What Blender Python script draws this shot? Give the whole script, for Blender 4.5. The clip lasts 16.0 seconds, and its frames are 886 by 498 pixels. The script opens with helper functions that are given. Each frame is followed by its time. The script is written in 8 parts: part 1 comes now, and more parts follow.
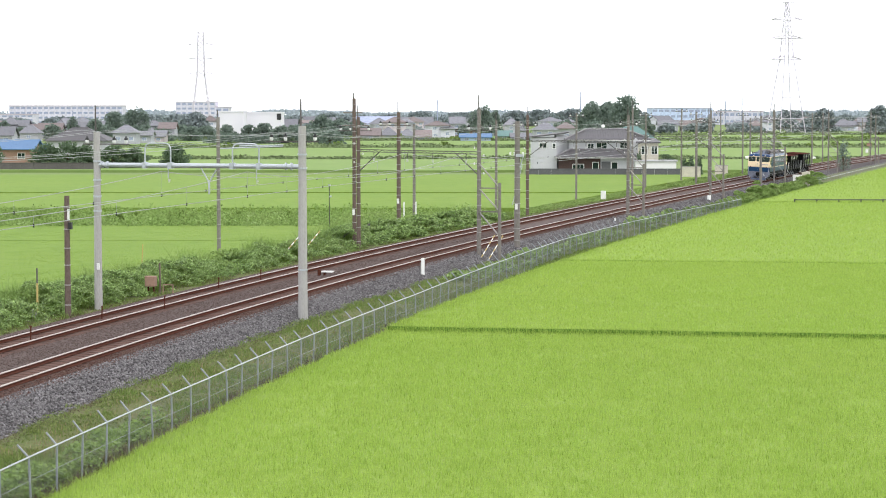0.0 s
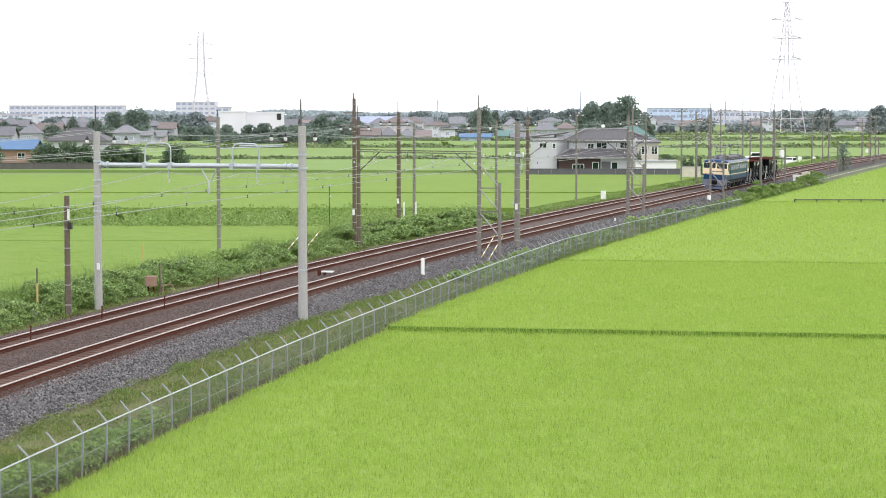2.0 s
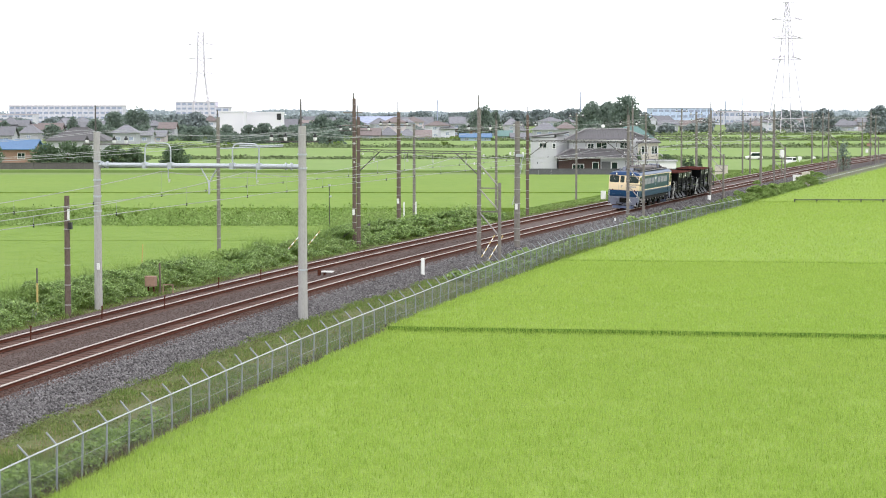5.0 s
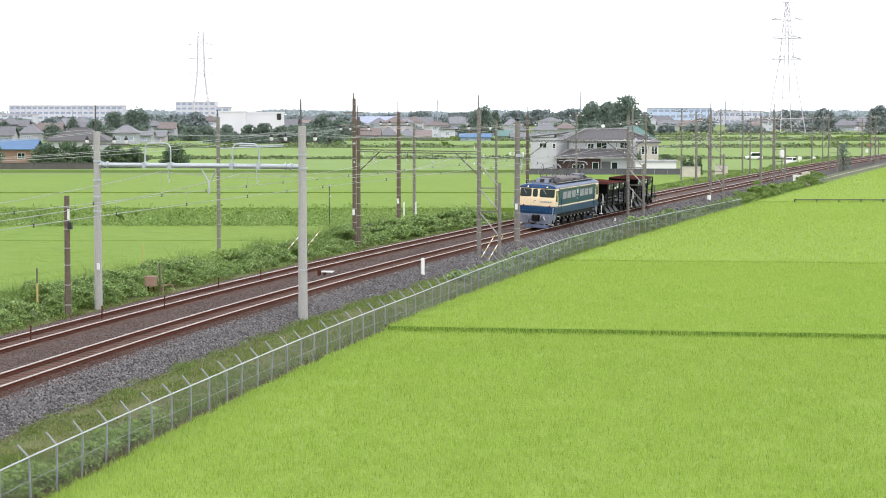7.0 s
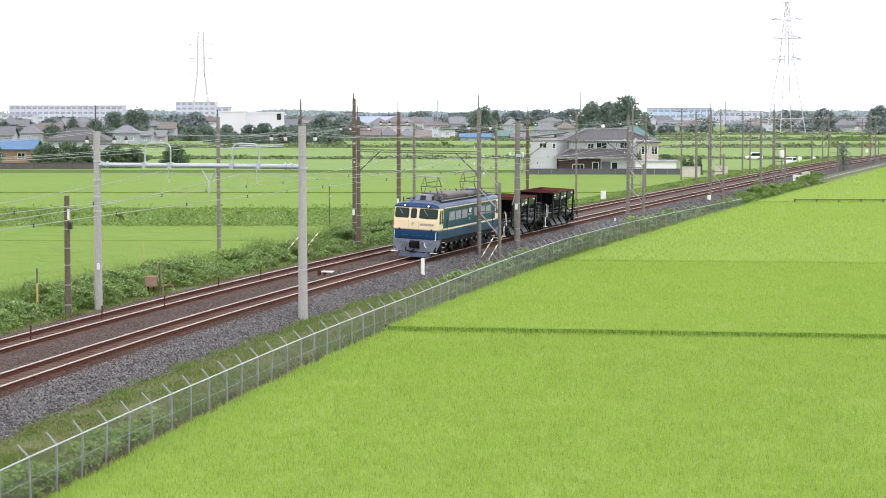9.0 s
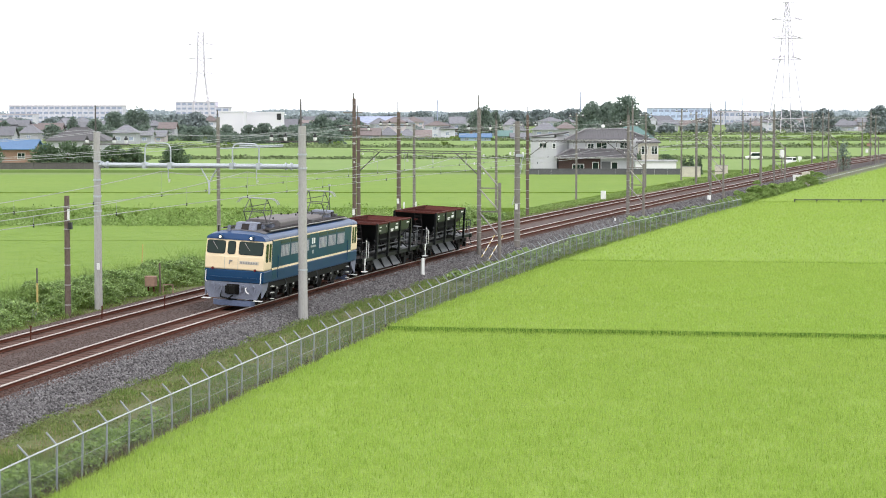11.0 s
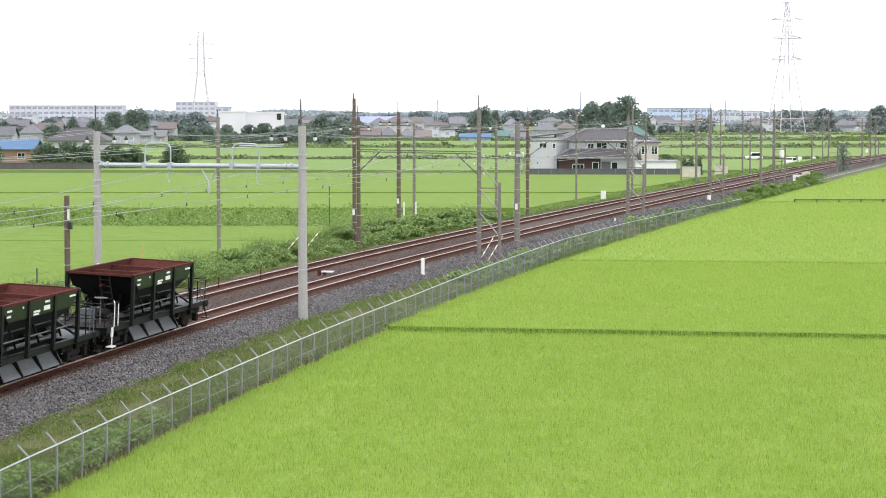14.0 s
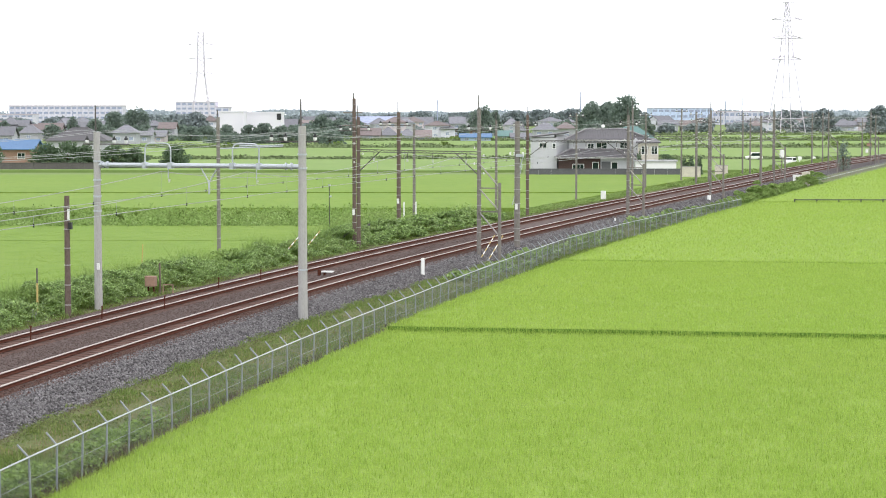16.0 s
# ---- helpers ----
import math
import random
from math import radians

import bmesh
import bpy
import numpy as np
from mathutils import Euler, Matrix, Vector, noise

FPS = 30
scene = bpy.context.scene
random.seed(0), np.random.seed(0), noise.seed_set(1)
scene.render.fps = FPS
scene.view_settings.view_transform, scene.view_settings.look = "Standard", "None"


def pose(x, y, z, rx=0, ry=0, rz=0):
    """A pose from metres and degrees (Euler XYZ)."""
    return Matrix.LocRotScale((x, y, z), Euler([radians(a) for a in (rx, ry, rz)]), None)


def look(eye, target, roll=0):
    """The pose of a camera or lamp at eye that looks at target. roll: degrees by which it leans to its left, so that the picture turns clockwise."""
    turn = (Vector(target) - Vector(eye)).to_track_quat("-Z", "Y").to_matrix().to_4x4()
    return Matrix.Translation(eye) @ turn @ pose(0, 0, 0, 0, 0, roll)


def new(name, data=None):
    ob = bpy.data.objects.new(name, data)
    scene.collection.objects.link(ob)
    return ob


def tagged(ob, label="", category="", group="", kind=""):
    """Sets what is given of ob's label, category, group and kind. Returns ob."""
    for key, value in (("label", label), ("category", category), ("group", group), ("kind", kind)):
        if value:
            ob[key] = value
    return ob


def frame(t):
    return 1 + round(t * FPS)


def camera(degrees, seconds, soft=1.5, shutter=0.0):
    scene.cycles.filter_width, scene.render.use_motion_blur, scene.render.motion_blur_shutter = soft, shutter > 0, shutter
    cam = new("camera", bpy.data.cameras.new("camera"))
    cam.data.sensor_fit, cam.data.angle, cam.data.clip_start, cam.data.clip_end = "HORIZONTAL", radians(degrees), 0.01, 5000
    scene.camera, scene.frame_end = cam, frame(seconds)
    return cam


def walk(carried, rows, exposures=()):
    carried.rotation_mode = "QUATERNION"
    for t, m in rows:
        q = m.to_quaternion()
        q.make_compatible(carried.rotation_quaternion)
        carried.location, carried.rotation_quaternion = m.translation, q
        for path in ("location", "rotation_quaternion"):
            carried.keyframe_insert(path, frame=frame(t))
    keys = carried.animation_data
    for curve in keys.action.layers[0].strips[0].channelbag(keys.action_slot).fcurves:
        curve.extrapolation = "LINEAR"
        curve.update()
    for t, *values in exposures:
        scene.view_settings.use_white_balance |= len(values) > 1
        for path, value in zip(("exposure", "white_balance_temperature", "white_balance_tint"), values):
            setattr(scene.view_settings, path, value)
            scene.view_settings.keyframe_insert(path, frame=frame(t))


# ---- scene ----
# camera on a bridge beside the railway, standing still
cam = camera(23.99, 16.0, soft=1.0)
EYE = (0.0, 0.0, 9.13)
AIM = (0.0, 100.0, 9.13 - 100.0 * math.tan(radians(3.794)))
walk(cam, [(0.0, look(EYE, AIM)), (16.0, look(EYE, AIM))], exposures=[(0.0, 0.0), (16.0, 0.0)])

# overcast summer sky: thin bright cloud in front of a clear-sky dome
SUN_EL, SUN_AZ = radians(58), radians(215)
world = bpy.data.worlds.new("overcast_sky")
scene.world = world
world.use_nodes = True
wn, wl = world.node_tree.nodes, world.node_tree.links
wn.clear()
w_out = wn.new("ShaderNodeOutputWorld")
w_bg = wn.new("ShaderNodeBackground")
w_sky = wn.new("ShaderNodeTexSky")
w_sky.sky_type = "NISHITA"
w_sky.sun_disc = False
w_sky.sun_elevation = SUN_EL
w_sky.sun_rotation = SUN_AZ
w_sky.dust_density = 4.0
w_mix = wn.new("ShaderNodeMixRGB")
w_mix.inputs[0].default_value = 0.86
w_mix.inputs[2].default_value = (15.4, 15.8, 16.4, 1)
wl.new(w_sky.outputs[0], w_mix.inputs[1])
wl.new(w_mix.outputs[0], w_bg.inputs[0])
w_bg.inputs[1].default_value = 0.125
wl.new(w_bg.outputs[0], w_out.inputs[0])
sun_data = bpy.data.lights.new("sun", "SUN")
sun_data.energy = 1.5
sun_data.angle = radians(14)
sun_data.color = (1.0, 0.96, 0.9)
sun_ob = new("sun", sun_data)
sun_ob.matrix_world = look((0, 0, 60), (-math.sin(SUN_AZ) * -30, 30 * 0.75, 60 - 45))


# ---- materials ----
def material(name, c1, c2=None, rough=0.7, metal=0.0, scale=3.0, fine=40.0, bump=0.2, amount=0.5,
             c3=None, vary=0.0, leaf=0.0, spec=0.5, stretch=None):
    """A two-scale surface: c1 to c2 in broad patches, c3 in fine specks, with fine relief."""
    m = bpy.data.materials.new(name)
    m.use_nodes = True
    n, l = m.node_tree.nodes, m.node_tree.links
    n.clear()
    out = n.new("ShaderNodeOutputMaterial")
    b = n.new("ShaderNodeBsdfPrincipled")
    tc = n.new("ShaderNodeTexCoord")
    src = tc.outputs["Object"]
    if stretch:
        mp = n.new("ShaderNodeMapping")
        mp.inputs["Scale"].default_value = stretch
        l.new(src, mp.inputs[0])
        src = mp.outputs[0]
    big = n.new("ShaderNodeTexNoise")
    big.inputs["Scale"].default_value = scale
    big.inputs["Detail"].default_value = 5.0
    l.new(src, big.inputs["Vector"])
    ramp = n.new("ShaderNodeMapRange")
    ramp.inputs[1].default_value, ramp.inputs[2].default_value = 0.5 - amount * 0.5, 0.5 + amount * 0.5
    l.new(big.outputs[0], ramp.inputs[0])
    mix = n.new("ShaderNodeMixRGB")
    mix.inputs[1].default_value = (*c1, 1)
    mix.inputs[2].default_value = (*(c2 or [v * 0.8 for v in c1]), 1)
    l.new(ramp.outputs[0], mix.inputs[0])
    small = n.new("ShaderNodeTexNoise")
    small.inputs["Scale"].default_value = fine
    small.inputs["Detail"].default_value = 3.0
    l.new(src, small.inputs["Vector"])
    col = mix.outputs[0]
    sp = n.new("ShaderNodeMapRange")
    sp.inputs[1].default_value, sp.inputs[2].default_value = 0.45, 0.68
    sp.inputs[4].default_value = 0.75
    l.new(small.outputs[0], sp.inputs[0])
    mix2 = n.new("ShaderNodeMixRGB")
    mix2.inputs[2].default_value = (*(c3 or [v * 0.7 for v in c1]), 1)
    l.new(sp.outputs[0], mix2.inputs[0])
    l.new(col, mix2.inputs[1])
    col = mix2.outputs[0]
    if vary:
        oi = n.new("ShaderNodeObjectInfo")
        geo = n.new("ShaderNodeNewGeometry")
        add = n.new("ShaderNodeMath")
        add.operation = "ADD"
        l.new(oi.outputs["Random"], add.inputs[0])
        l.new(geo.outputs["Random Per Island"], add.inputs[1])
        fr = n.new("ShaderNodeMath")
        fr.operation = "FRACT"
        l.new(add.outputs[0], fr.inputs[0])
        mr = n.new("ShaderNodeMapRange")
        mr.inputs[3].default_value, mr.inputs[4].default_value = 1 - vary, 1 + vary
        l.new(fr.outputs[0], mr.inputs[0])
        hsv = n.new("ShaderNodeHueSaturation")
        l.new(mr.outputs[0], hsv.inputs["Value"])
        l.new(col, hsv.inputs["Color"])
        col = hsv.outputs[0]
    l.new(col, b.inputs["Base Color"])
    b.inputs["Roughness"].default_value = rough
    b.inputs["Metallic"].default_value = metal
    b.inputs["Specular IOR Level"].default_value = spec
    if bump:
        bp = n.new("ShaderNodeBump")
        bp.inputs["Strength"].default_value = bump
        bp.inputs["Distance"].default_value = 0.02
        l.new(small.outputs[0], bp.inputs["Height"])
        l.new(bp.outputs[0], b.inputs["Normal"])
    if leaf:
        tr = n.new("ShaderNodeBsdfTranslucent")
        l.new(col, tr.inputs[0])
        ms = n.new("ShaderNodeMixShader")
        ms.inputs[0].default_value = leaf
        l.new(b.outputs[0], ms.inputs[1])
        l.new(tr.outputs[0], ms.inputs[2])
        l.new(ms.outputs[0], out.inputs[0])
    else:
        l.new(b.outputs[0], out.inputs[0])
    return m


def glass_material(name, tint, rough=0.05):
    m = bpy.data.materials.new(name)
    m.use_nodes = True
    b = m.node_tree.nodes["Principled BSDF"]
    b.inputs["Base Color"].default_value = (*tint, 1)
    b.inputs["Roughness"].default_value = rough
    b.inputs["IOR"].default_value = 1.5
    b.inputs["Specular IOR Level"].default_value = 0.18
    return m


def glow_material(name, colour, strength):
    m = bpy.data.materials.new(name)
    m.use_nodes = True
    b = m.node_tree.nodes["Principled BSDF"]
    b.inputs["Base Color"].default_value = (0.9, 0.88, 0.8, 1)
    b.inputs["Emission Color"].default_value = (*colour, 1)
    b.inputs["Emission Strength"].default_value = strength
    b.inputs["Roughness"].default_value = 0.15
    return m


M = {}
M["soil"] = material("grassy_farmland", (0.145, 0.195, 0.075), (0.17, 0.22, 0.085), 0.9, scale=0.02, fine=0.6, c3=(0.13, 0.178, 0.068), spec=0.1)
M["rice"] = material("rice_leaf", (0.325, 0.452, 0.09), (0.352, 0.466, 0.102), 0.55, scale=0.07, fine=1.0, bump=0, amount=0.35, c3=(0.302, 0.43, 0.08), vary=0.16, leaf=0.45, spec=0.2)
# Darker than the leaves, to paint shade into the gaps between blades.
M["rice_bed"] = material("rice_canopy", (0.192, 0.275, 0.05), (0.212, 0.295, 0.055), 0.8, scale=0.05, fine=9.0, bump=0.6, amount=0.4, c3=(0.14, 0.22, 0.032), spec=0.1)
M["bank_weed"] = material("bank_weed_cover", (0.20, 0.30, 0.085), (0.25, 0.33, 0.115), 0.7, scale=0.3, fine=3.0, bump=0.5, c3=(0.155, 0.245, 0.065), vary=0.2, leaf=0.35, spec=0.1)
M["ballast_mid"] = material("dusty_brown_ballast", (0.118, 0.09, 0.083), (0.098, 0.072, 0.066), 0.9, scale=0.5, fine=12.0, bump=1.0, c3=(0.07, 0.05, 0.045), vary=0.3, spec=0.1)
# Stalk green, darkened further to paint shade on the crop's steep sides.
M["rice_side_shade"] = material("shaded_rice_stem", (0.075, 0.155, 0.02), (0.09, 0.175, 0.024), 0.8, scale=1.0, fine=12.0, bump=0.6, spec=0.1, stretch=(1, 1, 0.2))
# Darker rice colours for fields beyond the railway; the leaf also paints shaded flecks.
M["rice_deep"] = material("deep_green_rice_and_gap_shade", (0.165, 0.265, 0.036), (0.19, 0.28, 0.042), 0.55, scale=0.05, fine=0.8, bump=0, amount=0.5, c3=(0.168, 0.268, 0.04), vary=0.08, leaf=0.4, spec=0.15)
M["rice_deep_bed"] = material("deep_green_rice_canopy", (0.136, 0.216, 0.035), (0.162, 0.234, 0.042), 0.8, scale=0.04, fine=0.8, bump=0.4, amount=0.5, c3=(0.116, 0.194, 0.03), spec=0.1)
M["rice_far"] = material("distant_rice_canopy", (0.15, 0.228, 0.066), (0.185, 0.252, 0.08), 0.8, scale=0.03, fine=0.5, bump=0.3, amount=0.5, c3=(0.14, 0.218, 0.062), spec=0.1)
M["grass"] = material("verge_grass", (0.10, 0.128, 0.045), (0.13, 0.115, 0.062), 0.9, scale=0.9, fine=6.0, bump=0.6, c3=(0.07, 0.07, 0.034), spec=0.1)
M["weed"] = material("weed_leaf", (0.15, 0.25, 0.048), (0.195, 0.225, 0.075), 0.6, scale=0.35, fine=5.0, bump=0, c3=(0.09, 0.165, 0.025), vary=0.3, leaf=0.3, spec=0.2)
M["vine"] = material("vine_leaf", (0.2, 0.305, 0.09), (0.28, 0.375, 0.135), 0.5, scale=0.6, fine=4.0, bump=0, c3=(0.10, 0.175, 0.05), vary=0.45, leaf=0.25, spec=0.3)
M["dry"] = material("dry_stalk", (0.33, 0.27, 0.15), (0.25, 0.2, 0.1), 0.8, vary=0.3, bump=0)
# Tree leaf colours hold painted haze: paler, and bluer for far trees.
M["leaf_dark"] = material("tree_leaf", (0.115, 0.165, 0.10), (0.135, 0.19, 0.112), 0.7, scale=0.2, fine=2.0, bump=0, c3=(0.10, 0.145, 0.088), vary=0.25, leaf=0.4, spec=0.08)
M["leaf_far"] = material("haze_tinted_leaf", (0.20, 0.235, 0.245), (0.225, 0.26, 0.26), 0.8, scale=0.05, fine=0.6, bump=0, c3=(0.18, 0.215, 0.225), vary=0.22, leaf=0.2, spec=0.1)
M["leaf_mid"] = material("haze_paled_grove_leaf", (0.175, 0.225, 0.19), (0.20, 0.25, 0.205), 0.8, scale=0.1, fine=1.0, bump=0, c3=(0.155, 0.20, 0.17), vary=0.18, leaf=0.5, spec=0.05)
M["leaf_haze"] = material("haze_tinted_woods", (0.33, 0.375, 0.43), (0.37, 0.41, 0.46), 0.9, scale=0.02, fine=0.2, bump=0, c3=(0.30, 0.345, 0.40), vary=0.12, leaf=0.4, spec=0.0)
# Far grass greyed and blued, with haze put into its colour.
M["rough"] = material("rough_grass", (0.155, 0.205, 0.10), (0.185, 0.23, 0.115), 0.85, scale=0.08, fine=1.0, bump=0.4, c3=(0.13, 0.175, 0.085), vary=0.2, leaf=0.2, spec=0.05)
M["verge_leaf"] = material("verge_leaf", (0.15, 0.225, 0.06), (0.2, 0.215, 0.09), 0.6, scale=0.4, fine=4.0, bump=0, c3=(0.08, 0.13, 0.035), vary=0.3, leaf=0.3, spec=0.15)
M["withered"] = material("withered_weed", (0.13, 0.10, 0.07), (0.10, 0.095, 0.05), 0.85, scale=0.6, fine=5.0, bump=0, c3=(0.085, 0.065, 0.045), vary=0.35, leaf=0.15, spec=0.1)
M["bark"] = material("bark", (0.12, 0.09, 0.06), (0.08, 0.06, 0.04), 0.9, fine=20, bump=0.6)
M["stone"] = material("ballast_stone", (0.132, 0.125, 0.13), (0.092, 0.086, 0.088), 0.85, scale=1.0, fine=10.0, bump=0.6, c3=(0.18, 0.172, 0.176), vary=0.72, spec=0.12)
# Kept dark to paint shade into the gaps under the loose stones.
M["ballast"] = material("ballast_bed", (0.058, 0.05, 0.052), (0.047, 0.04, 0.041), 0.9, scale=0.6, fine=14.0, bump=1.0, c3=(0.098, 0.085, 0.086), spec=0.1)
M["ballast_rust"] = material("rusty_ballast", (0.09, 0.048, 0.039), (0.105, 0.065, 0.054), 0.9, scale=0.5, fine=12.0, bump=1.0, c3=(0.055, 0.028, 0.022), vary=0.3, spec=0.1)
M["rust"] = material("rusty_rail_side", (0.075, 0.025, 0.016), (0.10, 0.036, 0.023), 0.85, scale=1.5, fine=14.0, bump=0.3, spec=0.1)
M["railtop"] = material("polished_rail_head", (0.52, 0.46, 0.43), (0.44, 0.385, 0.36), 0.4, 0.35, scale=0.5, fine=8.0, bump=0.0, c3=(0.62, 0.54, 0.5))
M["sleeper"] = material("rust_stained_sleeper", (0.088, 0.048, 0.038), (0.072, 0.04, 0.031), 0.85, scale=2, fine=20, vary=0.3, spec=0.2)
M["concrete"] = material("weathered_concrete", (0.40, 0.39, 0.38), (0.33, 0.32, 0.31), 0.85, scale=0.8, fine=25, bump=0.2, amount=0.7, c3=(0.30, 0.29, 0.28), stretch=(1, 1, 0.25))
M["concrete_dark"] = material("dark_old_concrete", (0.10, 0.092, 0.09), (0.075, 0.068, 0.066), 0.9, scale=0.6, fine=20, bump=0.2, c3=(0.13, 0.12, 0.115))
M["pole_brown"] = material("stained_pole", (0.125, 0.088, 0.074), (0.155, 0.122, 0.106), 0.85, scale=0.7, fine=16, bump=0.2, stretch=(1, 1, 0.3), spec=0.2)
M["pole_grey"] = material("grey_pole", (0.17, 0.155, 0.14), (0.22, 0.20, 0.185), 0.85, scale=0.7, fine=16, bump=0.2, stretch=(1, 1, 0.3))
M["band"] = material("metal_band", (0.36, 0.34, 0.33), rough=0.5, metal=0.4)
M["galv"] = material("galvanised_steel", (0.50, 0.53, 0.57), (0.42, 0.45, 0.49), 0.5, 0.45, scale=2, fine=20, bump=0.05)
# Pylon steel paled to lilac, with haze and sky glare in its colour.
M["galv_pale"] = material("haze_paled_lattice_steel", (0.62, 0.58, 0.66), (0.56, 0.52, 0.60), 0.7, 0.0, scale=0.1, fine=2, bump=0)
M["wire"] = material("weathered_wire", (0.42, 0.43, 0.44), rough=0.5, metal=0.5, bump=0)
M["mesh"] = material("chain_link_wire", (0.25, 0.27, 0.27), rough=0.6, metal=0.3, bump=0)
M["white"] = material("white_paint", (0.78, 0.78, 0.77), (0.70, 0.70, 0.69), 0.6, scale=2, fine=20, bump=0.05, c3=(0.66, 0.66, 0.65))
M["insul"] = material("white_porcelain", (0.8, 0.8, 0.8), rough=0.2, bump=0)
M["black"] = material("black_fitting", (0.02, 0.02, 0.022), rough=0.5, bump=0)
M["yellow"] = material("yellow_paint", (0.5, 0.38, 0.13), (0.42, 0.31, 0.12), 0.6)
M["wall_white"] = material("white_render_wall", (0.50, 0.50, 0.53), (0.42, 0.42, 0.45), 0.8, scale=0.4, fine=8, bump=0.1, c3=(0.46, 0.46, 0.48))
M["wall_pale"] = material("lilac_white_panel_wall", (0.72, 0.70, 0.76), (0.67, 0.65, 0.71), 0.8, scale=0.2, fine=3, bump=0.05, c3=(0.64, 0.62, 0.68))
M["wall_grey"] = material("grey_block_wall", (0.12, 0.122, 0.13), (0.09, 0.09, 0.098), 0.9, scale=0.5, fine=6, bump=0.2)
M["wall_brown"] = material("brown_board_wall", (0.065, 0.037, 0.032), (0.05, 0.028, 0.024), 0.8, scale=1, fine=8, stretch=(1, 1, 4))
M["wall_cream"] = material("cream_wall", (0.58, 0.54, 0.46), (0.5, 0.46, 0.40), 0.8, scale=0.5, fine=6)
M["wall_tan"] = material("tan_wall", (0.33, 0.2, 0.15), (0.27, 0.165, 0.125), 0.8, scale=0.5, fine=6)
# Wall colour greyed to paint haze over the far town.
M["town_wall"] = material("haze_grey_town_wall", (0.44, 0.44, 0.49), (0.38, 0.38, 0.43), 0.85, scale=0.3, fine=4, bump=0.05)
M["roof_grey"] = material("grey_roof_tile", (0.085, 0.08, 0.088), (0.105, 0.10, 0.108), 0.6, scale=0.4, fine=5, bump=0.3, vary=0.12, spec=0.3)
M["roof_green"] = material("green_metal_roof", (0.09, 0.17, 0.165), (0.11, 0.2, 0.19), 0.5, scale=0.4, fine=5, spec=0.3)
M["roof_blue"] = material("blue_metal_roof", (0.075, 0.15, 0.28), (0.09, 0.17, 0.31), 0.5, scale=0.4, fine=5, spec=0.2)
M["roof_brown"] = material("brown_roof_tile", (0.085, 0.055, 0.05), (0.11, 0.075, 0.068), 0.6, scale=0.4, fine=5, vary=0.2, spec=0.3)
# Far roofs, facades and windows: haze painted in as paler, bluer colours.
M["roof_far"] = material("haze_grey_roof", (0.165, 0.165, 0.19), (0.19, 0.19, 0.21), 0.7, scale=0.1, fine=1.5, bump=0.2, vary=0.2, spec=0.2)
M["roof_far_brown"] = material("haze_paled_brown_roof", (0.175, 0.145, 0.145), (0.2, 0.165, 0.165), 0.7, scale=0.1, fine=1.5, bump=0.2, vary=0.2, spec=0.2)
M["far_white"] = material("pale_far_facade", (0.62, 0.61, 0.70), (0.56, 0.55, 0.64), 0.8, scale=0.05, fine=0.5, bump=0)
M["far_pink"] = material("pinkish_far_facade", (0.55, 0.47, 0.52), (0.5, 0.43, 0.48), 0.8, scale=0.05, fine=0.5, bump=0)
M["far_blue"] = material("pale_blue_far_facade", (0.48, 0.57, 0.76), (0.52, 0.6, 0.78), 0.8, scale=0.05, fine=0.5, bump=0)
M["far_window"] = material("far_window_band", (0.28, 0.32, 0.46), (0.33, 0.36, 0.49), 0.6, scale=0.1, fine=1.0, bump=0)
M["glass"] = glass_material("dark_window_glass", (0.018, 0.03, 0.026))


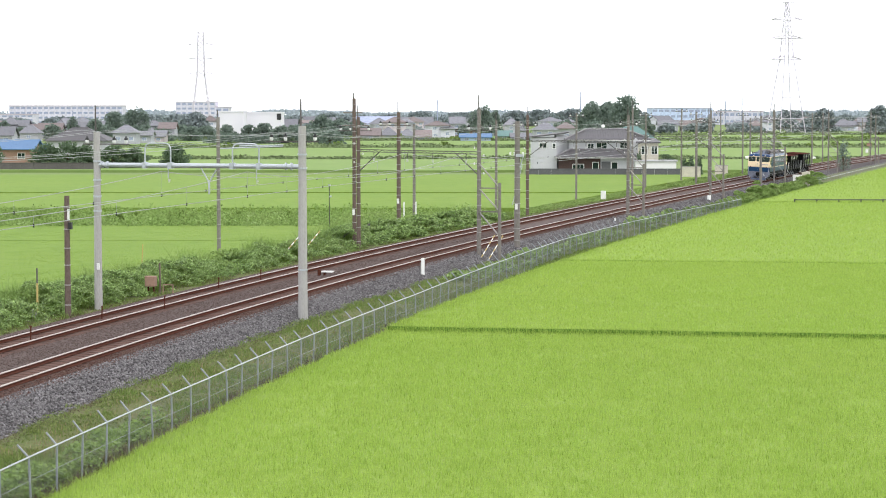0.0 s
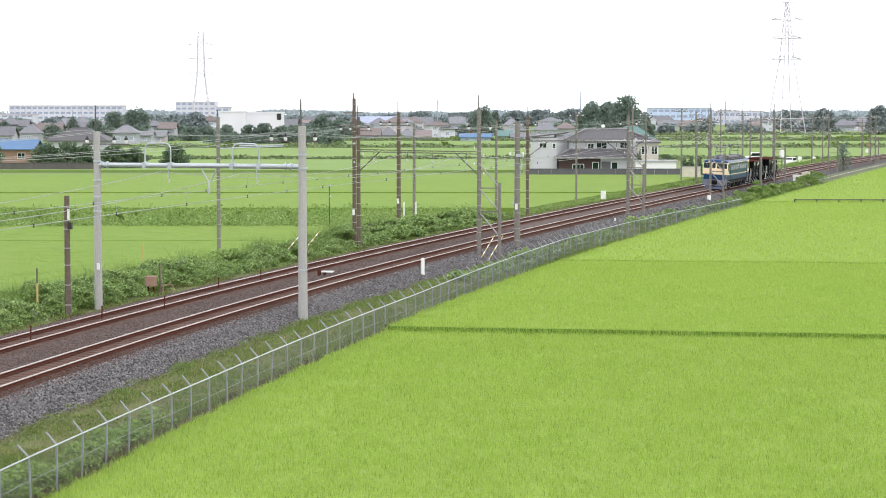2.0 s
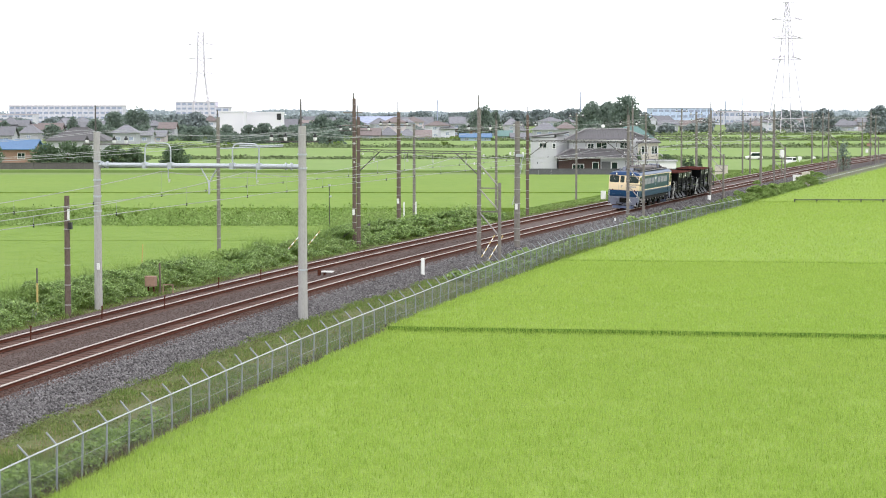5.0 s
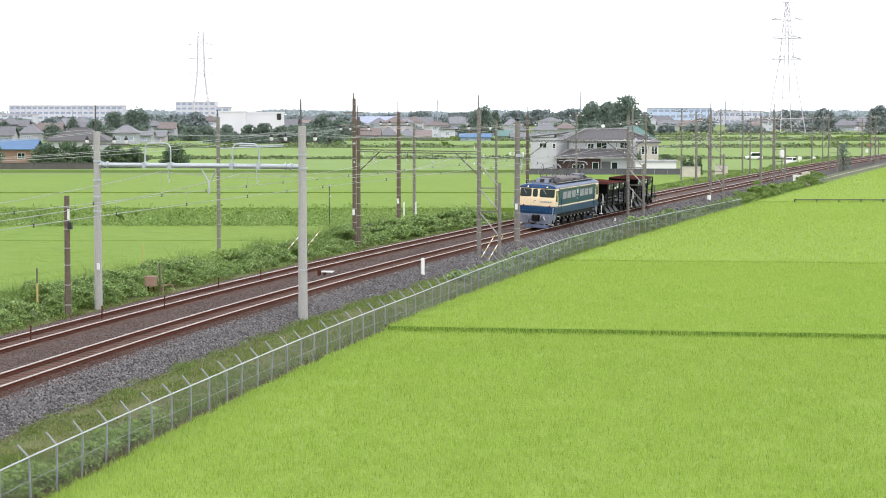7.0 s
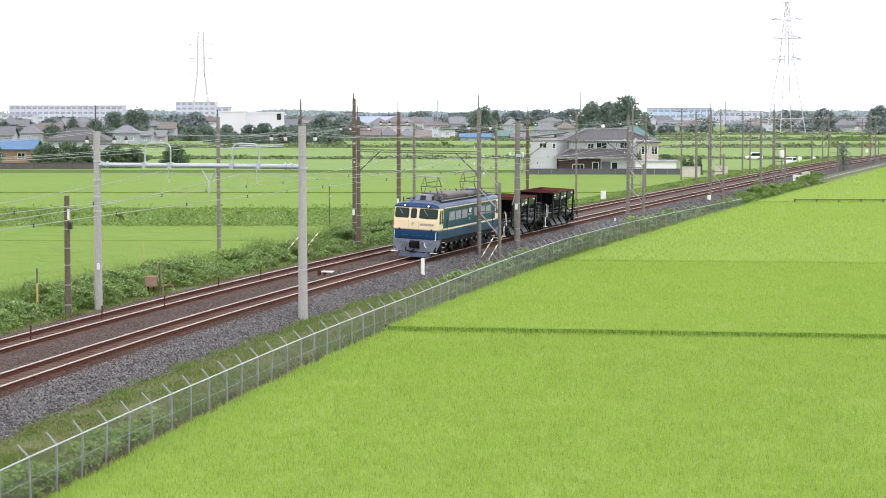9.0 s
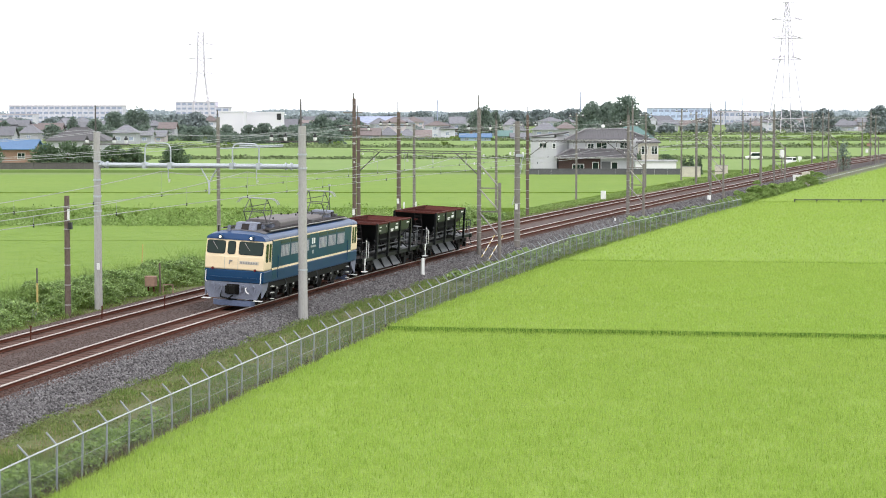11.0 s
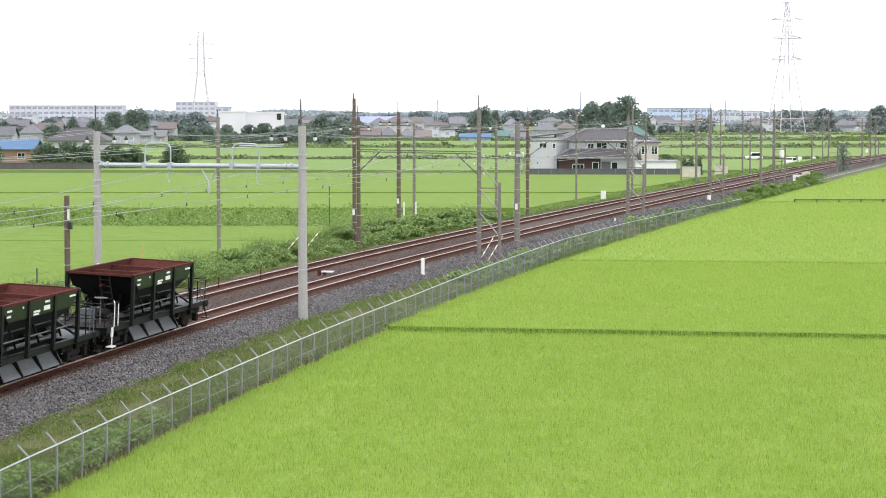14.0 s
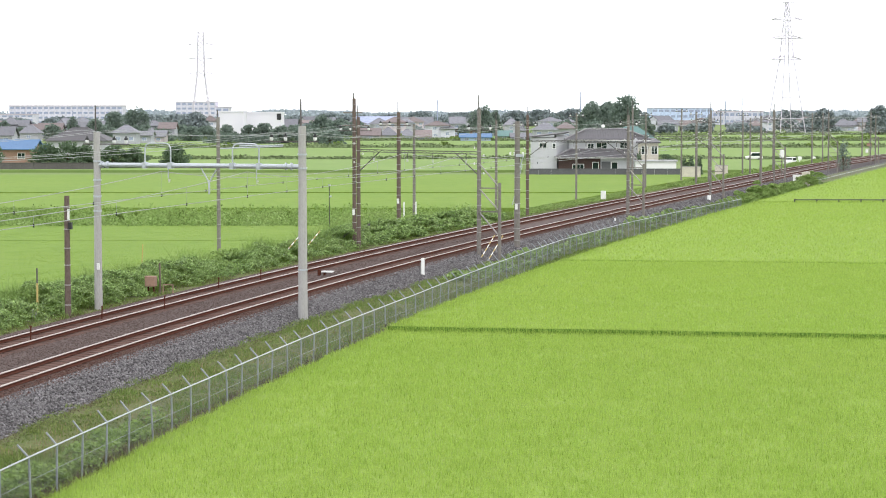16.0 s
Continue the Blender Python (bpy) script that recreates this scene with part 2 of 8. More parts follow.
# ---- mesh helpers ----
class Mesh:
    """Collects vertices and faces of one mesh."""

    def __init__(self):
        self.v, self.f = [], []

    def add(self, vs, fs):
        o = len(self.v)
        self.v += [tuple(q) for q in vs]
        self.f += [tuple(i + o for i in q) for q in fs]
        return self

    def box(self, x0, x1, y0, y1, z0, z1, m=None):
        c = [Vector((x, y, z)) for z in (z0, z1) for y in (y0, y1) for x in (x0, x1)]
        if m is not None:
            c = [m @ q for q in c]
        return self.add(c, [(0, 2, 3, 1), (4, 5, 7, 6), (0, 1, 5, 4), (2, 6, 7, 3), (0, 4, 6, 2), (1, 3, 7, 5)])

    def tube(self, a, b, r0, r1=None, n=8, caps=True):
        a, b = Vector(a), Vector(b)
        r1 = r0 if r1 is None else r1
        d = (b - a).normalized()
        u = d.orthogonal().normalized()
        w = d.cross(u)
        vs = []
        for p, r in ((a, r0), (b, r1)):
            for i in range(n):
                t = 2 * math.pi * (i + 0.5) / n
                vs.append(p + (u * math.cos(t) + w * math.sin(t)) * r)
        fs = [(i, (i + 1) % n, n + (i + 1) % n, n + i) for i in range(n)]
        if caps:
            fs += [tuple(range(n - 1, -1, -1)), tuple(range(n, 2 * n))]
        return self.add(vs, fs)

    def path(self, pts, r, n=6):
        """One continuous tube through the points."""
        pts = [Vector(p) for p in pts]
        last = len(pts) - 1
        u, vs = None, []
        for i, p in enumerate(pts):
            d = (pts[min(i + 1, last)] - pts[max(i - 1, 0)]).normalized()
            u = d.orthogonal().normalized() if u is None else (u - d * u.dot(d)).normalized()
            w = d.cross(u)
            vs += [p + (u * math.cos(2 * math.pi * k / n) + w * math.sin(2 * math.pi * k / n)) * r for k in range(n)]
        fs = [(i * n + k, i * n + (k + 1) % n, (i + 1) * n + (k + 1) % n, (i + 1) * n + k) for i in range(last) for k in range(n)]
        fs += [tuple(range(n - 1, -1, -1)), tuple(range(last * n, last * n + n))]
        return self.add(vs, fs)

    def prism(self, poly, axis, a, b):
        """Extrudes a closed outline: axis 'x': outline in (y, z); 'y': (x, z); 'z': (x, y)."""
        def put(p, t):
            return {"x": (t, p[0], p[1]), "y": (p[0], t, p[1]), "z": (p[0], p[1], t)}[axis]
        n = len(poly)
        vs = [put(p, a) for p in poly] + [put(p, b) for p in poly]
        fs = [(i, (i + 1) % n, n + (i + 1) % n, n + i) for i in range(n)]
        fs += [tuple(range(n - 1, -1, -1)), tuple(range(n, 2 * n))]
        return self.add(vs, fs)

    def data(self, name, mat):
        me = bpy.data.meshes.new(name)
        me.from_pydata(self.v, [], self.f)
        bm = bmesh.new()
        bm.from_mesh(me)
        if len(bm.faces) < 6000:
            bmesh.ops.recalc_face_normals(bm, faces=bm.faces)
        bm.to_mesh(me)
        bm.free()
        me.materials.append(mat)
        return me

    def ob(self, name, mat, parent=None, label="", bevel=0.0, smooth=False):
        ob = new(name, self.data(name, mat))
        if parent:
            ob.parent = parent
        if label:
            ob["label"] = label
        if smooth:
            for q in ob.data.polygons:
                q.use_smooth = True
        if bevel:
            b = ob.modifiers.new("bevel", "BEVEL")
            b.width, b.segments, b.limit_method = bevel, 2, "ANGLE"
        return ob


def part(name, mesh, mat, parent, label="", bevel=0.0, smooth=False):
    return mesh.ob(name, mat, parent, label, bevel, smooth)


def thing(name, x, y, z, rz=0.0, label="", category="", group="", kind=""):
    ob = new(name)
    ob.empty_display_size = 0.2
    ob.matrix_basis = pose(x, y, z, 0, 0, rz)
    return tagged(ob, label, category, group, kind)


def stuff(name, verts, faces, mat, label, category, kind="stuff", parent=None):
    """One mesh from arrays of vertices and of equal-sized faces."""
    me = bpy.data.meshes.new(name)
    k = faces.shape[1]
    me.vertices.add(len(verts))
    me.vertices.foreach_set("co", np.ascontiguousarray(verts, dtype=np.float32).ravel())
    me.loops.add(faces.size)
    me.loops.foreach_set("vertex_index", np.ascontiguousarray(faces, dtype=np.int32).ravel())
    me.polygons.add(len(faces))
    me.polygons.foreach_set("loop_start", np.arange(0, faces.size, k, dtype=np.int32))
    me.update(calc_edges=True)
    me.materials.append(mat)
    ob = new(name, me)
    if parent:
        ob.parent = parent
        ob["kind"] = kind
        return ob
    return tagged(ob, label, category, kind=kind)


# ---- the railway's line: x as a function of y, camera side to the right of it ----
LINE = (0.44021, -4.58519, 18.16987, -1.41909, -21.69506)
TRACK_GAP, CANT = 4.28, 0.05
Y_NEAR, Y_FAR = 60.0, 420.0


def line_slope(y):
    u = min(max(y, Y_NEAR), Y_FAR) / 100
    return (((4 * LINE[0] * u + 3 * LINE[1]) * u + 2 * LINE[2]) * u + LINE[3]) / 100


def line_x(y):
    u = min(max(y, Y_NEAR), Y_FAR) / 100
    x = (((LINE[0] * u + LINE[1]) * u + LINE[2]) * u + LINE[3]) * u + LINE[4]
    return x + (y - u * 100) * line_slope(y)


def beside(y, off, z=0.0):
    """A point off metres to the camera's side of the near track, square to it."""
    d = line_slope(y)
    k = math.hypot(1, d)
    return Vector((line_x(y) + off / k, y - off * d / k, z))


def heading(y):
    return -math.degrees(math.atan(line_slope(y)))


# distance along the near track, counted from y = 20
ARC_Y = np.arange(-40.0, 640.0, 0.5)
ARC_X = np.array([line_x(v) for v in ARC_Y])
ARC_S = np.concatenate([[0], np.cumsum(np.hypot(np.diff(ARC_X), np.diff(ARC_Y)))])
ARC_S -= np.interp(20.0, ARC_Y, ARC_S)


def y_at(s):
    return float(np.interp(s, ARC_S, ARC_Y))


def sweep(outline, ys, closed=True):
    """Sweeps an outline of (off, z) along the line."""
    m = Mesh()
    n = len(outline)
    for y in ys:
        m.v += [tuple(beside(y, o, z)) for o, z in outline]
    for i in range(len(ys) - 1):
        for j in range(n if closed else n - 1):
            k = (j + 1) % n
            m.f.append((i * n + j, i * n + k, (i + 1) * n + k, (i + 1) * n + j))
    if closed:
        m.f += [tuple(range(n)), tuple(range((len(ys) - 1) * n, len(ys) * n))]
    return m


GROUND = -1.15
rng = np.random.default_rng(7)

# ---- ground, embankment and fields ----
g = Mesh()
g.add([(-4500, -300, GROUND), (4500, -300, GROUND), (4500, 4900, GROUND), (-4500, 4900, GROUND)], [(0, 1, 2, 3)])
tagged(g.ob("ground", M["soil"]), "flat green farmland plain reaching to the horizon", "ground", kind="structure")
ys_line = [30 + 2.0 * i for i in range(290)]
tagged(sweep([(-12.5, GROUND - 0.2), (-9.3, -0.62), (-6.6, -0.45), (3.0, -0.70), (5.5, -0.82), (7.4, -1.0), (8.4, -1.08), (8.7, GROUND - 0.2)], ys_line).ob("embankment", M["grass"]),
       "low grassy railway embankment", "embankment", kind="structure")
tagged(sweep([(-7.3, -0.58), (-6.5, -0.30), (-5.9, -0.22), (-2.7, -0.27), (-1.6, -0.22), (1.3, -0.27), (1.9, -0.38), (3.3, -0.76), (3.3, -0.95), (-7.3, -0.9)], ys_line).ob("ballast_bed", M["ballast_mid"]),
       "rust-stained crushed stone ballast under two tracks", "ballast", kind="structure")
tagged(sweep([(1.15, -0.255), (1.9, -0.36), (3.36, -0.75), (3.36, -0.8), (1.15, -0.3)], ys_line).ob("ballast_shoulder", M["ballast"]),
       "grey crushed stone ballast shoulder", "ballast", kind="structure")


M["earth"] = material("bare_brown_earth", (0.12, 0.095, 0.072), (0.095, 0.08, 0.055), 0.95, scale=0.7, fine=6.0, bump=0.8, c3=(0.075, 0.065, 0.045), spec=0.05)
tagged(sweep([(7.0, -0.955), (7.45, -0.985), (8.42, -1.06), (8.5, -1.25), (7.0, -1.25)], ys_line).ob("bare_ground", M["earth"]),
       "bare brown earth strip at the fence foot", "ground", kind="structure")
for c_ in (0.0, -TRACK_GAP):
    tagged(sweep([(c_ - 1.2, -0.225), (c_ - 0.95, -0.16), (c_ + 0.95, -0.252), (c_ + 1.15, -0.275), (c_ + 1.15, -0.4), (c_ - 1.15, -0.4)], ys_line).ob("track_bed", M["ballast_rust"]),
           "rust-red stained ballast between the rails", "ballast", kind="structure")


def field_points(n, x0f, x1f, y0, y1):
    y = rng.uniform(y0, y1, n)
    a, b = x0f(y), x1f(y)
    x = a + (b - a) * rng.uniform(0, 1, n)
    return x, y


def blades(x, y, z, h, wdt, lean=0.35):
    """Single leaf blades, a triangle each."""
    n = len(x)
    t = rng.uniform(0, 2 * np.pi, n)
    hh = h * rng.uniform(0.65, 1.15, n)
    ww = wdt * rng.uniform(0.6, 1.3, n)
    l = lean * rng.uniform(0, 1, n) * hh
    d = rng.uniform(0, 2 * np.pi, n)
    v = np.empty((n, 3, 3))
    v[:, 0] = np.stack([x - np.cos(t) * ww, y - np.sin(t) * ww, z], 1)
    v[:, 1] = np.stack([x + np.cos(t) * ww, y + np.sin(t) * ww, z], 1)
    v[:, 2] = np.stack([x + np.cos(d) * l, y + np.sin(d) * l, z + hh], 1)
    return v.reshape(-1, 3), np.arange(3 * n).reshape(-1, 3)


EDGE_Y = np.arange(30.0, 640.0, 1.0)


def line_off(y, off):
    """x of the line that runs off metres beside the track, where it has this y."""
    pts = np.array([beside(v, off)[:2] for v in EDGE_Y])
    return np.interp(y, pts[:, 1], pts[:, 0])


def edge_x(y, off):
    """The same for one place, found by two steps along the line."""
    v = y
    for _ in range(3):
        d = line_slope(v)
        v = y + off * d / math.hypot(1, d)
    return line_x(v) + off / math.hypot(1, line_slope(v))


def canopy(name, xs_left, xs_right, ys, top, mat, label, wave=0.03):
    """A standing crop: a slightly uneven top and steep sides down to the soil."""
    nx = 24
    m = Mesh()
    for k, y in enumerate(ys):
        a, b = xs_left[k], xs_right[k]
        for i in range(nx + 1):
            x = a + (b - a) * i / nx
            z = top + wave * noise.noise(Vector((x * 0.5, y * 0.5, 1.7)))
            m.v.append((x, y, z))
    for k in range(len(ys) - 1):
        for i in range(nx):
            p = k * (nx + 1) + i
            m.f.append((p, p + 1, p + nx + 2, p + nx + 1))
    rim = list(range(nx + 1)) + [k * (nx + 1) + nx for k in range(1, len(ys))] + \
        [(len(ys) - 1) * (nx + 1) + i for i in range(nx - 1, -1, -1)] + [k * (nx + 1) for k in range(len(ys) - 2, 0, -1)]
    o = len(m.v)
    m.v += [(m.v[i][0], m.v[i][1], GROUND - 0.05) for i in rim]
    n = len(rim)
    m.f += [(rim[i], rim[(i + 1) % n], o + (i + 1) % n, o + i) for i in range(n)]
    ob = m.ob(name, mat)
    return tagged(ob, label, "rice field", "rice fields", kind="stuff")


BUND_1 = lambda x: 91.9 - 0.157 * (x + 1.8)      # first earth bund across the camera-side fields
BUND_2 = lambda x: 133.0 - 0.13 * (x - 9)
BUND_3 = lambda x: 217.5 - 0.02 * (x - 40)
RICE_TOP = -0.62


def camera_side_field(y_first, y_last, top, blade_count, h, wdt):
    """A paddy between two bunds, from the fence to beyond the view."""
    t = np.linspace(0, 1, 70)
    m = Mesh()
    nx = 26
    rows = []
    for k in t:
        row = []
        for i in range(nx + 1):
            u = i / nx
            # follow the bunds at both ends
            y = None
            x = 0.0
            for _ in range(4):
                y = y_first(x) * (1 - k) + y_last(x) * k
                left = (edge_x(y, 8.22 + 0.14 * noise.noise(Vector((y * 0.45, 2.0, 0))) + 0.16 * noise.noise(Vector((y * 1.3, 7.0, 0)))))
                x = left + u * (y * 0.235 + 6 - left)
            row.append((x, y))
        rows.append(row)
    for row in rows:
        for x, y in row:
            m.v.append((x, y, top + 0.035 * noise.noise(Vector((x * 0.6, y * 0.6, 3.0)))))
    for k in range(len(rows) - 1):
        for i in range(nx):
            p = k * (nx + 1) + i
            m.f.append((p, p + 1, p + nx + 2, p + nx + 1))
    nr = len(rows)
    rim = list(range(nx + 1)) + [k * (nx + 1) + nx for k in range(1, nr)] + \
        [(nr - 1) * (nx + 1) + i for i in range(nx - 1, -1, -1)] + [k * (nx + 1) for k in range(nr - 2, 0, -1)]
    o = len(m.v)
    m.v += [(m.v[i][0], m.v[i][1], GROUND - 0.05) for i in rim]
    n = len(rim)
    m.f += [(rim[i], rim[(i + 1) % n], o + (i + 1) % n, o + i) for i in range(n)]
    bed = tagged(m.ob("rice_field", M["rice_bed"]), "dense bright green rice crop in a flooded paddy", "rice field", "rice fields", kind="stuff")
    bed.data.materials.append(M["rice_side_shade"])
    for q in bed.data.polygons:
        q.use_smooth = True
        # steep faces take the darker colour with the shade painted in
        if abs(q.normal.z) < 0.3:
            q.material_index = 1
    if blade_count:
        k = rng.uniform(0, 1, blade_count)
        u = rng.uniform(0, 1, blade_count)
        pts = np.array(rows)
        fi, fk = u * nx, k * (nr - 1)
        i0, k0 = np.minimum(fi.astype(int), nx - 1), np.minimum(fk.astype(int), nr - 2)
        a, b = (fi - i0)[:, None], (fk - k0)[:, None]
        q = (pts[k0, i0] * (1 - a) + pts[k0, i0 + 1] * a) * (1 - b) + (pts[k0 + 1, i0] * (1 - a) + pts[k0 + 1, i0 + 1] * a) * b
        # part of the leaves stand in small tufts
        cell = np.floor(q / (0.13, 0.2))
        wob = np.stack([np.sin(cell[:, 0] * 12.9898 + cell[:, 1] * 78.233), np.sin(cell[:, 0] * 39.346 + cell[:, 1] * 11.135)], 1) * 43758.5453
        hill = (cell + (wob - np.floor(wob))) * (0.13, 0.2)
        q = np.where(rng.uniform(0, 1, (len(q), 1)) < 0.5, hill + rng.normal(0, 0.03, q.shape), q)
        tall = h * rng.uniform(0.8, 1.1, len(q)) * np.array([1 + 0.07 * noise.noise(Vector((p * 0.5, r * 0.35, 2.2))) + 0.2 * noise.noise(Vector((p * 2.2, r * 1.3, 8.1))) + 0.42 * noise.noise(Vector((p * 5.0, r * 2.6, 3.7))) for p, r in q])
        v, f = blades(q[:, 0], q[:, 1], np.full(len(q), top - h * 0.35), tall, wdt)
        # scattered darker blades standing above the rest, painting shaded gaps as flecks
        nd = blade_count // (24 if blade_count > 400000 else 90)
        dk = rng.integers(0, len(q), nd)
        vd, fd = blades(q[dk, 0] + rng.normal(0, 0.1, nd), q[dk, 1] + rng.normal(0, 0.1, nd), np.full(nd, top - 0.03), h * 0.9, wdt, 0.5)
        stuff("rice_leaves", vd, fd, M["rice_deep"], "scattered darker rice blades painting in the shaded gaps", "rice leaves")
        # ragged leaves hanging over the front and fence-side edges
        ne = blade_count // 40
        ex = np.concatenate([np.interp(rng.uniform(0, nx, ne), np.arange(nx + 1), pts[0, :, 0]), np.interp(rng.uniform(0, nr - 1, ne), np.arange(nr), pts[:, 0, 0])])
        ey = np.concatenate([np.interp(ex[:ne], pts[0, :, 0], pts[0, :, 1]), np.interp(ex[ne:], pts[:, 0, 0], pts[:, 0, 1])])
        v2, f2 = blades(ex + rng.normal(0, 0.11, 2 * ne), ey + rng.normal(0, 0.13, 2 * ne), top - rng.uniform(0.2, 0.5, 2 * ne), 0.4, wdt * 1.2, 0.75)
        v, f = np.concatenate([v, v2]), np.concatenate([f, f2 + len(v)])
        stuff("rice_leaves", v, f, M["rice"], "upright bright green rice leaves", "rice leaves")


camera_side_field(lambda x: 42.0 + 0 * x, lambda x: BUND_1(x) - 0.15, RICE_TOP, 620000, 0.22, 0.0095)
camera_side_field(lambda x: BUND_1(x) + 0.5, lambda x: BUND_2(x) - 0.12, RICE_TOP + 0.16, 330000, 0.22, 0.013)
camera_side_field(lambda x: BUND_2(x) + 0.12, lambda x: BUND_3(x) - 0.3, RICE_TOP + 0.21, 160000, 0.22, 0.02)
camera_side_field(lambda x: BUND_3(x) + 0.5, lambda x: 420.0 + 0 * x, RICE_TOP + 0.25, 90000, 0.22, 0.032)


def far_side_field(y0, y1, off0, x_left, top, blade_count):
    ys = np.linspace(y0, y1, 16)
    right = [float(line_off(y, off0)) for y in ys]
    left = [x_left * y / y1 for y in ys]
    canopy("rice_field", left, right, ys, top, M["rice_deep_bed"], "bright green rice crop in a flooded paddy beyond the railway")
    if blade_count:
        x, y = field_points(blade_count, lambda q: np.interp(q, ys, left), lambda q: np.interp(q, ys, right), y0, y1)
        v, f = blades(x, y, np.full(len(x), top - 0.12), 0.165, 0.022, 0.8)
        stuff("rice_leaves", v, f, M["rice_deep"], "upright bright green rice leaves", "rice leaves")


far_side_field(96, 157.6, -12.5, -44, -0.70, 150000)
far_side_field(157.75, 178.5, -13.0, -50, -0.685, 60000)
far_side_field(212, 250, -13.0, -68, -0.72, 25000)
far_side_field(251, 300, -13.0, -80, -0.64, 20000)
far_side_field(301, 322, -13.0, -84, -0.70, 0)

# ---- tracks ----
def track(centre, label):
    t = thing("railway_track", 0, 0, 0, label=label, category="railway track", group="railway tracks")
    for side in (-1, 1):
        lat = side * 0.566
        o, z = centre + lat, -0.027 - lat * math.sin(CANT)
        prof = [(-0.0635, -0.153), (0.0635, -0.153), (0.0635, -0.138), (0.012, -0.118), (0.012, -0.045), (0.034, -0.040), (0.034, -0.034), (-0.034, -0.034), (-0.034, -0.040), (-0.012, -0.045), (-0.012, -0.118), (-0.0635, -0.138)]
        rail = part("rail", sweep([(o + a, z + b) for a, b in prof], ys_line), M["rust"], t, "rust-brown steel rail")
        part("rail_head", sweep([(o - 0.032, z - 0.034), (o + 0.032, z - 0.034), (o + 0.031, z - 0.006), (o + 0.025, z), (o - 0.025, z), (o - 0.031, z - 0.006)], ys_line), M["railtop"], rail, "polished running surface")
    # sleepers: the nearest stretch one by one, the rest joined
    data = Mesh().prism([(-1.0, -0.06), (1.0, -0.06), (1.0, -0.175), (-1.0, -0.175)], "y", -0.12, 0.12).data("sleeper", M["sleeper"])
    rest = Mesh()
    s = 30.0
    count = 0
    while s < 460:
        y = y_at(s)
        p = beside(y, centre, -0.135)
        m = pose(p.x, p.y, p.z, 0, math.degrees(CANT), heading(y))
        if s > 46 and count < 140:
            ob = new("sleeper", data)
            ob.parent = t
            ob.matrix_basis = m
            count += 1
        else:
            rest.box(-1.0, 1.0, -0.12, 0.12, -0.175, -0.06, m)
        s += 0.62
    part("sleepers_beyond", rest, M["sleeper"], t)["kind"] = "stuff"
    return t


track(0.0, "curved near track with rust-brown rails and polished heads")
track(-TRACK_GAP, "curved far track with rust-brown rails and polished heads")

# loose stones of the ballast
def stones(n, off0, off1, zf, y0, y1, size, mat):
    yy = y0 + (y1 - y0) * rng.uniform(0, 1, n) ** 1.5
    oo = rng.uniform(off0, off1, n)
    d = np.interp(yy, EDGE_Y, np.array([line_slope(v) for v in EDGE_Y]))
    xx = np.interp(yy, EDGE_Y, np.array([line_x(v) for v in EDGE_Y]))
    k = np.hypot(1, d)
    c = np.stack([xx + oo / k, yy - oo * d / k, zf(oo)], 1)
    shape = np.array([(1, 0, 0), (-1, 0, 0), (0, 1, 0), (0, -1, 0), (0, 0, 1), (0, 0, -1)], float)
    v = shape[None] * rng.uniform(0.5, 1.2, (n, 6, 1)) * size
    v += rng.uniform(-0.3, 0.3, (n, 6, 3)) * size
    t = rng.uniform(0, 6.28, n)
    ct, st = np.cos(t)[:, None], np.sin(t)[:, None]
    v = np.stack([v[..., 0] * ct - v[..., 1] * st, v[..., 0] * st + v[..., 1] * ct, v[..., 2] * 0.8], 2) + c[:, None]
    f = np.array([(0, 2, 4), (2, 1, 4), (1, 3, 4), (3, 0, 4), (2, 0, 5), (1, 2, 5), (3, 1, 5), (0, 3, 5)])
    F = (np.arange(n)[:, None, None] * 6 + f[None]).reshape(-1, 3)
    stuff("ballast_stones", v.reshape(-1, 3), F, mat, "loose angular grey ballast stones", "ballast stones")


stones(46000, 1.2, 3.3, lambda o: np.interp(o, [1.15, 1.9, 3.3, 4], [-0.25, -0.35, -0.73, -0.78]), 55, 175, 0.058, M["stone"])
stones(16000, 1.2, 3.3, lambda o: np.interp(o, [1.15, 1.9, 3.3, 4], [-0.25, -0.35, -0.73, -0.78]), 170, 330, 0.075, M["stone"])
stones(52000, -7.3, 1.2, lambda o: np.interp(o, [-7, -6.4, -5.8, -2.7, -1.6, 1.2], [-0.5, -0.29, -0.215, -0.265, -0.215, -0.25]), 60, 165, 0.042, M["ballast_mid"])

stones(12000, 0.72, 1.6, lambda o: np.interp(o, [0.7, 1.2, 1.6], [-0.225, -0.25, -0.31]), 55, 190, 0.045, M["ballast_rust"])


def leaf_cards(c, size, mat, name, label, category, kind="stuff", parent=None, flat=1.0):
    """Small bent leaves, one quad each, about the given centres."""
    n = len(c)
    a = rng.normal(size=(n, 3)) * (1, 1, flat)
    a /= np.linalg.norm(a, axis=1)[:, None]
    b = np.cross(a, rng.normal(size=(n, 3)) * (flat, flat, 1))
    b /= np.linalg.norm(b, axis=1)[:, None]
    s = size * rng.uniform(0.6, 1.4, (n, 1))
    v = np.stack([c - a * s, c - b * s * 0.6, c + a * s, c + b * s * 0.6], 1).reshape(-1, 3)
    return stuff(name, v, np.arange(4 * n).reshape(-1, 4), mat, label, category, kind, parent)


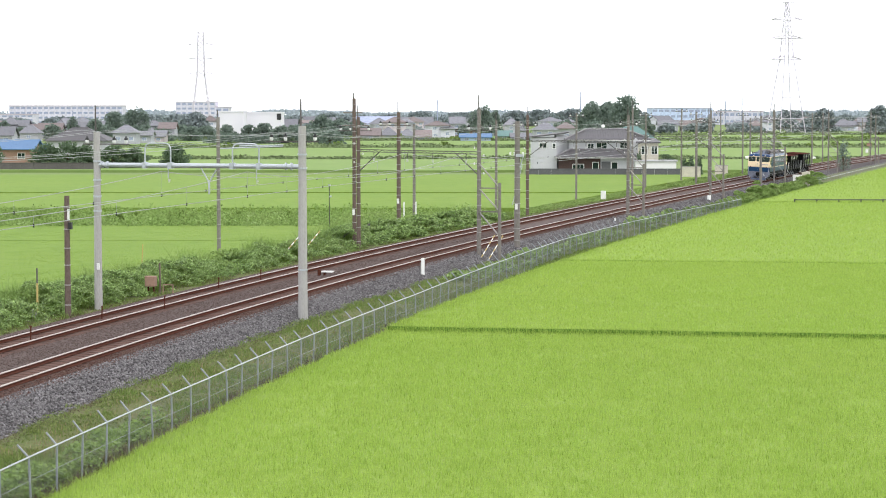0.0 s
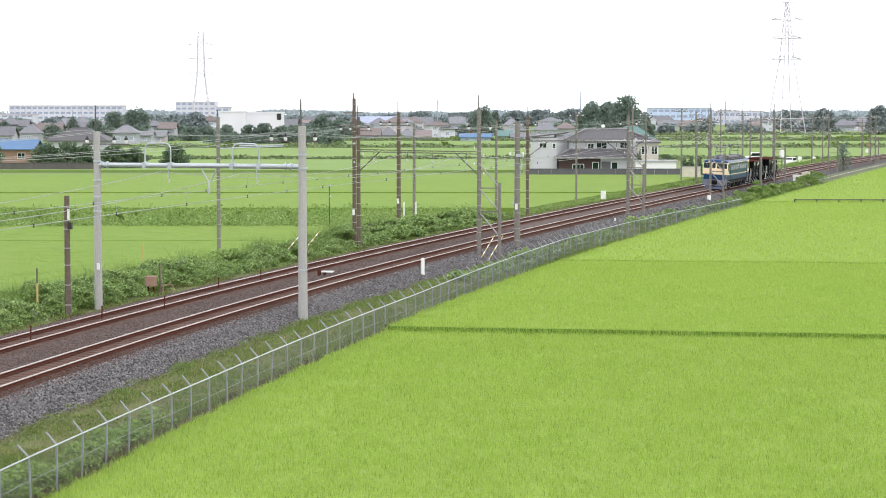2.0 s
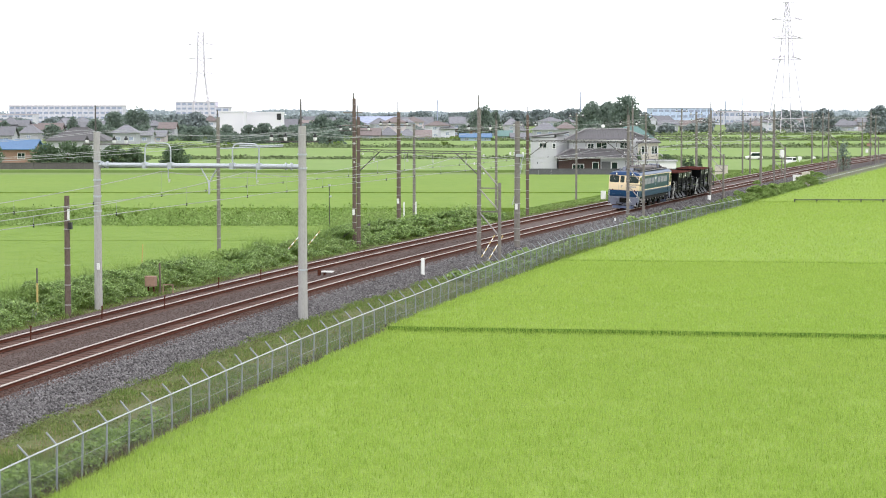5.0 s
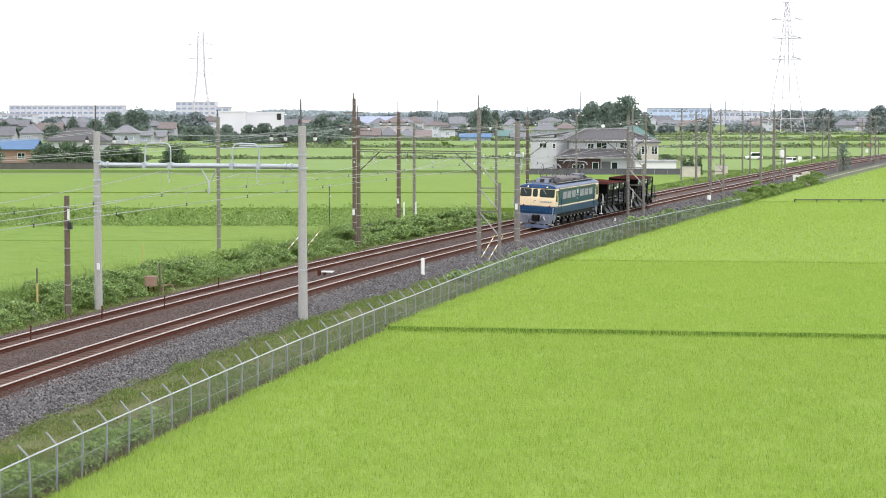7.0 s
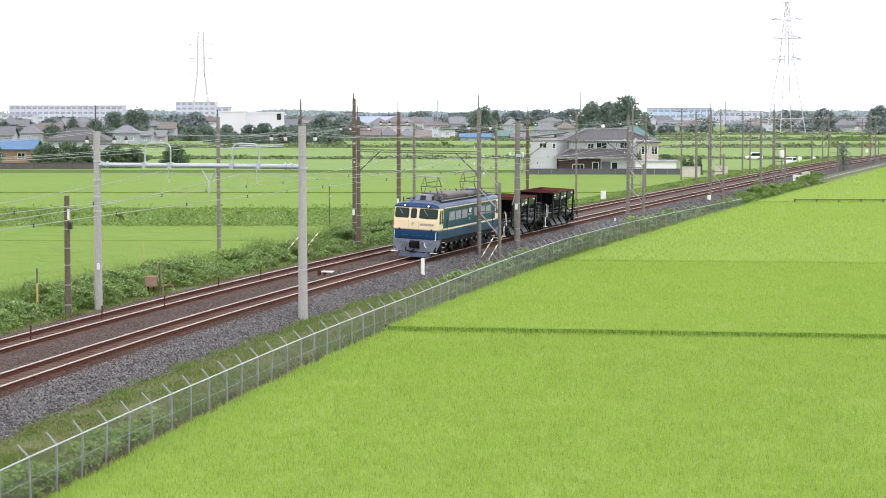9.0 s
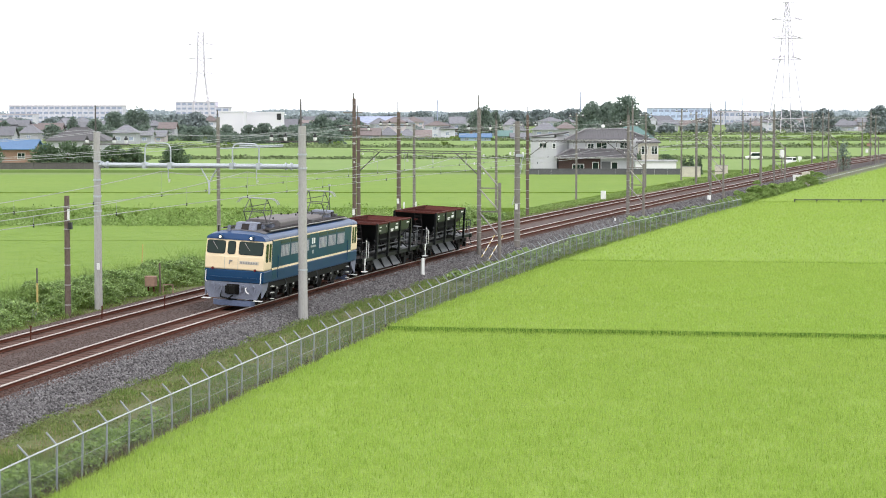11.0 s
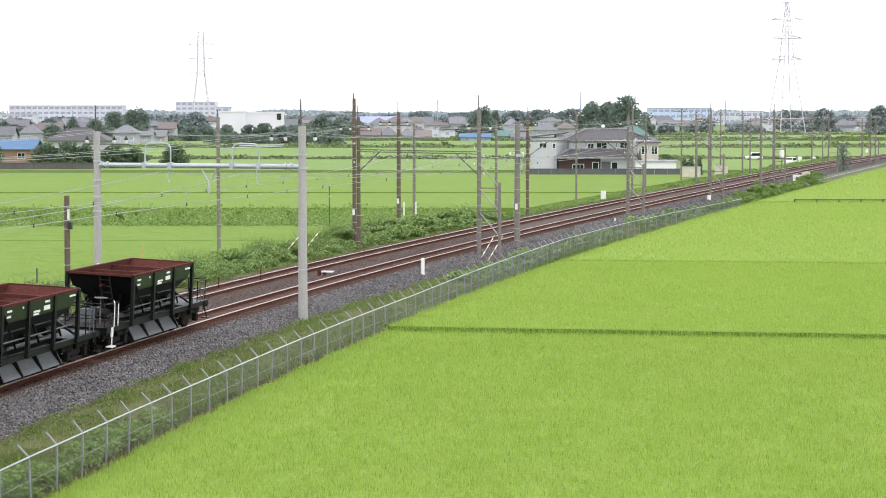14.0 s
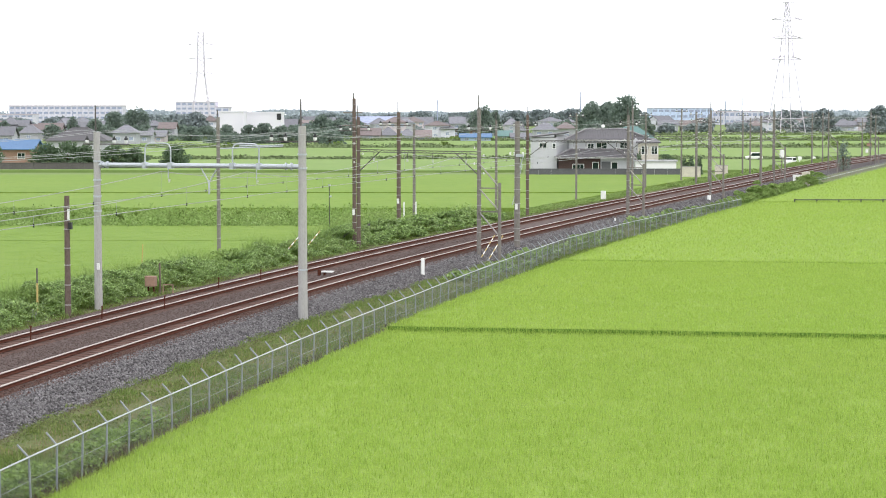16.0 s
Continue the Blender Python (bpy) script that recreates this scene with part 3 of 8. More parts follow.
# ---- verge weeds ----
def tufts(n, off0, off1, zf, y0, y1, h, wdt, mat, label, name="verge_grass", power=1.4, clump=0.0):
    yy = y0 + (y1 - y0) * rng.uniform(0, 1, n) ** power
    oo = rng.uniform(off0, off1, n)
    d = np.interp(yy, EDGE_Y, np.array([line_slope(v) for v in EDGE_Y]))
    xx = np.interp(yy, EDGE_Y, np.array([line_x(v) for v in EDGE_Y]))
    k = np.hypot(1, d)
    x, y = xx + oo / k, yy - oo * d / k
    hh = np.full(n, h)
    if clump:
        hh = h * (0.35 + clump * np.clip(np.array([noise.noise(Vector((p * 0.55, q * 0.3, 5.0))) + 0.5 * noise.noise(Vector((p * 1.7, q * 1.1, 9.0))) for p, q in zip(x, y)]) * 1.3 + 0.35, 0, 1.3))
    v, f = blades(x, y, zf(oo), hh, wdt, 0.8)
    return stuff(name, v, f, mat, label, "grass")


VERGE_Z = lambda o: np.interp(o, [-9.3, -6.6, 3.0, 5.5, 8.2], [-0.66, -0.5, -0.75, -0.86, -1.08])
tufts(170000, 2.95, 7.2, VERGE_Z, 44, 260, 0.2, 0.016, M["weed"], "patchy low weeds and grass on the railway verge", clump=0.9)
yy = 44 + 200 * rng.uniform(0, 1, 150000) ** 1.4
oo = rng.uniform(3.05, 7.0, 150000)
patch = np.array([noise.noise(Vector((u * 0.28, v * 0.9, 2.0))) + 0.6 * noise.noise(Vector((u * 1.1, v * 2.0, 7.0))) for u, v in zip(yy, oo)])
yy, oo, patch = yy[patch > -0.2], oo[patch > -0.2], patch[patch > -0.2]
dd = np.interp(yy, EDGE_Y, np.array([line_slope(v) for v in EDGE_Y]))
xx = np.interp(yy, EDGE_Y, np.array([line_x(v) for v in EDGE_Y]))
kk = np.hypot(1, dd)
leaf_cards(np.stack([xx + oo / kk, yy - oo * dd / kk, VERGE_Z(oo) + rng.uniform(0, 1, len(oo)) * np.clip(0.1 + 0.35 * patch, 0.04, 0.4)], 1), 0.034, M["verge_leaf"], "verge_weeds", "patchy broad-leaved weeds on the railway verge", "weeds")
tufts(3500, 4.0, 8.0, VERGE_Z, 60, 130, 0.4, 0.015, M["dry"], "dry straw-coloured stalks among the verge weeds", clump=0.6)


def hedge(n, off_c, width, height, y0, y1, size, mat, name, label, base=-0.7, seed=0.0):
    """Climbing weeds heaped into an uneven bank along the track."""
    yy = rng.uniform(y0, y1, n)
    ang = rng.uniform(0, np.pi, n)
    r = rng.uniform(0.55, 1.0, n)
    lump = np.array([0.62 + 0.55 * noise.noise(Vector((v * 0.22, seed, 0))) + 0.25 * noise.noise(Vector((v * 0.8, seed, 4))) for v in yy])
    oo = off_c + np.cos(ang) * width * r
    zz = base + np.sin(ang) * height * r * np.clip(lump, 0.15, 1.4)
    d = np.interp(yy, EDGE_Y, np.array([line_slope(v) for v in EDGE_Y]))
    xx = np.interp(yy, EDGE_Y, np.array([line_x(v) for v in EDGE_Y]))
    k = np.hypot(1, d)
    return leaf_cards(np.stack([xx + oo / k, yy - oo * d / k, zz], 1), size, mat, name, label, "vines")


def vine_clumps(n, per, off_c, width, height, y0, y1, size, mat, label, base=-0.7, seed=0.0):
    """Creepers heaped into many overlapping clumps, with dark gaps between them."""
    cy = rng.uniform(y0, y1, n)
    u = rng.uniform(-1, 1, n)
    lump = np.clip(np.array([0.62 + 0.5 * noise.noise(Vector((v * 0.16, seed, 0))) + 0.45 * noise.noise(Vector((v * 0.6, w * 1.5, seed + 4))) for v, w in zip(cy, u)]), 0.12, 1.4)
    cz = base + height * np.sqrt(1 - u * u) * lump
    r = rng.uniform(0.2, 0.5, n)
    k = rng.integers(0, n, n * per)
    v = rng.normal(size=(n * per, 3))
    v /= np.linalg.norm(v, axis=1)[:, None]
    v[:, 2] = np.abs(v[:, 2]) * 0.75
    v *= (r[k] * rng.uniform(0.75, 1.1, n * per))[:, None]
    yy = cy[k] + v[:, 1]
    oo = off_c + u[k] * width + v[:, 0]
    d = np.interp(yy, EDGE_Y, np.array([line_slope(q) for q in EDGE_Y]))
    xx = np.interp(yy, EDGE_Y, np.array([line_x(q) for q in EDGE_Y]))
    kk = np.hypot(1, d)
    c = np.stack([xx + oo / kk, yy - oo * d / kk, np.maximum(cz[k] - r[k] * 0.6 + v[:, 2], -1.05)], 1)
    return leaf_cards(c, size, mat, "vine_bank", label, "vines", flat=0.55)


vine_clumps(1500, 120, -10.2, 2.0, 1.55, 78, 150, 0.052, M["vine"], "dense leafy vines heaped along the far side of the tracks", seed=1.3)
vine_clumps(600, 75, -10.3, 2.4, 1.55, 150, 184, 0.09, M["vine"], "dense leafy vines heaped along the far side of the tracks", seed=5.3)
vine_clumps(300, 80, -11.2, 1.8, 1.5, 78, 182, 0.085, M["bank_weed"], "pale green creepers over the trackside bank", seed=4.1)
vine_clumps(150, 70, 6.5, 0.75, 0.75, 44, 68, 0.06, M["bank_weed"], "pale leafy weeds growing up behind the fence", base=-1.0, seed=8.1)
hedge(18000, -10.2, 1.5, 0.45, 182, 262, 0.10, M["bank_weed"], "vine_bank", "low leafy weeds along the far side of the tracks", seed=6.3)
hedge(16000, -8.9, 1.4, 0.95, 262, 420, 0.17, M["bank_weed"], "vine_bank", "low weeds along the far side of the tracks", seed=9.1)
vine_clumps(120, 80, 4.8, 1.2, 0.85, 122, 160, 0.08, M["vine"], "leafy weeds growing between ballast and fence", base=-0.95, seed=2.2)
vine_clumps(95, 90, 4.7, 1.4, 1.0, 158, 212, 0.1, M["vine"], "leafy weeds growing between ballast and fence", base=-0.95, seed=7.7)
vine_clumps(420, 75, 6.9, 1.4, 2.1, 208, 284, 0.12, M["bank_weed"], "vines smothering the railway fence", base=-1.0, seed=3.3)
tufts(45000, -13.2, -10.6, lambda o: np.interp(o, [-13.2, -9.3], [-1.1, -0.65]), 84, 182, 1.35, 0.03, M["bank_weed"], "tall light green reeds behind the vine bank", clump=1.0)
tufts(32000, -12.6, -9.2, lambda o: np.interp(o, [-12.5, -9.3], [-1.1, -0.65]), 78, 190, 0.9, 0.025, M["weed"], "tall grass mixed into the vine bank", clump=1.0)
yy = np.where(rng.uniform(0, 1, 36000) < 0.2, 179.5 - np.abs(rng.normal(0, 1.3, 36000)), rng.uniform(179, 208, 36000))
xx = rng.uniform(-62, float(line_off(194.0, -12.0)), 36000)
leaf_cards(np.stack([xx, yy, -0.95 + rng.uniform(0, 1, 36000) * (0.35 + 0.55 * np.clip(np.sin(xx * 0.9) * np.sin(yy * 0.7 + xx * 0.3) + 0.3, 0, 1))], 1), 0.12, M["bank_weed"], "bank_weeds", "bright green weeds on the bank between paddies", "weeds")
tufts(30000, 7.1, 8.35, lambda o: np.interp(o, [5.5, 7.4, 8.4], [-0.86, -1.02, -1.1]), 44, 215, 0.26, 0.016, M["withered"], "withered grass along the fence foot", power=1.3)
tufts(16000, 2.75, 3.7, VERGE_Z, 44, 200, 0.13, 0.016, M["withered"], "brown withered weeds at the ballast edge", power=1.3)
tufts(26000, -9.1, -7.0, VERGE_Z, 76, 230, 0.16, 0.016, M["withered"], "brown withered weeds beside the far track", clump=0.8)
tufts(16000, -9.1, -7.2, VERGE_Z, 76, 230, 0.26, 0.016, M["weed"], "thin green weeds beside the far track", clump=1.0)

# ---- railway fence on the camera side ----
FENCE_OFF = ((30, 7.4), (54, 7.41), (70, 7.64), (90, 7.62), (102, 7.55), (129, 6.71), (145, 6.12), (164, 6.31), (185, 7.02), (210, 8.3), (250, 8.6), (420, 8.9))


def fence_off(y):
    return float(np.interp(y, [q[0] for q in FENCE_OFF], [q[1] for q in FENCE_OFF]))


FENCE_TOP = 0.3
M["post"] = material("dull_fence_steel", (0.30, 0.32, 0.34), (0.24, 0.26, 0.28), 0.6, 0.3, scale=2, fine=20, bump=0.05)
fence = thing("fence", 0, 0, 0, label="galvanised chain-link railway fence with angled post tops", category="fence")
post = Mesh().tube((0, 0, -1.45), (0, 0, 0.0), 0.03, n=8).tube((0, 0, -0.01), (-0.30, 0.02, 0.32), 0.03, 0.026, n=6).data("post", M["post"])
net = Mesh()
s, prev = 10.0, None
while s < 460:
    y = y_at(s)
    p = beside(y, fence_off(y), FENCE_TOP)
    if not 212 < y < 268:
        ob = new("post", post)
        ob.parent = fence
        ob.matrix_basis = pose(p.x, p.y, p.z, random.uniform(-2, 2), random.uniform(-2.5, 2.5), heading(y))
        if prev is not None:
            part("top_rail", Mesh().tube(prev, p, 0.024, n=6), M["galv"], fence)
            part("tension_wire", Mesh().tube(prev - Vector((0, 0, 0.62)), p - Vector((0, 0, 0.62)), 0.007, n=4), M["post"], fence)
            if y < 215:
                d = p - prev
                for q in range(-20, 21):
                    # diagonal wires of the netting, clipped to the panel
                    for sg in (1, -1):
                        a0 = q / 20
                        t0, t1 = (max(0.0, a0), min(1.0, a0 + 1.0))
                        if t1 - t0 < 0.05:
                            continue
                        z0 = -0.03 - 1.25 * (t0 - a0)
                        z1 = -0.03 - 1.25 * (t1 - a0)
                        if sg < 0:
                            z0, z1 = -1.31 - z0, -1.31 - z1
                        a = prev + d * t0 + Vector((0, 0, z0))
                        b = prev + d * t1 + Vector((0, 0, z1))
                        n_ = Vector((0.0018, 0.0, 0.0018))
                        net.add([a - n_, a + n_, b + n_, b - n_], [(0, 1, 2, 3)])
    prev = p if not 212 < y < 268 else None
    s += 2.03
part("netting", net, M["mesh"], fence, "grey chain-link netting")["kind"] = "stuff"

# ---- masts, portals and wires ----
def insulator(m, p, up=1, s=1.0):
    x, y, z = p
    for i in range(3):
        zz = z + up * (0.05 + 0.07 * i) * s
        m.tube((x, y, zz), (x, y, zz + 0.045 * up * s), 0.075 * s, 0.05 * s, 8)


def mast(off, y, top, r, mat, label, base=-0.65, bands=True, spike=0.0, name="overhead_line_mast", group="overhead line masts", lean=0.0):
    p = beside(y, off, base)
    t = thing(name, p.x, p.y, base, heading(y), label, "mast", group)
    h = top - base
    part("shaft", Mesh().tube((0, 0, 0), (lean, 0, h), r, r * 0.82, 14), mat, t, smooth=False)
    if spike:
        part("spike", Mesh().tube((lean - r * 0.3, 0, h - 0.3), (lean * 1.15 - r * 0.3, 0, h + spike), 0.045, 0.035, 6), M["concrete_dark"], t, "thin steel extension rod")
    if bands:
        for k in range(int(h // 0.9)):
            zz = 0.7 + k * 0.9 + random.uniform(-0.15, 0.15)
            if zz < h - 0.2:
                part("band", Mesh().tube((lean * zz / h, 0, zz), (lean * zz / h, 0, zz + 0.05), r + 0.012, r + 0.012, 14), M["band"], t)
    return t


def crossarm(t, z, x0, x1, pots):
    arm = part("crossarm", Mesh().box(x0, x1, -0.035, 0.035, z - 0.03, z + 0.03), M["concrete_dark"], t, "dark steel crossarm")
    for x in pots:
        part("insulator", Mesh().tube((x, 0, z + 0.03), (x, 0, z + 0.10), 0.05, 0.09, 8).tube((x, 0, z + 0.10), (x, 0, z + 0.20), 0.09, 0.085, 8), M["insul"], arm, "white porcelain insulator")
        part("insulator_cap", Mesh().tube((x, 0, z + 0.20), (x, 0, z + 0.29), 0.105, 0.09, 8).tube((x, 0, z + 0.29), (x, 0, z + 0.38), 0.05, 0.03, 6), M["black"], arm, "black insulator cap")


def line_fittings(t, z, count):
    """Short stubs with white insulators on the side of a mast."""
    for k in range(count):
        sg = -1 if k % 2 else 1
        zz = z + 0.55 * k + random.uniform(-0.15, 0.15)
        st = part("stub_arm", Mesh().tube((0, 0, zz), (sg * 0.32, 0, zz + 0.05), 0.022, n=5), M["band"], t)
        part("insulator", Mesh().tube((sg * 0.32, 0, zz - 0.02), (sg * 0.32, 0, zz + 0.12), 0.05, 0.035, 7), M["insul"], st, "white porcelain insulator")


# first portal: round concrete masts joined by a steel tube
mast_r = mast(3.0, 98.2, 8.42, 0.225, M["concrete"], "pale round concrete portal mast beside the near track", base=-0.75, bands=False, spike=1.25)
for zz in (2.3, 7.05, 7.7):
    part("clamp", Mesh().tube((0, 0, zz + 0.1), (0, 0, zz + 0.18), 0.23, n=14), M["galv"], mast_r)
crossarm(mast_r, 8.44, -1.75, 0.8, (-1.5, -0.82, 0.62))
part("feeder_bar", Mesh().tube((-0.95, 0.05, 8.28), (-3.1, 0.05, 8.22), 0.028, n=6).tube((-0.95, 0.05, 8.22), (-4.05, 0.05, 8.1), 0.028, n=6), M["galv"], mast_r, "pale twin feeder bars")
mast_l = mast(-7.65, 99.2, 8.1, 0.2, M["concrete"], "pale round concrete portal mast beside the far track", bands=False, spike=1.3)
crossarm(mast_l, 8.17, -0.7, 1.65, (-0.5, 0.9, 1.5))
part("number_plate", Mesh().box(0.02, 0.16, -0.24, -0.2, 2.1, 2.42), M["white"], mast_l, "small white plate")
for k, zz in enumerate((4.9, 5.6, 6.4, 7.3)):
    part("clamp", Mesh().tube((0, 0, zz), (0, 0, zz + 0.09), 0.205, n=14), M["galv"], mast_l)


def portal_beam(y0, off0, y1, off1, z, r, mat, label, tube=True):
    a, b = beside(y0, off0, z), beside(y1, off1, z)
    mid = (a + b) / 2
    w = (b - a).length / 2
    t = thing("portal_beam", mid.x, mid.y, mid.z, math.degrees(math.atan2(b.y - a.y, b.x - a.x)), label, "portal beam", "portal beams")
    if tube:
        part("tube", Mesh().tube((-w, 0, 0), (w, 0, 0), r, n=12), mat, t)
        for x in (-w + 0.5, w - 0.5):
            part("flange", Mesh().tube((x - 0.04, 0, 0), (x + 0.04, 0, 0), r + 0.06, n=12), mat, t)
            part("flange", Mesh().tube((x - 0.3, 0, 0), (x - 0.24, 0, 0), r + 0.06, n=12), mat, t)
    else:
        part("chord", Mesh().box(-w, w, -0.04, 0.04, 0.05, 0.1), mat, t)
        part("chord", Mesh().box(-w, w, -0.04, 0.04, -0.1, -0.05), mat, t)
        lace = Mesh()
        n = int(w * 2 / 0.7)
        for i in range(n):
            x = -w + i * 0.7
            lace.tube((x, 0, -0.09), (x + 0.35, 0, 0.07), 0.018, n=4).tube((x + 0.35, 0, 0.07), (x + 0.7, 0, -0.09), 0.018, n=4)
        part("lacing", lace, mat, t)
        for q in (-w + 1.6, -w + 5.0, w - 4.4, w - 1.2):
            part("hanger", Mesh().tube((q, 0, -0.08), (q, 0, -0.45), 0.025, n=5), mat, t)
            ins = Mesh()
            insulator(ins, (q, 0, -0.45), -1, 1.1)
            part("insulator", ins, M["insul"], t)
        for sg in (-1, 1):
            part("knee_brace", Mesh().tube((sg * w, 0, -1.5), (sg * (w - 2.2), 0, -0.05), 0.04, n=6), mat, t)
    return t, w


beam, bw = portal_beam(99.2, -7.6, 98.2, 2.95, 6.52, 0.115, M["galv"], "grey galvanised steel tube spanning both tracks")
for c in (-TRACK_GAP - 0.15, 0.15):
    x = c + 2.32
    hoop = Mesh()
    pts = [(x - 0.68, 0, 0.1), (x - 0.68, 0, 0.82), (x - 0.6, 0, 0.98), (x - 0.45, 0, 1.05), (x + 0.45, 0, 1.05), (x + 0.6, 0, 0.98), (x + 0.68, 0, 0.82), (x + 0.68, 0, 0.1)]
    part("hoop", hoop.path(pts, 0.04), M["galv"], beam, "bent steel hoop")
    for dx in (-0.68, 0.68):
        part("clamp", Mesh().box(x + dx - 0.1, x + dx + 0.1, -0.15, 0.15, -0.15, 0.15), M["galv"], beam)
    dx = 0.55
    part("hanger", Mesh().tube((x + dx, 0, -0.1), (x + dx, 0, -0.6), 0.03, n=6), M["galv"], beam)
    m = Mesh()
    insulator(m, (x + dx + 0.04, 0, -0.6), -1, 0.9)
    part("insulator", m, M["insul"], beam)
part("v_bracket", Mesh().tube((0.15, 0, -0.1), (0.55, 0, -0.75), 0.035, n=6).tube((1.0, 0, -0.1), (0.6, 0, -0.75), 0.035, n=6).tube((0.57, 0, -0.7), (0.57, 0, -1.35), 0.05, n=6), M["galv"], beam)

STEEL = M["concrete_dark"]
PORTALS = ((138.0, 143.8, 1.95, -8.3), (187.4, 190.6, 1.95, -8.2), (229.3, 233.0, 1.95, -7.6), (275.5, 279.0, 1.95, -7.4), (330.0, 333.0, 2.0, -7.2), (381.0, 384.0, 2.2, -7.0))
for yr, yl, offr, offl in PORTALS:
    t = mast(offr, yr, 9.0 + random.uniform(-0.3, 0.4), 0.15 if yr < 200 else 0.125, M["pole_grey"], "weathered round mast with metal bands beside the near track", spike=0.9)
    crossarm(t, 8.5, -0.9, 0.95, (-0.7, 0.75))
    line_fittings(t, 5.6, 4)
    t2 = mast(offr + 1.5, yr - 0.4, 4.4, 0.12, M["pole_grey"], "short concrete strut post braced to a mast", name="strut_post", group="strut posts", bands=False)
    for zz in (4.7, 3.15):
        part("tie_bar", Mesh().box(-1.5, 0.0, 0.16, 0.22, zz - 0.04, zz + 0.04), M["pole_grey"], t2, "steel tie bar")
    for za, zb in ((6.35, 4.7), (4.7, 3.15), (3.15, 1.5)):
        part("brace", Mesh().tube((-1.5, 0.3, za), (0.0, 0.14, zb), 0.05, n=5), M["band"], t2, "diagonal steel brace")
    t = mast(offl, yl, 9.1 + random.uniform(-0.4, 0.6), 0.15 if yl < 200 else 0.125, M["pole_brown" if yl < 200 else "pole_grey"], "stained mast with metal bands beside the far track", spike=0.8)
    crossarm(t, 8.38, -1.5, 1.0, (-1.3, -0.6, 0.75))
    line_fittings(t, 5.7, 4)
    portal_beam(yl, offl, yr, offr, 6.35, 0.1, STEEL, "slim laced steel beam spanning both tracks", tube=False)

# single masts and poles: off, y, top, radius, material, spike
SINGLE = (
    (-7.75, 95.8, 5.16, 0.15, "pole_brown", 0.0, "short brown pole with metal bands by the far track"),
    (-16.6, 138.5, 8.7, 0.14, "pole_grey", 0.5, "grey utility pole standing in the rice field"),
    (-9.15, 145.4, 10.0, 0.15, "pole_brown", 0.4, "tall brown mast with metal bands by the far track"),
    (-11.5, 163.0, 9.0, 0.18, "pole_brown", 0.9, "brown concrete mast with metal bands by the far track"),
    (-19.1, 190.3, 7.9, 0.15, "pole_grey", 0.0, "grey utility pole standing in the rice field"),
    (2.25, 147.3, 8.4, 0.22, "pole_grey", 0.0, "thick banded concrete mast carrying tensioning gear"),
    (-13.5, 198.6, 8.2, 0.14, "pole_grey", 0.8, "slim grey pole beyond the far track"),
    (-12.1, 225.1, 8.9, 0.15, "pole_grey", 0.0, "grey utility pole in front of the farmhouse"),
    (-12.5, 262.7, 8.9, 0.15, "pole_grey", 0.0, "grey utility pole in front of the farmhouse"),
    (-13.1, 288.9, 9.4, 0.16, "pole_grey", 0.0, "grey utility pole beyond the far track"),
    (-8.2, 274.4, 8.1, 0.2, "pole_brown", 0.0, "thick brown mast beyond the far track"),
    (-4.6 - 3.2, 272.0, 9.0, 0.15, "pole_grey", 0.3, "grey mast beyond the far track"),
    (-18.0, 344.9, 9.0, 0.16, "pole_grey", 0.0, "grey utility pole beyond the far track"),
    (3.0, 257.7, 8.5, 0.2, "pole_brown", 0.9, "thick brown mast beside the near track"),
    (-8.0, 309.5, 8.8, 0.16, "pole_brown", 0.4, "brown mast beyond the far track"),
    (-7.9, 315.5, 8.0, 0.15, "pole_brown", 0.0, "brown mast beyond the far track"),
    (-7.6, 376.0, 8.8, 0.18, "pole_grey", 0.0, "grey mast beyond the far track"),
    (-8.3, 433.4, 7.6, 0.18, "pole_grey", 0.0, "grey mast beyond the far track"),
    (3.0, 381.5, 8.4, 0.18, "pole_brown", 0.0, "brown mast beside the near track"),
)
for off, y, top, r, mat, spike, label in SINGLE:
    t = mast(off, y, top, r if y < 200 else r * 0.82, M[mat if y < 200 else "pole_grey"], label, base=-0.7 if abs(off) < 9 else GROUND, spike=spike, name="utility_pole" if off < -12 else "overhead_line_mast", group="utility poles" if off < -12 else "overhead line masts", bands=y < 200)
    if y > 200:
        line_fittings(t, 6.0, 3)
        crossarm(t, top + (0.3 if abs(off) < 9 else 0.75), -0.9, 0.9, (-0.7, 0.1, 0.7))
    if off == -11.5:
        crossarm(t, 9.1, -1.6, 1.0, (-1.5, -0.75, 0.7))
    if 147 < y < 148:
        gear = Mesh().box(-0.05, 0.45, -0.2, 0.2, 6.6, 6.8).tube((0.1, 0, 5.6), (0.45, 0, 6.7), 0.05, n=6).tube((-0.35, 0, 3.2), (0.35, 0, 6.0), 0.03, n=6)
        part("tensioning_gear", gear, M["galv"], t, "grey wheel tensioner with insulators")
        m = Mesh()
        for q in range(4):
            insulator(m, (-0.5 + 0.3 * q, 0, 6.7), 1, 1.0)
        part("insulator", m, M["insul"], t)
    if off == -7.75:
        part("junction_box", Mesh().box(0.12, 0.28, -0.16, 0.0, 4.3, 4.62), M["black"], t, "small black junction box")
        part("plate", Mesh().box(0.1, 0.2, -0.2, -0.16, 4.75, 5.25), M["white"], t, "small white plate")
    if 140 < y < 165:
        part("plate", Mesh().box(-0.09, 0.09, -r - 0.04, -r - 0.01, 2.9, 3.3), M["white"], t, "small white plate")
    if top > 9.8:
        arm = Mesh().box(-0.8, 0.6, -0.05, 0.05, 10.1, 10.2).box(-0.9, 1.1, -0.05, 0.05, 9.2, 9.28)
        part("crossarm", arm, M["pole_grey"], t)

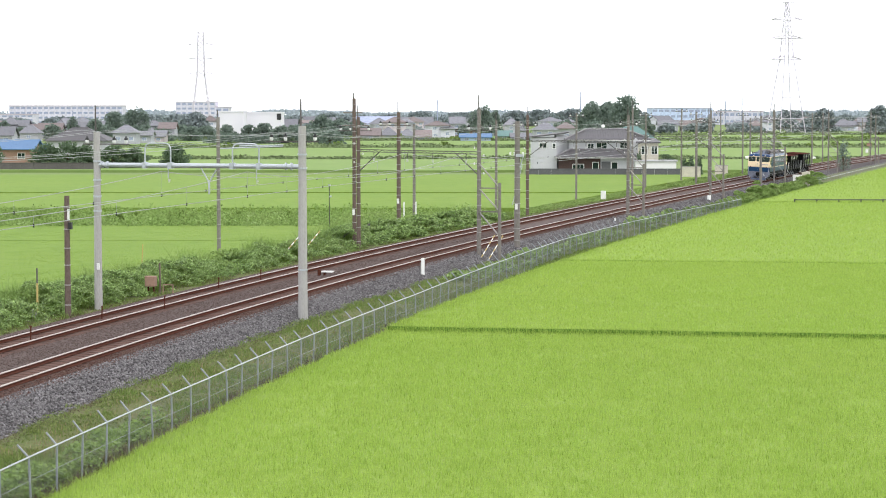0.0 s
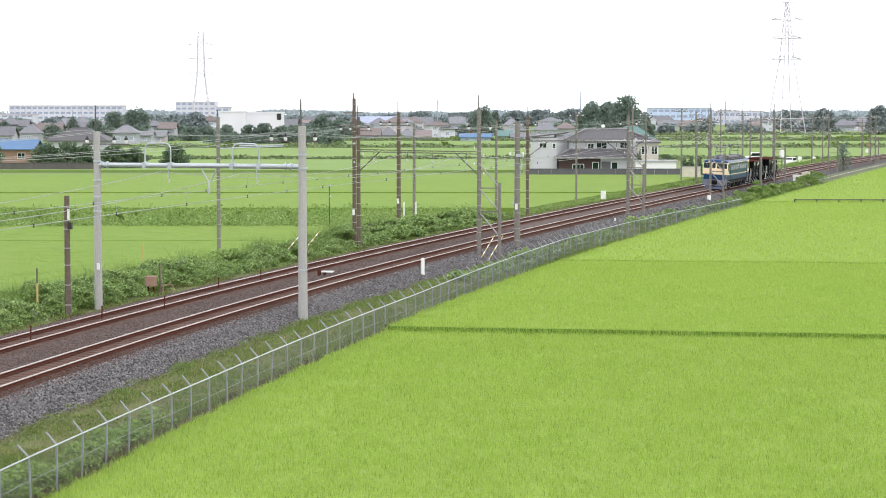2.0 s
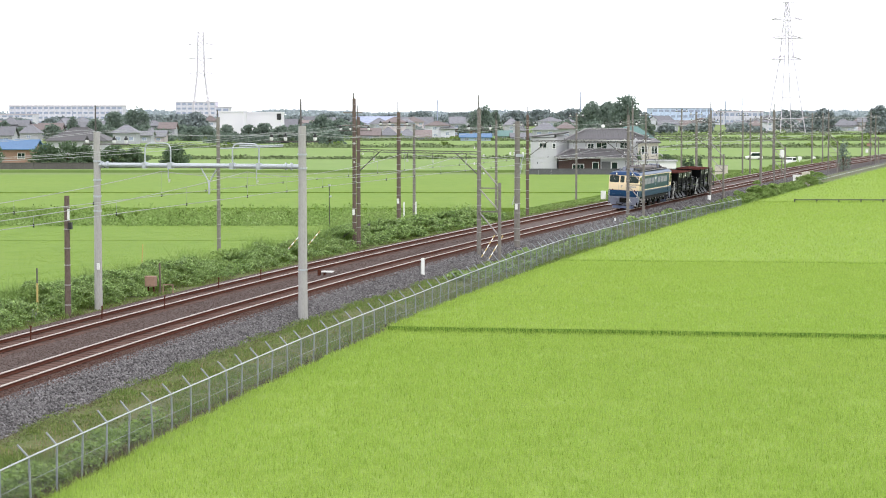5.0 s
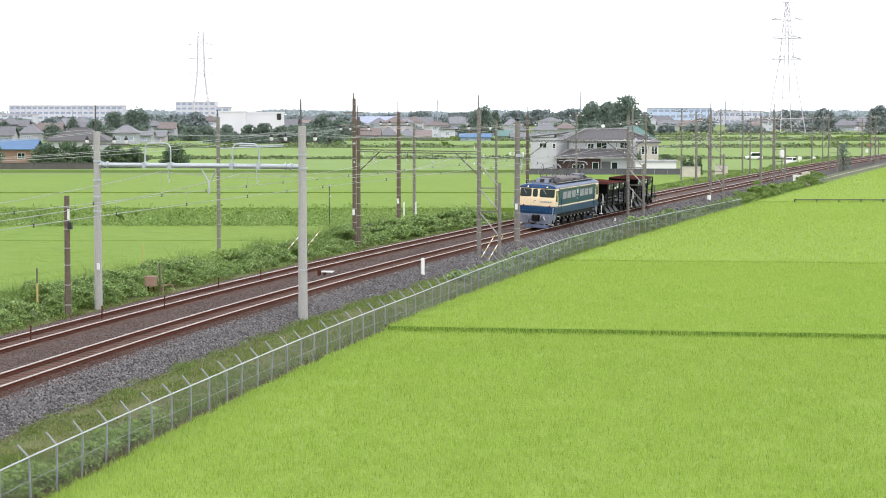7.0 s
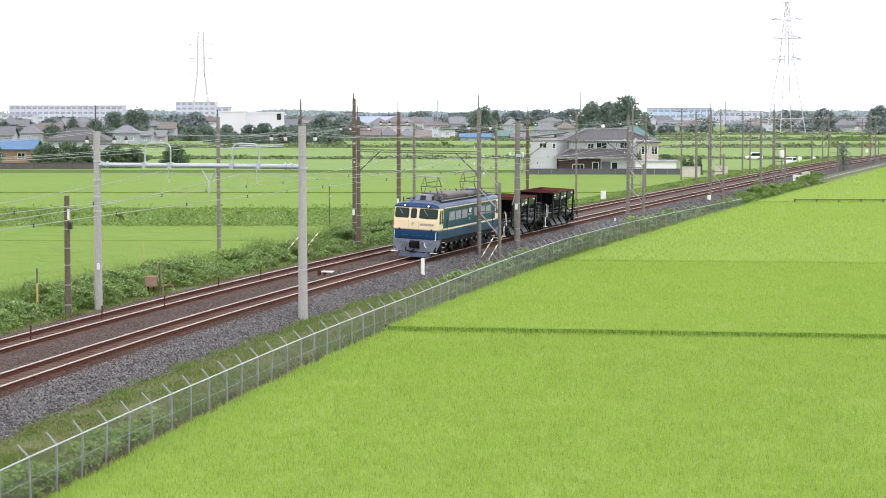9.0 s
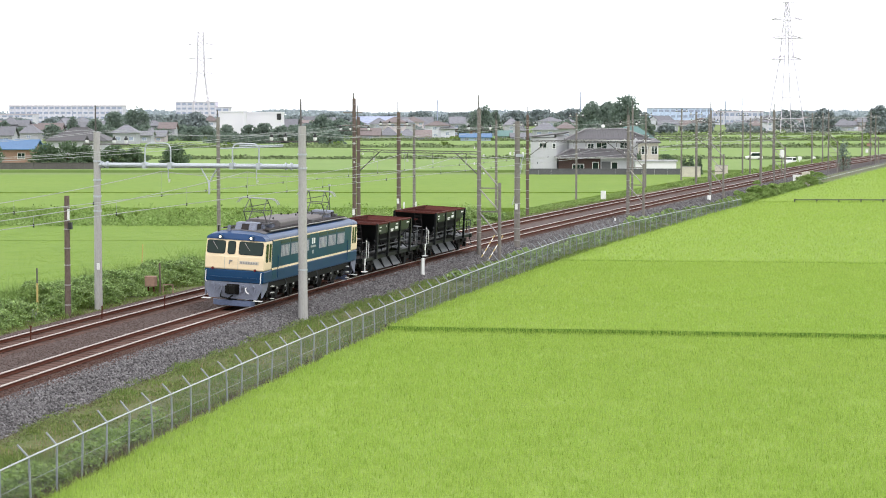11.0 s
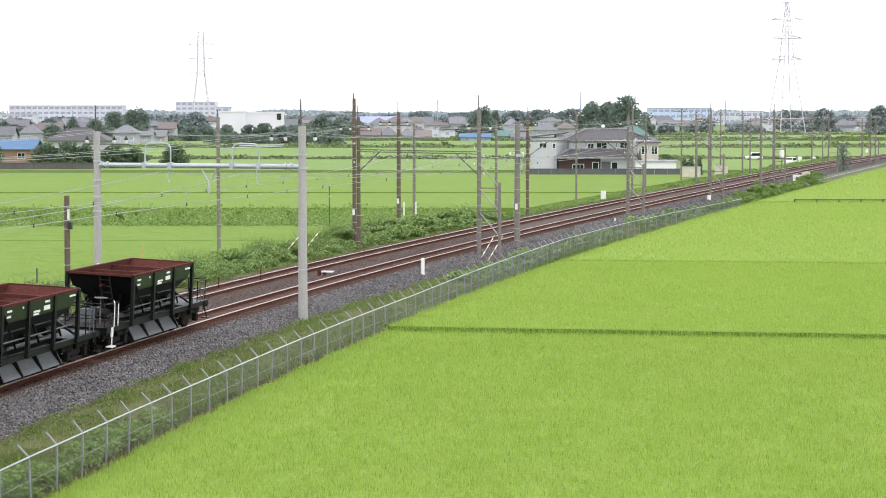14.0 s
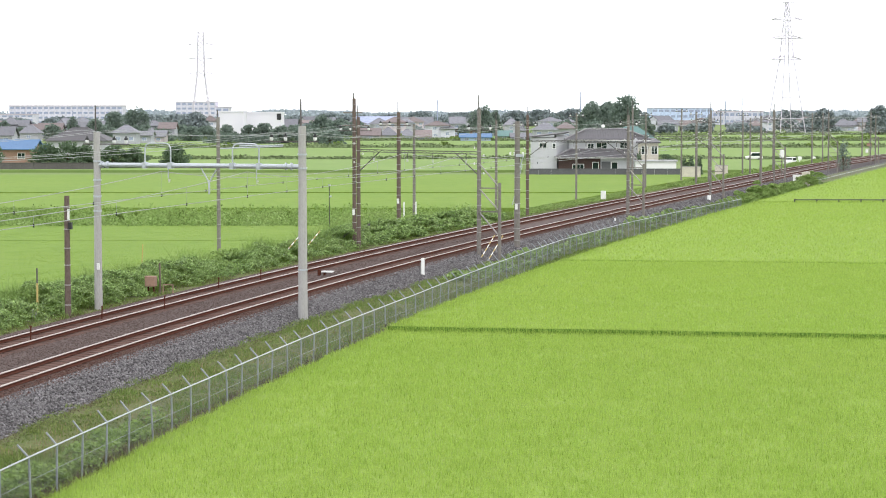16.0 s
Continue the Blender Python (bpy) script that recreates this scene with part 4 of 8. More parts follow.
# wires: carrier, contact wire and droppers over both tracks, and feeders on the masts
SUPPORTS = [40.0, 98.5, 141.0, 189.0, 231.0, 277.0, 331.0, 382.0, 450.0]


def sag_points(off, z, sag, n=14):
    pts = []
    for a, b in zip(SUPPORTS[:-1], SUPPORTS[1:]):
        for i in range(n):
            u = i / n
            pts.append(beside(a + (b - a) * u, off, z - sag * 4 * u * (1 - u)))
    return pts


for c, lab in ((0.2, "near"), (-TRACK_GAP + 0.2, "far")):
    t = thing("contact_line", 0, 0, 0, label="overhead contact wire hung from a sagging carrier wire", category="wire", group="overhead wires")
    carrier = sag_points(c, 6.25, 0.85)
    part("carrier_wire", Mesh().path(carrier, 0.017, 4), M["wire"], t)
    part("contact_wire", Mesh().path(sag_points(c, 5.1, 0.0), 0.017, 4), M["wire"], t)
    dr, cl = Mesh(), Mesh()
    for p in carrier[::2]:
        dr.tube(p, (p.x, p.y, 5.1), 0.006, n=4)
        cl.tube((p.x, p.y, 5.02), (p.x, p.y, 5.16), 0.03, n=5)
    part("dropper", dr, M["wire"], t)["kind"] = "stuff"
    part("dropper_clip", cl, M["black"], t)["kind"] = "stuff"
for off, z in ((1.45, 8.12), (2.2, 8.12), (3.6, 8.12), (-8.15, 8.2), (-6.75, 8.2), (-6.1, 8.2)):
    t = thing("feeder_wire", 0, 0, 0, label="thin feeder wire strung along the masts", category="wire", group="overhead wires")
    part("cable", Mesh().path(sag_points(off, z, 0.5), 0.010, 4), M["wire"], t)

# trackside bits
t = thing("marker_post", -1.19, 122.2, -0.55, 20, "white painted concrete marker post at the ballast edge", "post")
part("post_body", Mesh().box(-0.1, 0.1, -0.07, 0.07, 0, 1.05), M["white"], t, bevel=0.03)
for q in (-1, 1):
    a = thing("guy_guard", *beside(136.6 - 0.3 * q, 2.6 + 0.35 * q, -0.7), heading(139), "striped yellow and white guy-wire guard leaning to a mast", "guy guard", "guy guards")
    for i in range(8):
        part("stripe", Mesh().tube((0.07 * i, 0.25 * i, 0.2 * i), (0.07 * (i + 1), 0.25 * (i + 1), 0.2 * (i + 1)), 0.034, n=6), M["yellow"] if i % 2 else M["white"], a)
for q in (0, 1):
    a = thing("guy_guard", *beside(131.5 + 3.8 * q, -9.4, -0.2), heading(139), "striped yellow and white guy-wire guard leaning to a mast", "guy guard", "guy guards")
    for i in range(8):
        part("stripe", Mesh().tube((0.12 * i, 0.1 * i, 0.17 * i), (0.12 * (i + 1), 0.1 * (i + 1), 0.17 * (i + 1)), 0.036, n=6), M["yellow"] if i % 2 else M["white"], a)
for q in (0, 1):
    a = thing("guy_guard", *beside(147.5 + 3.5 * q, -11.0, -0.2), heading(147), "dark plastic guy-wire guard leaning to a mast", "guy guard", "guy guards")
    part("sleeve", Mesh().tube((0, 0, 0), (0.95, 0.6, 0.95), 0.09, n=8), M["concrete_dark"], a)
t = thing("cable_trough", -15.6, 118.0, 0.1, -68, "short pale plastic guard lying in the vines", "cable trough")
for k in range(6):
    part("segment", Mesh().tube((0, 0.17 * k, 0.2 + 0.03 * k), (0, 0.17 * k + 0.12, 0.22 + 0.03 * k), 0.06, n=8), M["white"], t)
p = beside(97.0, -8.35, -0.7)
t = thing("cable_post", p.x - 1.15, p.y - 1.2, p.z, 0, "yellow cable guard post beside the tracks", "post")
part("yellow_sleeve", Mesh().tube((0, 0, 0.3), (0, 0, 1.75), 0.05, n=8), M["yellow"], t)
part("top_tube", Mesh().tube((0, 0, 1.75), (0, 0, 2.45), 0.042, n=8), M["concrete_dark"], t)
part("base_block", Mesh().box(-0.25, 0.0, -0.12, 0.12, 0, 0.5), M["concrete"], t)
p = beside(107.5, -8.0, -0.65)
t = thing("signal_box", p.x, p.y, p.z, heading(107), "rust-stained grey trackside signal box on legs", "signal box")
part("case", Mesh().box(-0.55, 0.0, -0.2, 0.2, 0.55, 1.1), M["wall_tan"], t, bevel=0.03)
part("leg", Mesh().box(-0.45, -0.38, -0.05, 0.05, 0, 0.55), M["rust"], t)
part("leg", Mesh().box(-0.15, -0.08, -0.05, 0.05, 0, 0.55), M["rust"], t)
part("stake", Mesh().tube((0.25, 0, 0), (0.22, 0, 1.8), 0.05, n=7), M["pole_brown"], t)
part("frame", Mesh().path([(0.4, 0, 0), (0.4, 0, 0.65), (0.95, 0, 0.65), (0.95, 0, 0)], 0.035), M["wall_tan"], t)
t = thing("relay_cabinet", 17.6, 228.7, -0.75, heading(236), "white trackside relay cabinet", "cabinet")
part("case", Mesh().box(-0.25, 0.25, -0.22, 0.22, 0.15, 1.1), M["white"], t, bevel=0.03)
part("plinth", Mesh().box(-0.4, 0.4, -0.3, 0.3, 0, 0.15), M["concrete"], t)
p = beside(278.0, 5.2, -0.85)
t = thing("relay_cabinet", p.x, p.y, p.z, heading(278), "pair of pale concrete cabinets by the fence", "cabinet")
part("case", Mesh().box(-1.1, 0.0, -0.4, 0.4, 0, 1.5), M["white"], t, bevel=0.03)
part("case", Mesh().box(0.1, 1.1, -0.5, 0.5, 0, 1.9), M["wall_cream"], t, bevel=0.03)
p = beside(226.0, 2.4, -0.7)
t = thing("marker_post", p.x, p.y, p.z, 20, "squat white marker at the ballast edge", "post")
part("post_body", Mesh().box(-0.2, 0.2, -0.12, 0.12, 0, 0.7), M["white"], t, bevel=0.05)
p = beside(181.0, 2.2, -0.7)
t = thing("marker_post", p.x, p.y, p.z, 20, "small white marker post at the ballast edge", "post")
part("post_body", Mesh().box(-0.07, 0.07, -0.07, 0.07, 0, 0.55), M["white"], t, bevel=0.02)
p = beside(118.0, -2.1, -0.27)
t = thing("track_device", p.x, p.y, p.z, heading(118), "white topped trackside device between the tracks", "track device")
part("lid", Mesh().box(-0.1, 0.55, -0.2, 0.2, 0.22, 0.29), M["white"], t)
part("leg", Mesh().box(0.0, 0.1, -0.1, 0.1, 0, 0.25), M["rust"], t)
part("stub", Mesh().box(-0.35, -0.2, -0.1, 0.1, 0, 0.35), M["rust"], t)

for (sx, sy) in ((-13.2, 98.4), (-16.8, 84.5), (-15.3, 93.1), (-10.06, 114.6), (-11.8, 109.2)):
    t = thing("marker_stake", sx, sy, -0.36, 0, "thin rusty steel stake in the ballast between tracks", "stake", "ballast stakes")
    part("rod", Mesh().tube((0, 0, 0), (0.02, 0, 0.72), 0.028, n=6), M["rust"], t)
    part("head", Mesh().tube((0.02, 0, 0.68), (0.02, 0, 0.76), 0.045, n=6), M["rust"], t)

# ---- train ----
# Same paint as loco_navy; teal tint paints in a reflection on the upper side.
M["loco_blue"] = material("gloss_paint_teal_reflection", (0.006, 0.052, 0.092), (0.008, 0.056, 0.096), 0.3, scale=0.6, fine=15, bump=0.02, c3=(0.009, 0.052, 0.086), spec=0.15)
M["loco_navy"] = material("gloss_navy_paint", (0.008, 0.042, 0.112), (0.009, 0.046, 0.118), 0.3, scale=0.6, fine=15, bump=0.02, c3=(0.01, 0.042, 0.10), spec=0.2)
M["roof_gloss"] = material("gloss_navy_roof_paint", (0.008, 0.04, 0.125), (0.010, 0.044, 0.13), 0.28, scale=0.6, fine=15, bump=0.02, c3=(0.011, 0.04, 0.11), spec=0.28)
M["loco_cream"] = material("cream_paint", (0.80, 0.645, 0.44), (0.77, 0.62, 0.42), 0.35, scale=0.7, fine=12, bump=0.02, c3=(0.74, 0.60, 0.41), spec=0.3)
M["loco_grey"] = material("pale_grey_paint", (0.20, 0.215, 0.28), (0.16, 0.175, 0.225), 0.5, scale=0.9, fine=12, bump=0.05, c3=(0.13, 0.14, 0.17), spec=0.2)
M["loco_roof"] = material("dusty_grey_roof", (0.10, 0.098, 0.106), (0.125, 0.12, 0.126), 0.7, scale=0.5, fine=9, bump=0.1, c3=(0.05, 0.045, 0.046), spec=0.2)
M["roof_board"] = material("dark_walkway_board", (0.03, 0.026, 0.028), (0.042, 0.036, 0.036), 0.8, spec=0.1)
M["roof_hatch"] = material("paler_grey_hatch", (0.135, 0.122, 0.125), (0.155, 0.142, 0.144), 0.7, scale=0.5, fine=9, bump=0.1, c3=(0.115, 0.103, 0.106), spec=0.2)
M["plough"] = material("blue_grey_plough", (0.12, 0.15, 0.24), (0.10, 0.125, 0.20), 0.5, scale=1, fine=12, bump=0.05, spec=0.2)
M["slat"] = material("silver_filter_slat", (0.42, 0.42, 0.46), rough=0.5, metal=0.3, bump=0)
M["filter"] = material("dull_olive_filter", (0.035, 0.065, 0.04), rough=0.6)
M["under"] = material("grimy_black_underframe", (0.006, 0.006, 0.006), (0.011, 0.010, 0.009), 0.6, scale=2, fine=15, bump=0.2, spec=0.12)
M["hopper"] = material("black_hopper_paint", (0.005, 0.006, 0.007), (0.008, 0.009, 0.010), 0.42, scale=0.8, fine=10, bump=0.08, c3=(0.012, 0.012, 0.012), spec=0.16)
M["hopper_green"] = material("dark_green_side_board", (0.009, 0.019, 0.007), (0.012, 0.023, 0.009), 0.4, scale=0.8, fine=10, bump=0.05, spec=0.2)
M["oxide"] = material("red_oxide_lining", (0.082, 0.026, 0.022), (0.098, 0.032, 0.027), 0.8, scale=0.8, fine=8, bump=0.15, c3=(0.06, 0.02, 0.017), spec=0.08)
M["chute"] = material("dusty_grey_chute", (0.13, 0.137, 0.145), (0.10, 0.105, 0.112), 0.6, scale=1, fine=10, bump=0.1, spec=0.2)
M["lamp_lens"] = glow_material("lit_headlamp", (1.0, 0.72, 0.42), 0.7)
M["red_lens"] = material("red_lens", (0.18, 0.02, 0.02), rough=0.2, bump=0)

wheelsets = []          # (object, place in its vehicle, radius)


def wheelset(parent, y, r):
    m = Mesh()
    for sg in (-1, 1):
        m.tube((sg * 0.50, 0, 0), (sg * 0.63, 0, 0), r, n=24)
        m.tube((sg * 0.47, 0, 0), (sg * 0.50, 0, 0), r + 0.03, n=24)
    m.tube((-0.85, 0, 0), (0.85, 0, 0), 0.08, n=10)
    for sg in (-1, 1):
        for k in range(3):
            a = k * 2.094
            m.box(sg * 0.64 - 0.012, sg * 0.64 + 0.012, -0.05, 0.05, 0.1, r - 0.08, pose(0, 0, 0, math.degrees(a)))
    w = part("wheelset", m, M["under"], parent, "grimy steel wheels on an axle")
    w.location = (0, y, r)
    wheelsets.append((w, (0, y, r), r))


def bogie(parent, y, base, r, big):
    """Side frames, springs, axle boxes and brake gear of one truck."""
    b = Mesh()
    for sg in (-1, 1):
        x = sg * 0.95
        b.prism([(y - base / 2 - 0.5, 0.62), (y - base / 2 + 0.4, 0.62), (y - 0.5, 0.42), (y + 0.5, 0.42), (y + base / 2 - 0.4, 0.62), (y + base / 2 + 0.5, 0.62), (y + base / 2 + 0.5, 0.8), (y - base / 2 - 0.5, 0.8)], "x", x - 0.06, x + 0.06)
    frame_ob = part("bogie_frame", b, M["under"], parent, "black bogie side frames")
    for sg in (-1, 1):
        for dy in (-base / 2, base / 2):
            part("axle_box", Mesh().box(sg * 1.0 - 0.1, sg * 1.0 + 0.1, y + dy - 0.16, y + dy + 0.16, r - 0.16, r + 0.16), M["under"], frame_ob, bevel=0.03)
            for q in (-0.3, 0.3) if big else (0,):
                sp = Mesh()
                for k in range(5):
                    zz = r + 0.05 + k * 0.07
                    sp.tube((sg * 1.03, y + dy + q, zz), (sg * 1.03, y + dy + q, zz + 0.035), 0.075, n=8)
                part("spring", sp, M["roof_board"], frame_ob)
        part("brake_cylinder", Mesh().tube((sg * 1.05, y - 0.25, 0.75), (sg * 1.05, y + 0.25, 0.75), 0.11, n=10), M["under"], frame_ob)
        part("brake_rod", Mesh().tube((sg * 1.02, y - base / 2, 0.3), (sg * 1.02, y + base / 2, 0.3), 0.025, n=6), M["roof_board"], frame_ob)
    for dy in (-base / 2, base / 2):
        wheelset(parent, y + dy, r)


LOCO = 16.1
H = LOCO / 2
loco = thing("locomotive", 0, 0, 0, label="blue and cream electric locomotive with raised pantographs, on the near track", category="locomotive")
part("lower_body", Mesh().box(-1.4, 1.4, -H, H, 1.18, 1.76), M["loco_navy"], loco, bevel=0.05)
part("upper_body", Mesh().box(-1.4, 1.4, -H + 1.25, H - 1.25, 1.76, 3.15), M["loco_blue"], loco)
part("underframe", Mesh().box(-1.25, 1.25, -H + 0.3, H - 0.3, 0.85, 1.18).box(-0.9, 0.9, -H + 1.5, H - 1.5, 0.5, 0.9), M["under"], loco)
for sg in (-1, 1):
    part("waist_stripe", Mesh().box(sg * 1.4, sg * 1.408, -H + 1.25, H - 1.25, 1.75, 1.845), M["loco_cream"], loco, "cream stripe")
    part("gutter", Mesh().box(sg * 1.39, sg * 1.43, -H + 1.3, H - 1.3, 3.11, 3.16), M["loco_cream"], loco, "cream rain gutter")
roof_profile = [(-1.4, 3.15), (-1.37, 3.28), (-1.22, 3.42), (-0.85, 3.52), (0, 3.56), (0.85, 3.52), (1.22, 3.42), (1.37, 3.28), (1.4, 3.15)]
part("roof_edge", Mesh().prism(roof_profile, "y", -H + 0.75, H - 0.75), M["roof_gloss"], loco, "curved dark blue roof edge", bevel=0.03)
part("roof_deck", Mesh().prism([(-1.12, 3.47), (-0.85, 3.535), (0, 3.575), (0.85, 3.535), (1.12, 3.47), (0, 3.4)], "y", -H + 0.75, H - 0.75), M["loco_roof"], loco)


def rounded(x0, x1, z0, z1, r):
    """Outline of a rectangle with rounded corners."""
    out = []
    for cx, cz, a0 in ((x1 - r, z1 - r, 0), (x0 + r, z1 - r, 90), (x0 + r, z0 + r, 180), (x1 - r, z0 + r, 270)):
        for k in range(4):
            a = radians(a0 + 30 * k)
            out.append((cx + r * math.cos(a), cz + r * math.sin(a)))
    return out


def cab(e):
    """One driving end; e = -1 front, 1 rear."""
    def yy(d):
        return e * (H - d)
    shell = Mesh().prism([(yy(0), 1.762), (yy(1.25), 1.762), (yy(1.25), 3.152), (yy(0.16), 3.152), (yy(0), 2.35)], "x", -1.4, 1.4)
    c = part("cab_front" if e < 0 else "cab_rear", shell, M["loco_cream"], loco, "cream painted driving cab", bevel=0.07)
    vis = Mesh()
    outline = [(1.4, 3.156, 0.14), (1.37, 3.26, 0.16), (1.22, 3.36, 0.24), (0.85, 3.42, 0.30), (0.0, 3.44, 0.32)]
    back = [(1.4, 3.156), (1.37, 3.28), (1.22, 3.42), (0.85, 3.52), (0.0, 3.56)]
    fr_ = [(-x, yy(d), z) for x, z, d in outline] + [(x, yy(d), z) for x, z, d in outline[-2::-1]]
    bk_ = [(-x, yy(0.75), z) for x, z in back] + [(x, yy(0.75), z) for x, z in back[-2::-1]]
    nv = len(fr_)
    vis.add(fr_ + bk_, [(i, i + 1, nv + i + 1, nv + i) for i in range(nv - 1)] + [tuple(range(nv)), tuple(range(nv, 2 * nv)), (0, nv - 1, 2 * nv - 1, nv)])
    part("visor", vis, M["roof_gloss"], loco, "rounded dark blue roof end")
    tilt = math.degrees(math.atan(0.16 / 0.8)) * e
    for x0, x1, nm in ((-1.31, -0.48, "windscreen"), (-0.33, 0.0, "door_window"), (0.2, 1.31, "windscreen")):
        m = pose(0, yy(0.09), 2.79, 0, 0, 0) @ pose(0, 0, 0, tilt, 0, 0)
        pane = Mesh().prism(rounded(x0, x1, -0.29, 0.29, 0.09), "y", -0.035, 0.035)
        pane.v = [tuple(m @ Vector(q)) for q in pane.v]
        part(nm, pane, M["glass"], c, "dark glass")
        seal = Mesh().prism(rounded(x0 - 0.02, x1 + 0.02, -0.31, 0.31, 0.1), "y", -0.028, 0.028)
        seal.v = [tuple(m @ Vector(q)) for q in seal.v]
        part("window_seal", seal, M["under"], c, "black rubber seal")
        if nm == "windscreen":
            part("wiper", Mesh().tube(m @ Vector((x0 + 0.25, 0.06 * e, 0.25)), m @ Vector((x0 + 0.5, 0.06 * e, -0.1)), 0.012, n=5), M["band"], c)
    for x in (-0.46, 0.18):
        part("door_seam", Mesh().box(x - 0.012, x + 0.012, min(yy(0), yy(-0.012)), max(yy(0), yy(-0.012)), 1.78, 2.35), M["wall_cream"], c)
    part("emblem", Mesh().box(-0.25, -0.2, min(yy(0), yy(-0.02)), max(yy(0), yy(-0.02)), 2.02, 2.22), M["band"], c, "small metal emblem")
    part("emblem", Mesh().box(-0.2, -0.09, min(yy(0), yy(-0.02)), max(yy(0), yy(-0.02)), 2.15, 2.22), M["band"], c, "small metal emblem")
    plate = part("number_plate", Mesh().box(0.25, 1.15, min(yy(0), yy(-0.01)), max(yy(0), yy(-0.01)), 2.05, 2.2), M["wall_cream"], c)
    for k in range(7):
        part("plate_bar", Mesh().box(0.3 + 0.12 * k, 0.37 + 0.12 * k, min(yy(-0.01), yy(-0.02)), max(yy(-0.01), yy(-0.02)), 2.08, 2.17), M["band"], plate)
    for sg in (-1, 1):
        for d0, d1 in ((0.28, 0.62), (0.78, 1.06)):
            part("side_window", Mesh().prism(rounded(min(yy(d0), yy(d1)), max(yy(d0), yy(d1)), 2.16, 3.02, 0.08), "x", sg * 1.39, sg * 1.412), M["glass"], c, "dark glass")
        # headlamp in the visor
        hl = part("headlamp", Mesh().tube((sg * 0.73, yy(0.4), 3.27), (sg * 0.73, yy(0.06), 3.27), 0.115, n=14), M["loco_navy"], loco)
        part("lens", Mesh().tube((sg * 0.73, yy(0.06), 3.27), (sg * 0.73, yy(0.04), 3.27), 0.062, n=14), M["lamp_lens"] if e < 0 else M["band"], hl)
        part("tail_lamp", Mesh().tube((sg * 1.0, yy(0), 1.8), (sg * 1.0, yy(-0.06), 1.8), 0.06, n=8), M["red_lens"], c)
        part("hand_grip", Mesh().path([(sg * 1.3, yy(-0.01), 1.68), (sg * 1.3, yy(-0.09), 1.66), (sg * 1.3, yy(-0.09), 1.2), (sg * 1.24, yy(-0.06), 1.17)], 0.022), M["white"], loco)
        part("door_recess", Mesh().box(sg * 1.385, sg * 1.404, min(yy(1.3), yy(1.95)), max(yy(1.3), yy(1.95)), 1.3, 3.0), M["loco_blue"], loco, "blue cab door", bevel=0.01)
        part("door_rail", Mesh().tube((sg * 1.44, yy(2.05), 1.35), (sg * 1.44, yy(2.05), 2.4), 0.016, n=6), M["loco_navy"], loco)
        for k, zz in enumerate((0.95, 0.65, 0.36)):
            part("step", Mesh().box(sg * 1.3, sg * 1.42, min(yy(1.45), yy(1.72)), max(yy(1.45), yy(1.72)), zz, zz + 0.03), M["white"], loco)
        part("pilot_step", Mesh().box(min(sg * 1.02, sg * 1.42), max(sg * 1.02, sg * 1.42), min(yy(-0.22), yy(0.0)), max(yy(-0.22), yy(0.0)), 0.37, 0.4), M["white"], loco)
        part("brake_hose", Mesh().path([(sg * 0.62, yy(-0.02), 0.95), (sg * 0.62, yy(-0.16), 0.92), (sg * 0.7, yy(-0.22), 0.78), (sg * 0.8, yy(-0.2), 0.7)], 0.026), M["white"] if sg > 0 else M["loco_grey"], loco)
        part("pilot_pipe", Mesh().path([(sg * 0.35, yy(-0.02), 1.05), (sg * 0.35, yy(-0.14), 1.0), (sg * 0.42, yy(-0.18), 0.75)], 0.03), M["loco_grey"], loco)
    part("jumper_hose", Mesh().path([(-0.55, yy(-0.05), 0.75), (-0.5, yy(-0.25), 0.5), (-0.1, yy(-0.4), 0.45), (0.1, yy(-0.3), 0.6)], 0.035), M["under"], loco)
    for x in (-0.95, -0.62, 0.5, 0.95):
        part("jumper_socket", Mesh().tube((x, yy(0.0), 1.02), (x, yy(-0.12), 1.0), 0.075, n=10), M["loco_grey"], loco)
        part("drop_pipe", Mesh().path([(x + 0.1, yy(-0.03), 0.95), (x + 0.1, yy(-0.13), 0.85), (x + 0.06, yy(-0.13), 0.62)], 0.028), M["loco_grey"], loco)
    part("front_sill", Mesh().box(-1.1, 1.1, min(yy(-0.05), yy(0)), max(yy(-0.05), yy(0)), 1.36, 1.42), M["loco_navy"], loco)
    sk = Mesh().prism([(-1.36, 1.175), (1.36, 1.175), (1.36, 0.95), (1.12, 0.42), (-1.12, 0.42), (-1.36, 0.95)], "y", yy(0.0), yy(0.08))
    for sg in (-1, 1):
        sk.prism([(yy(0.08), 1.175), (yy(0.95), 1.175), (yy(0.75), 0.85), (yy(0.08), 0.5)], "x", sg * 1.3, sg * 1.36)
    part("pilot", sk, M["loco_grey"], loco, "pale grey pilot sheet")
    pl = [(-0.98, 0.2), (-0.9, -0.02), (-0.6, -0.18), (0.6, -0.18), (0.9, -0.02), (0.98, 0.2)]
    part("snow_plough", Mesh().prism([(x, yy(d)) for x, d in pl], "z", 0.10, 0.34), M["plough"], loco, "blue-grey rail guard")
    cp = Mesh().box(-0.13, 0.13, min(yy(-0.45), yy(0.2)), max(yy(-0.45), yy(0.2)), 0.78, 1.0).prism([(-0.2, yy(-0.25)), (-0.24, yy(-0.5)), (-0.05, yy(-0.42)), (0.0, yy(-0.55)), (0.2, yy(-0.5)), (0.22, yy(-0.3))], "z", 0.68, 1.06).box(-0.3, 0.3, min(yy(-0.1), yy(0)), max(yy(-0.1), yy(0)), 0.62, 1.1)
    part("coupler", cp, M["under"], loco, "black knuckle coupler", bevel=0.04)
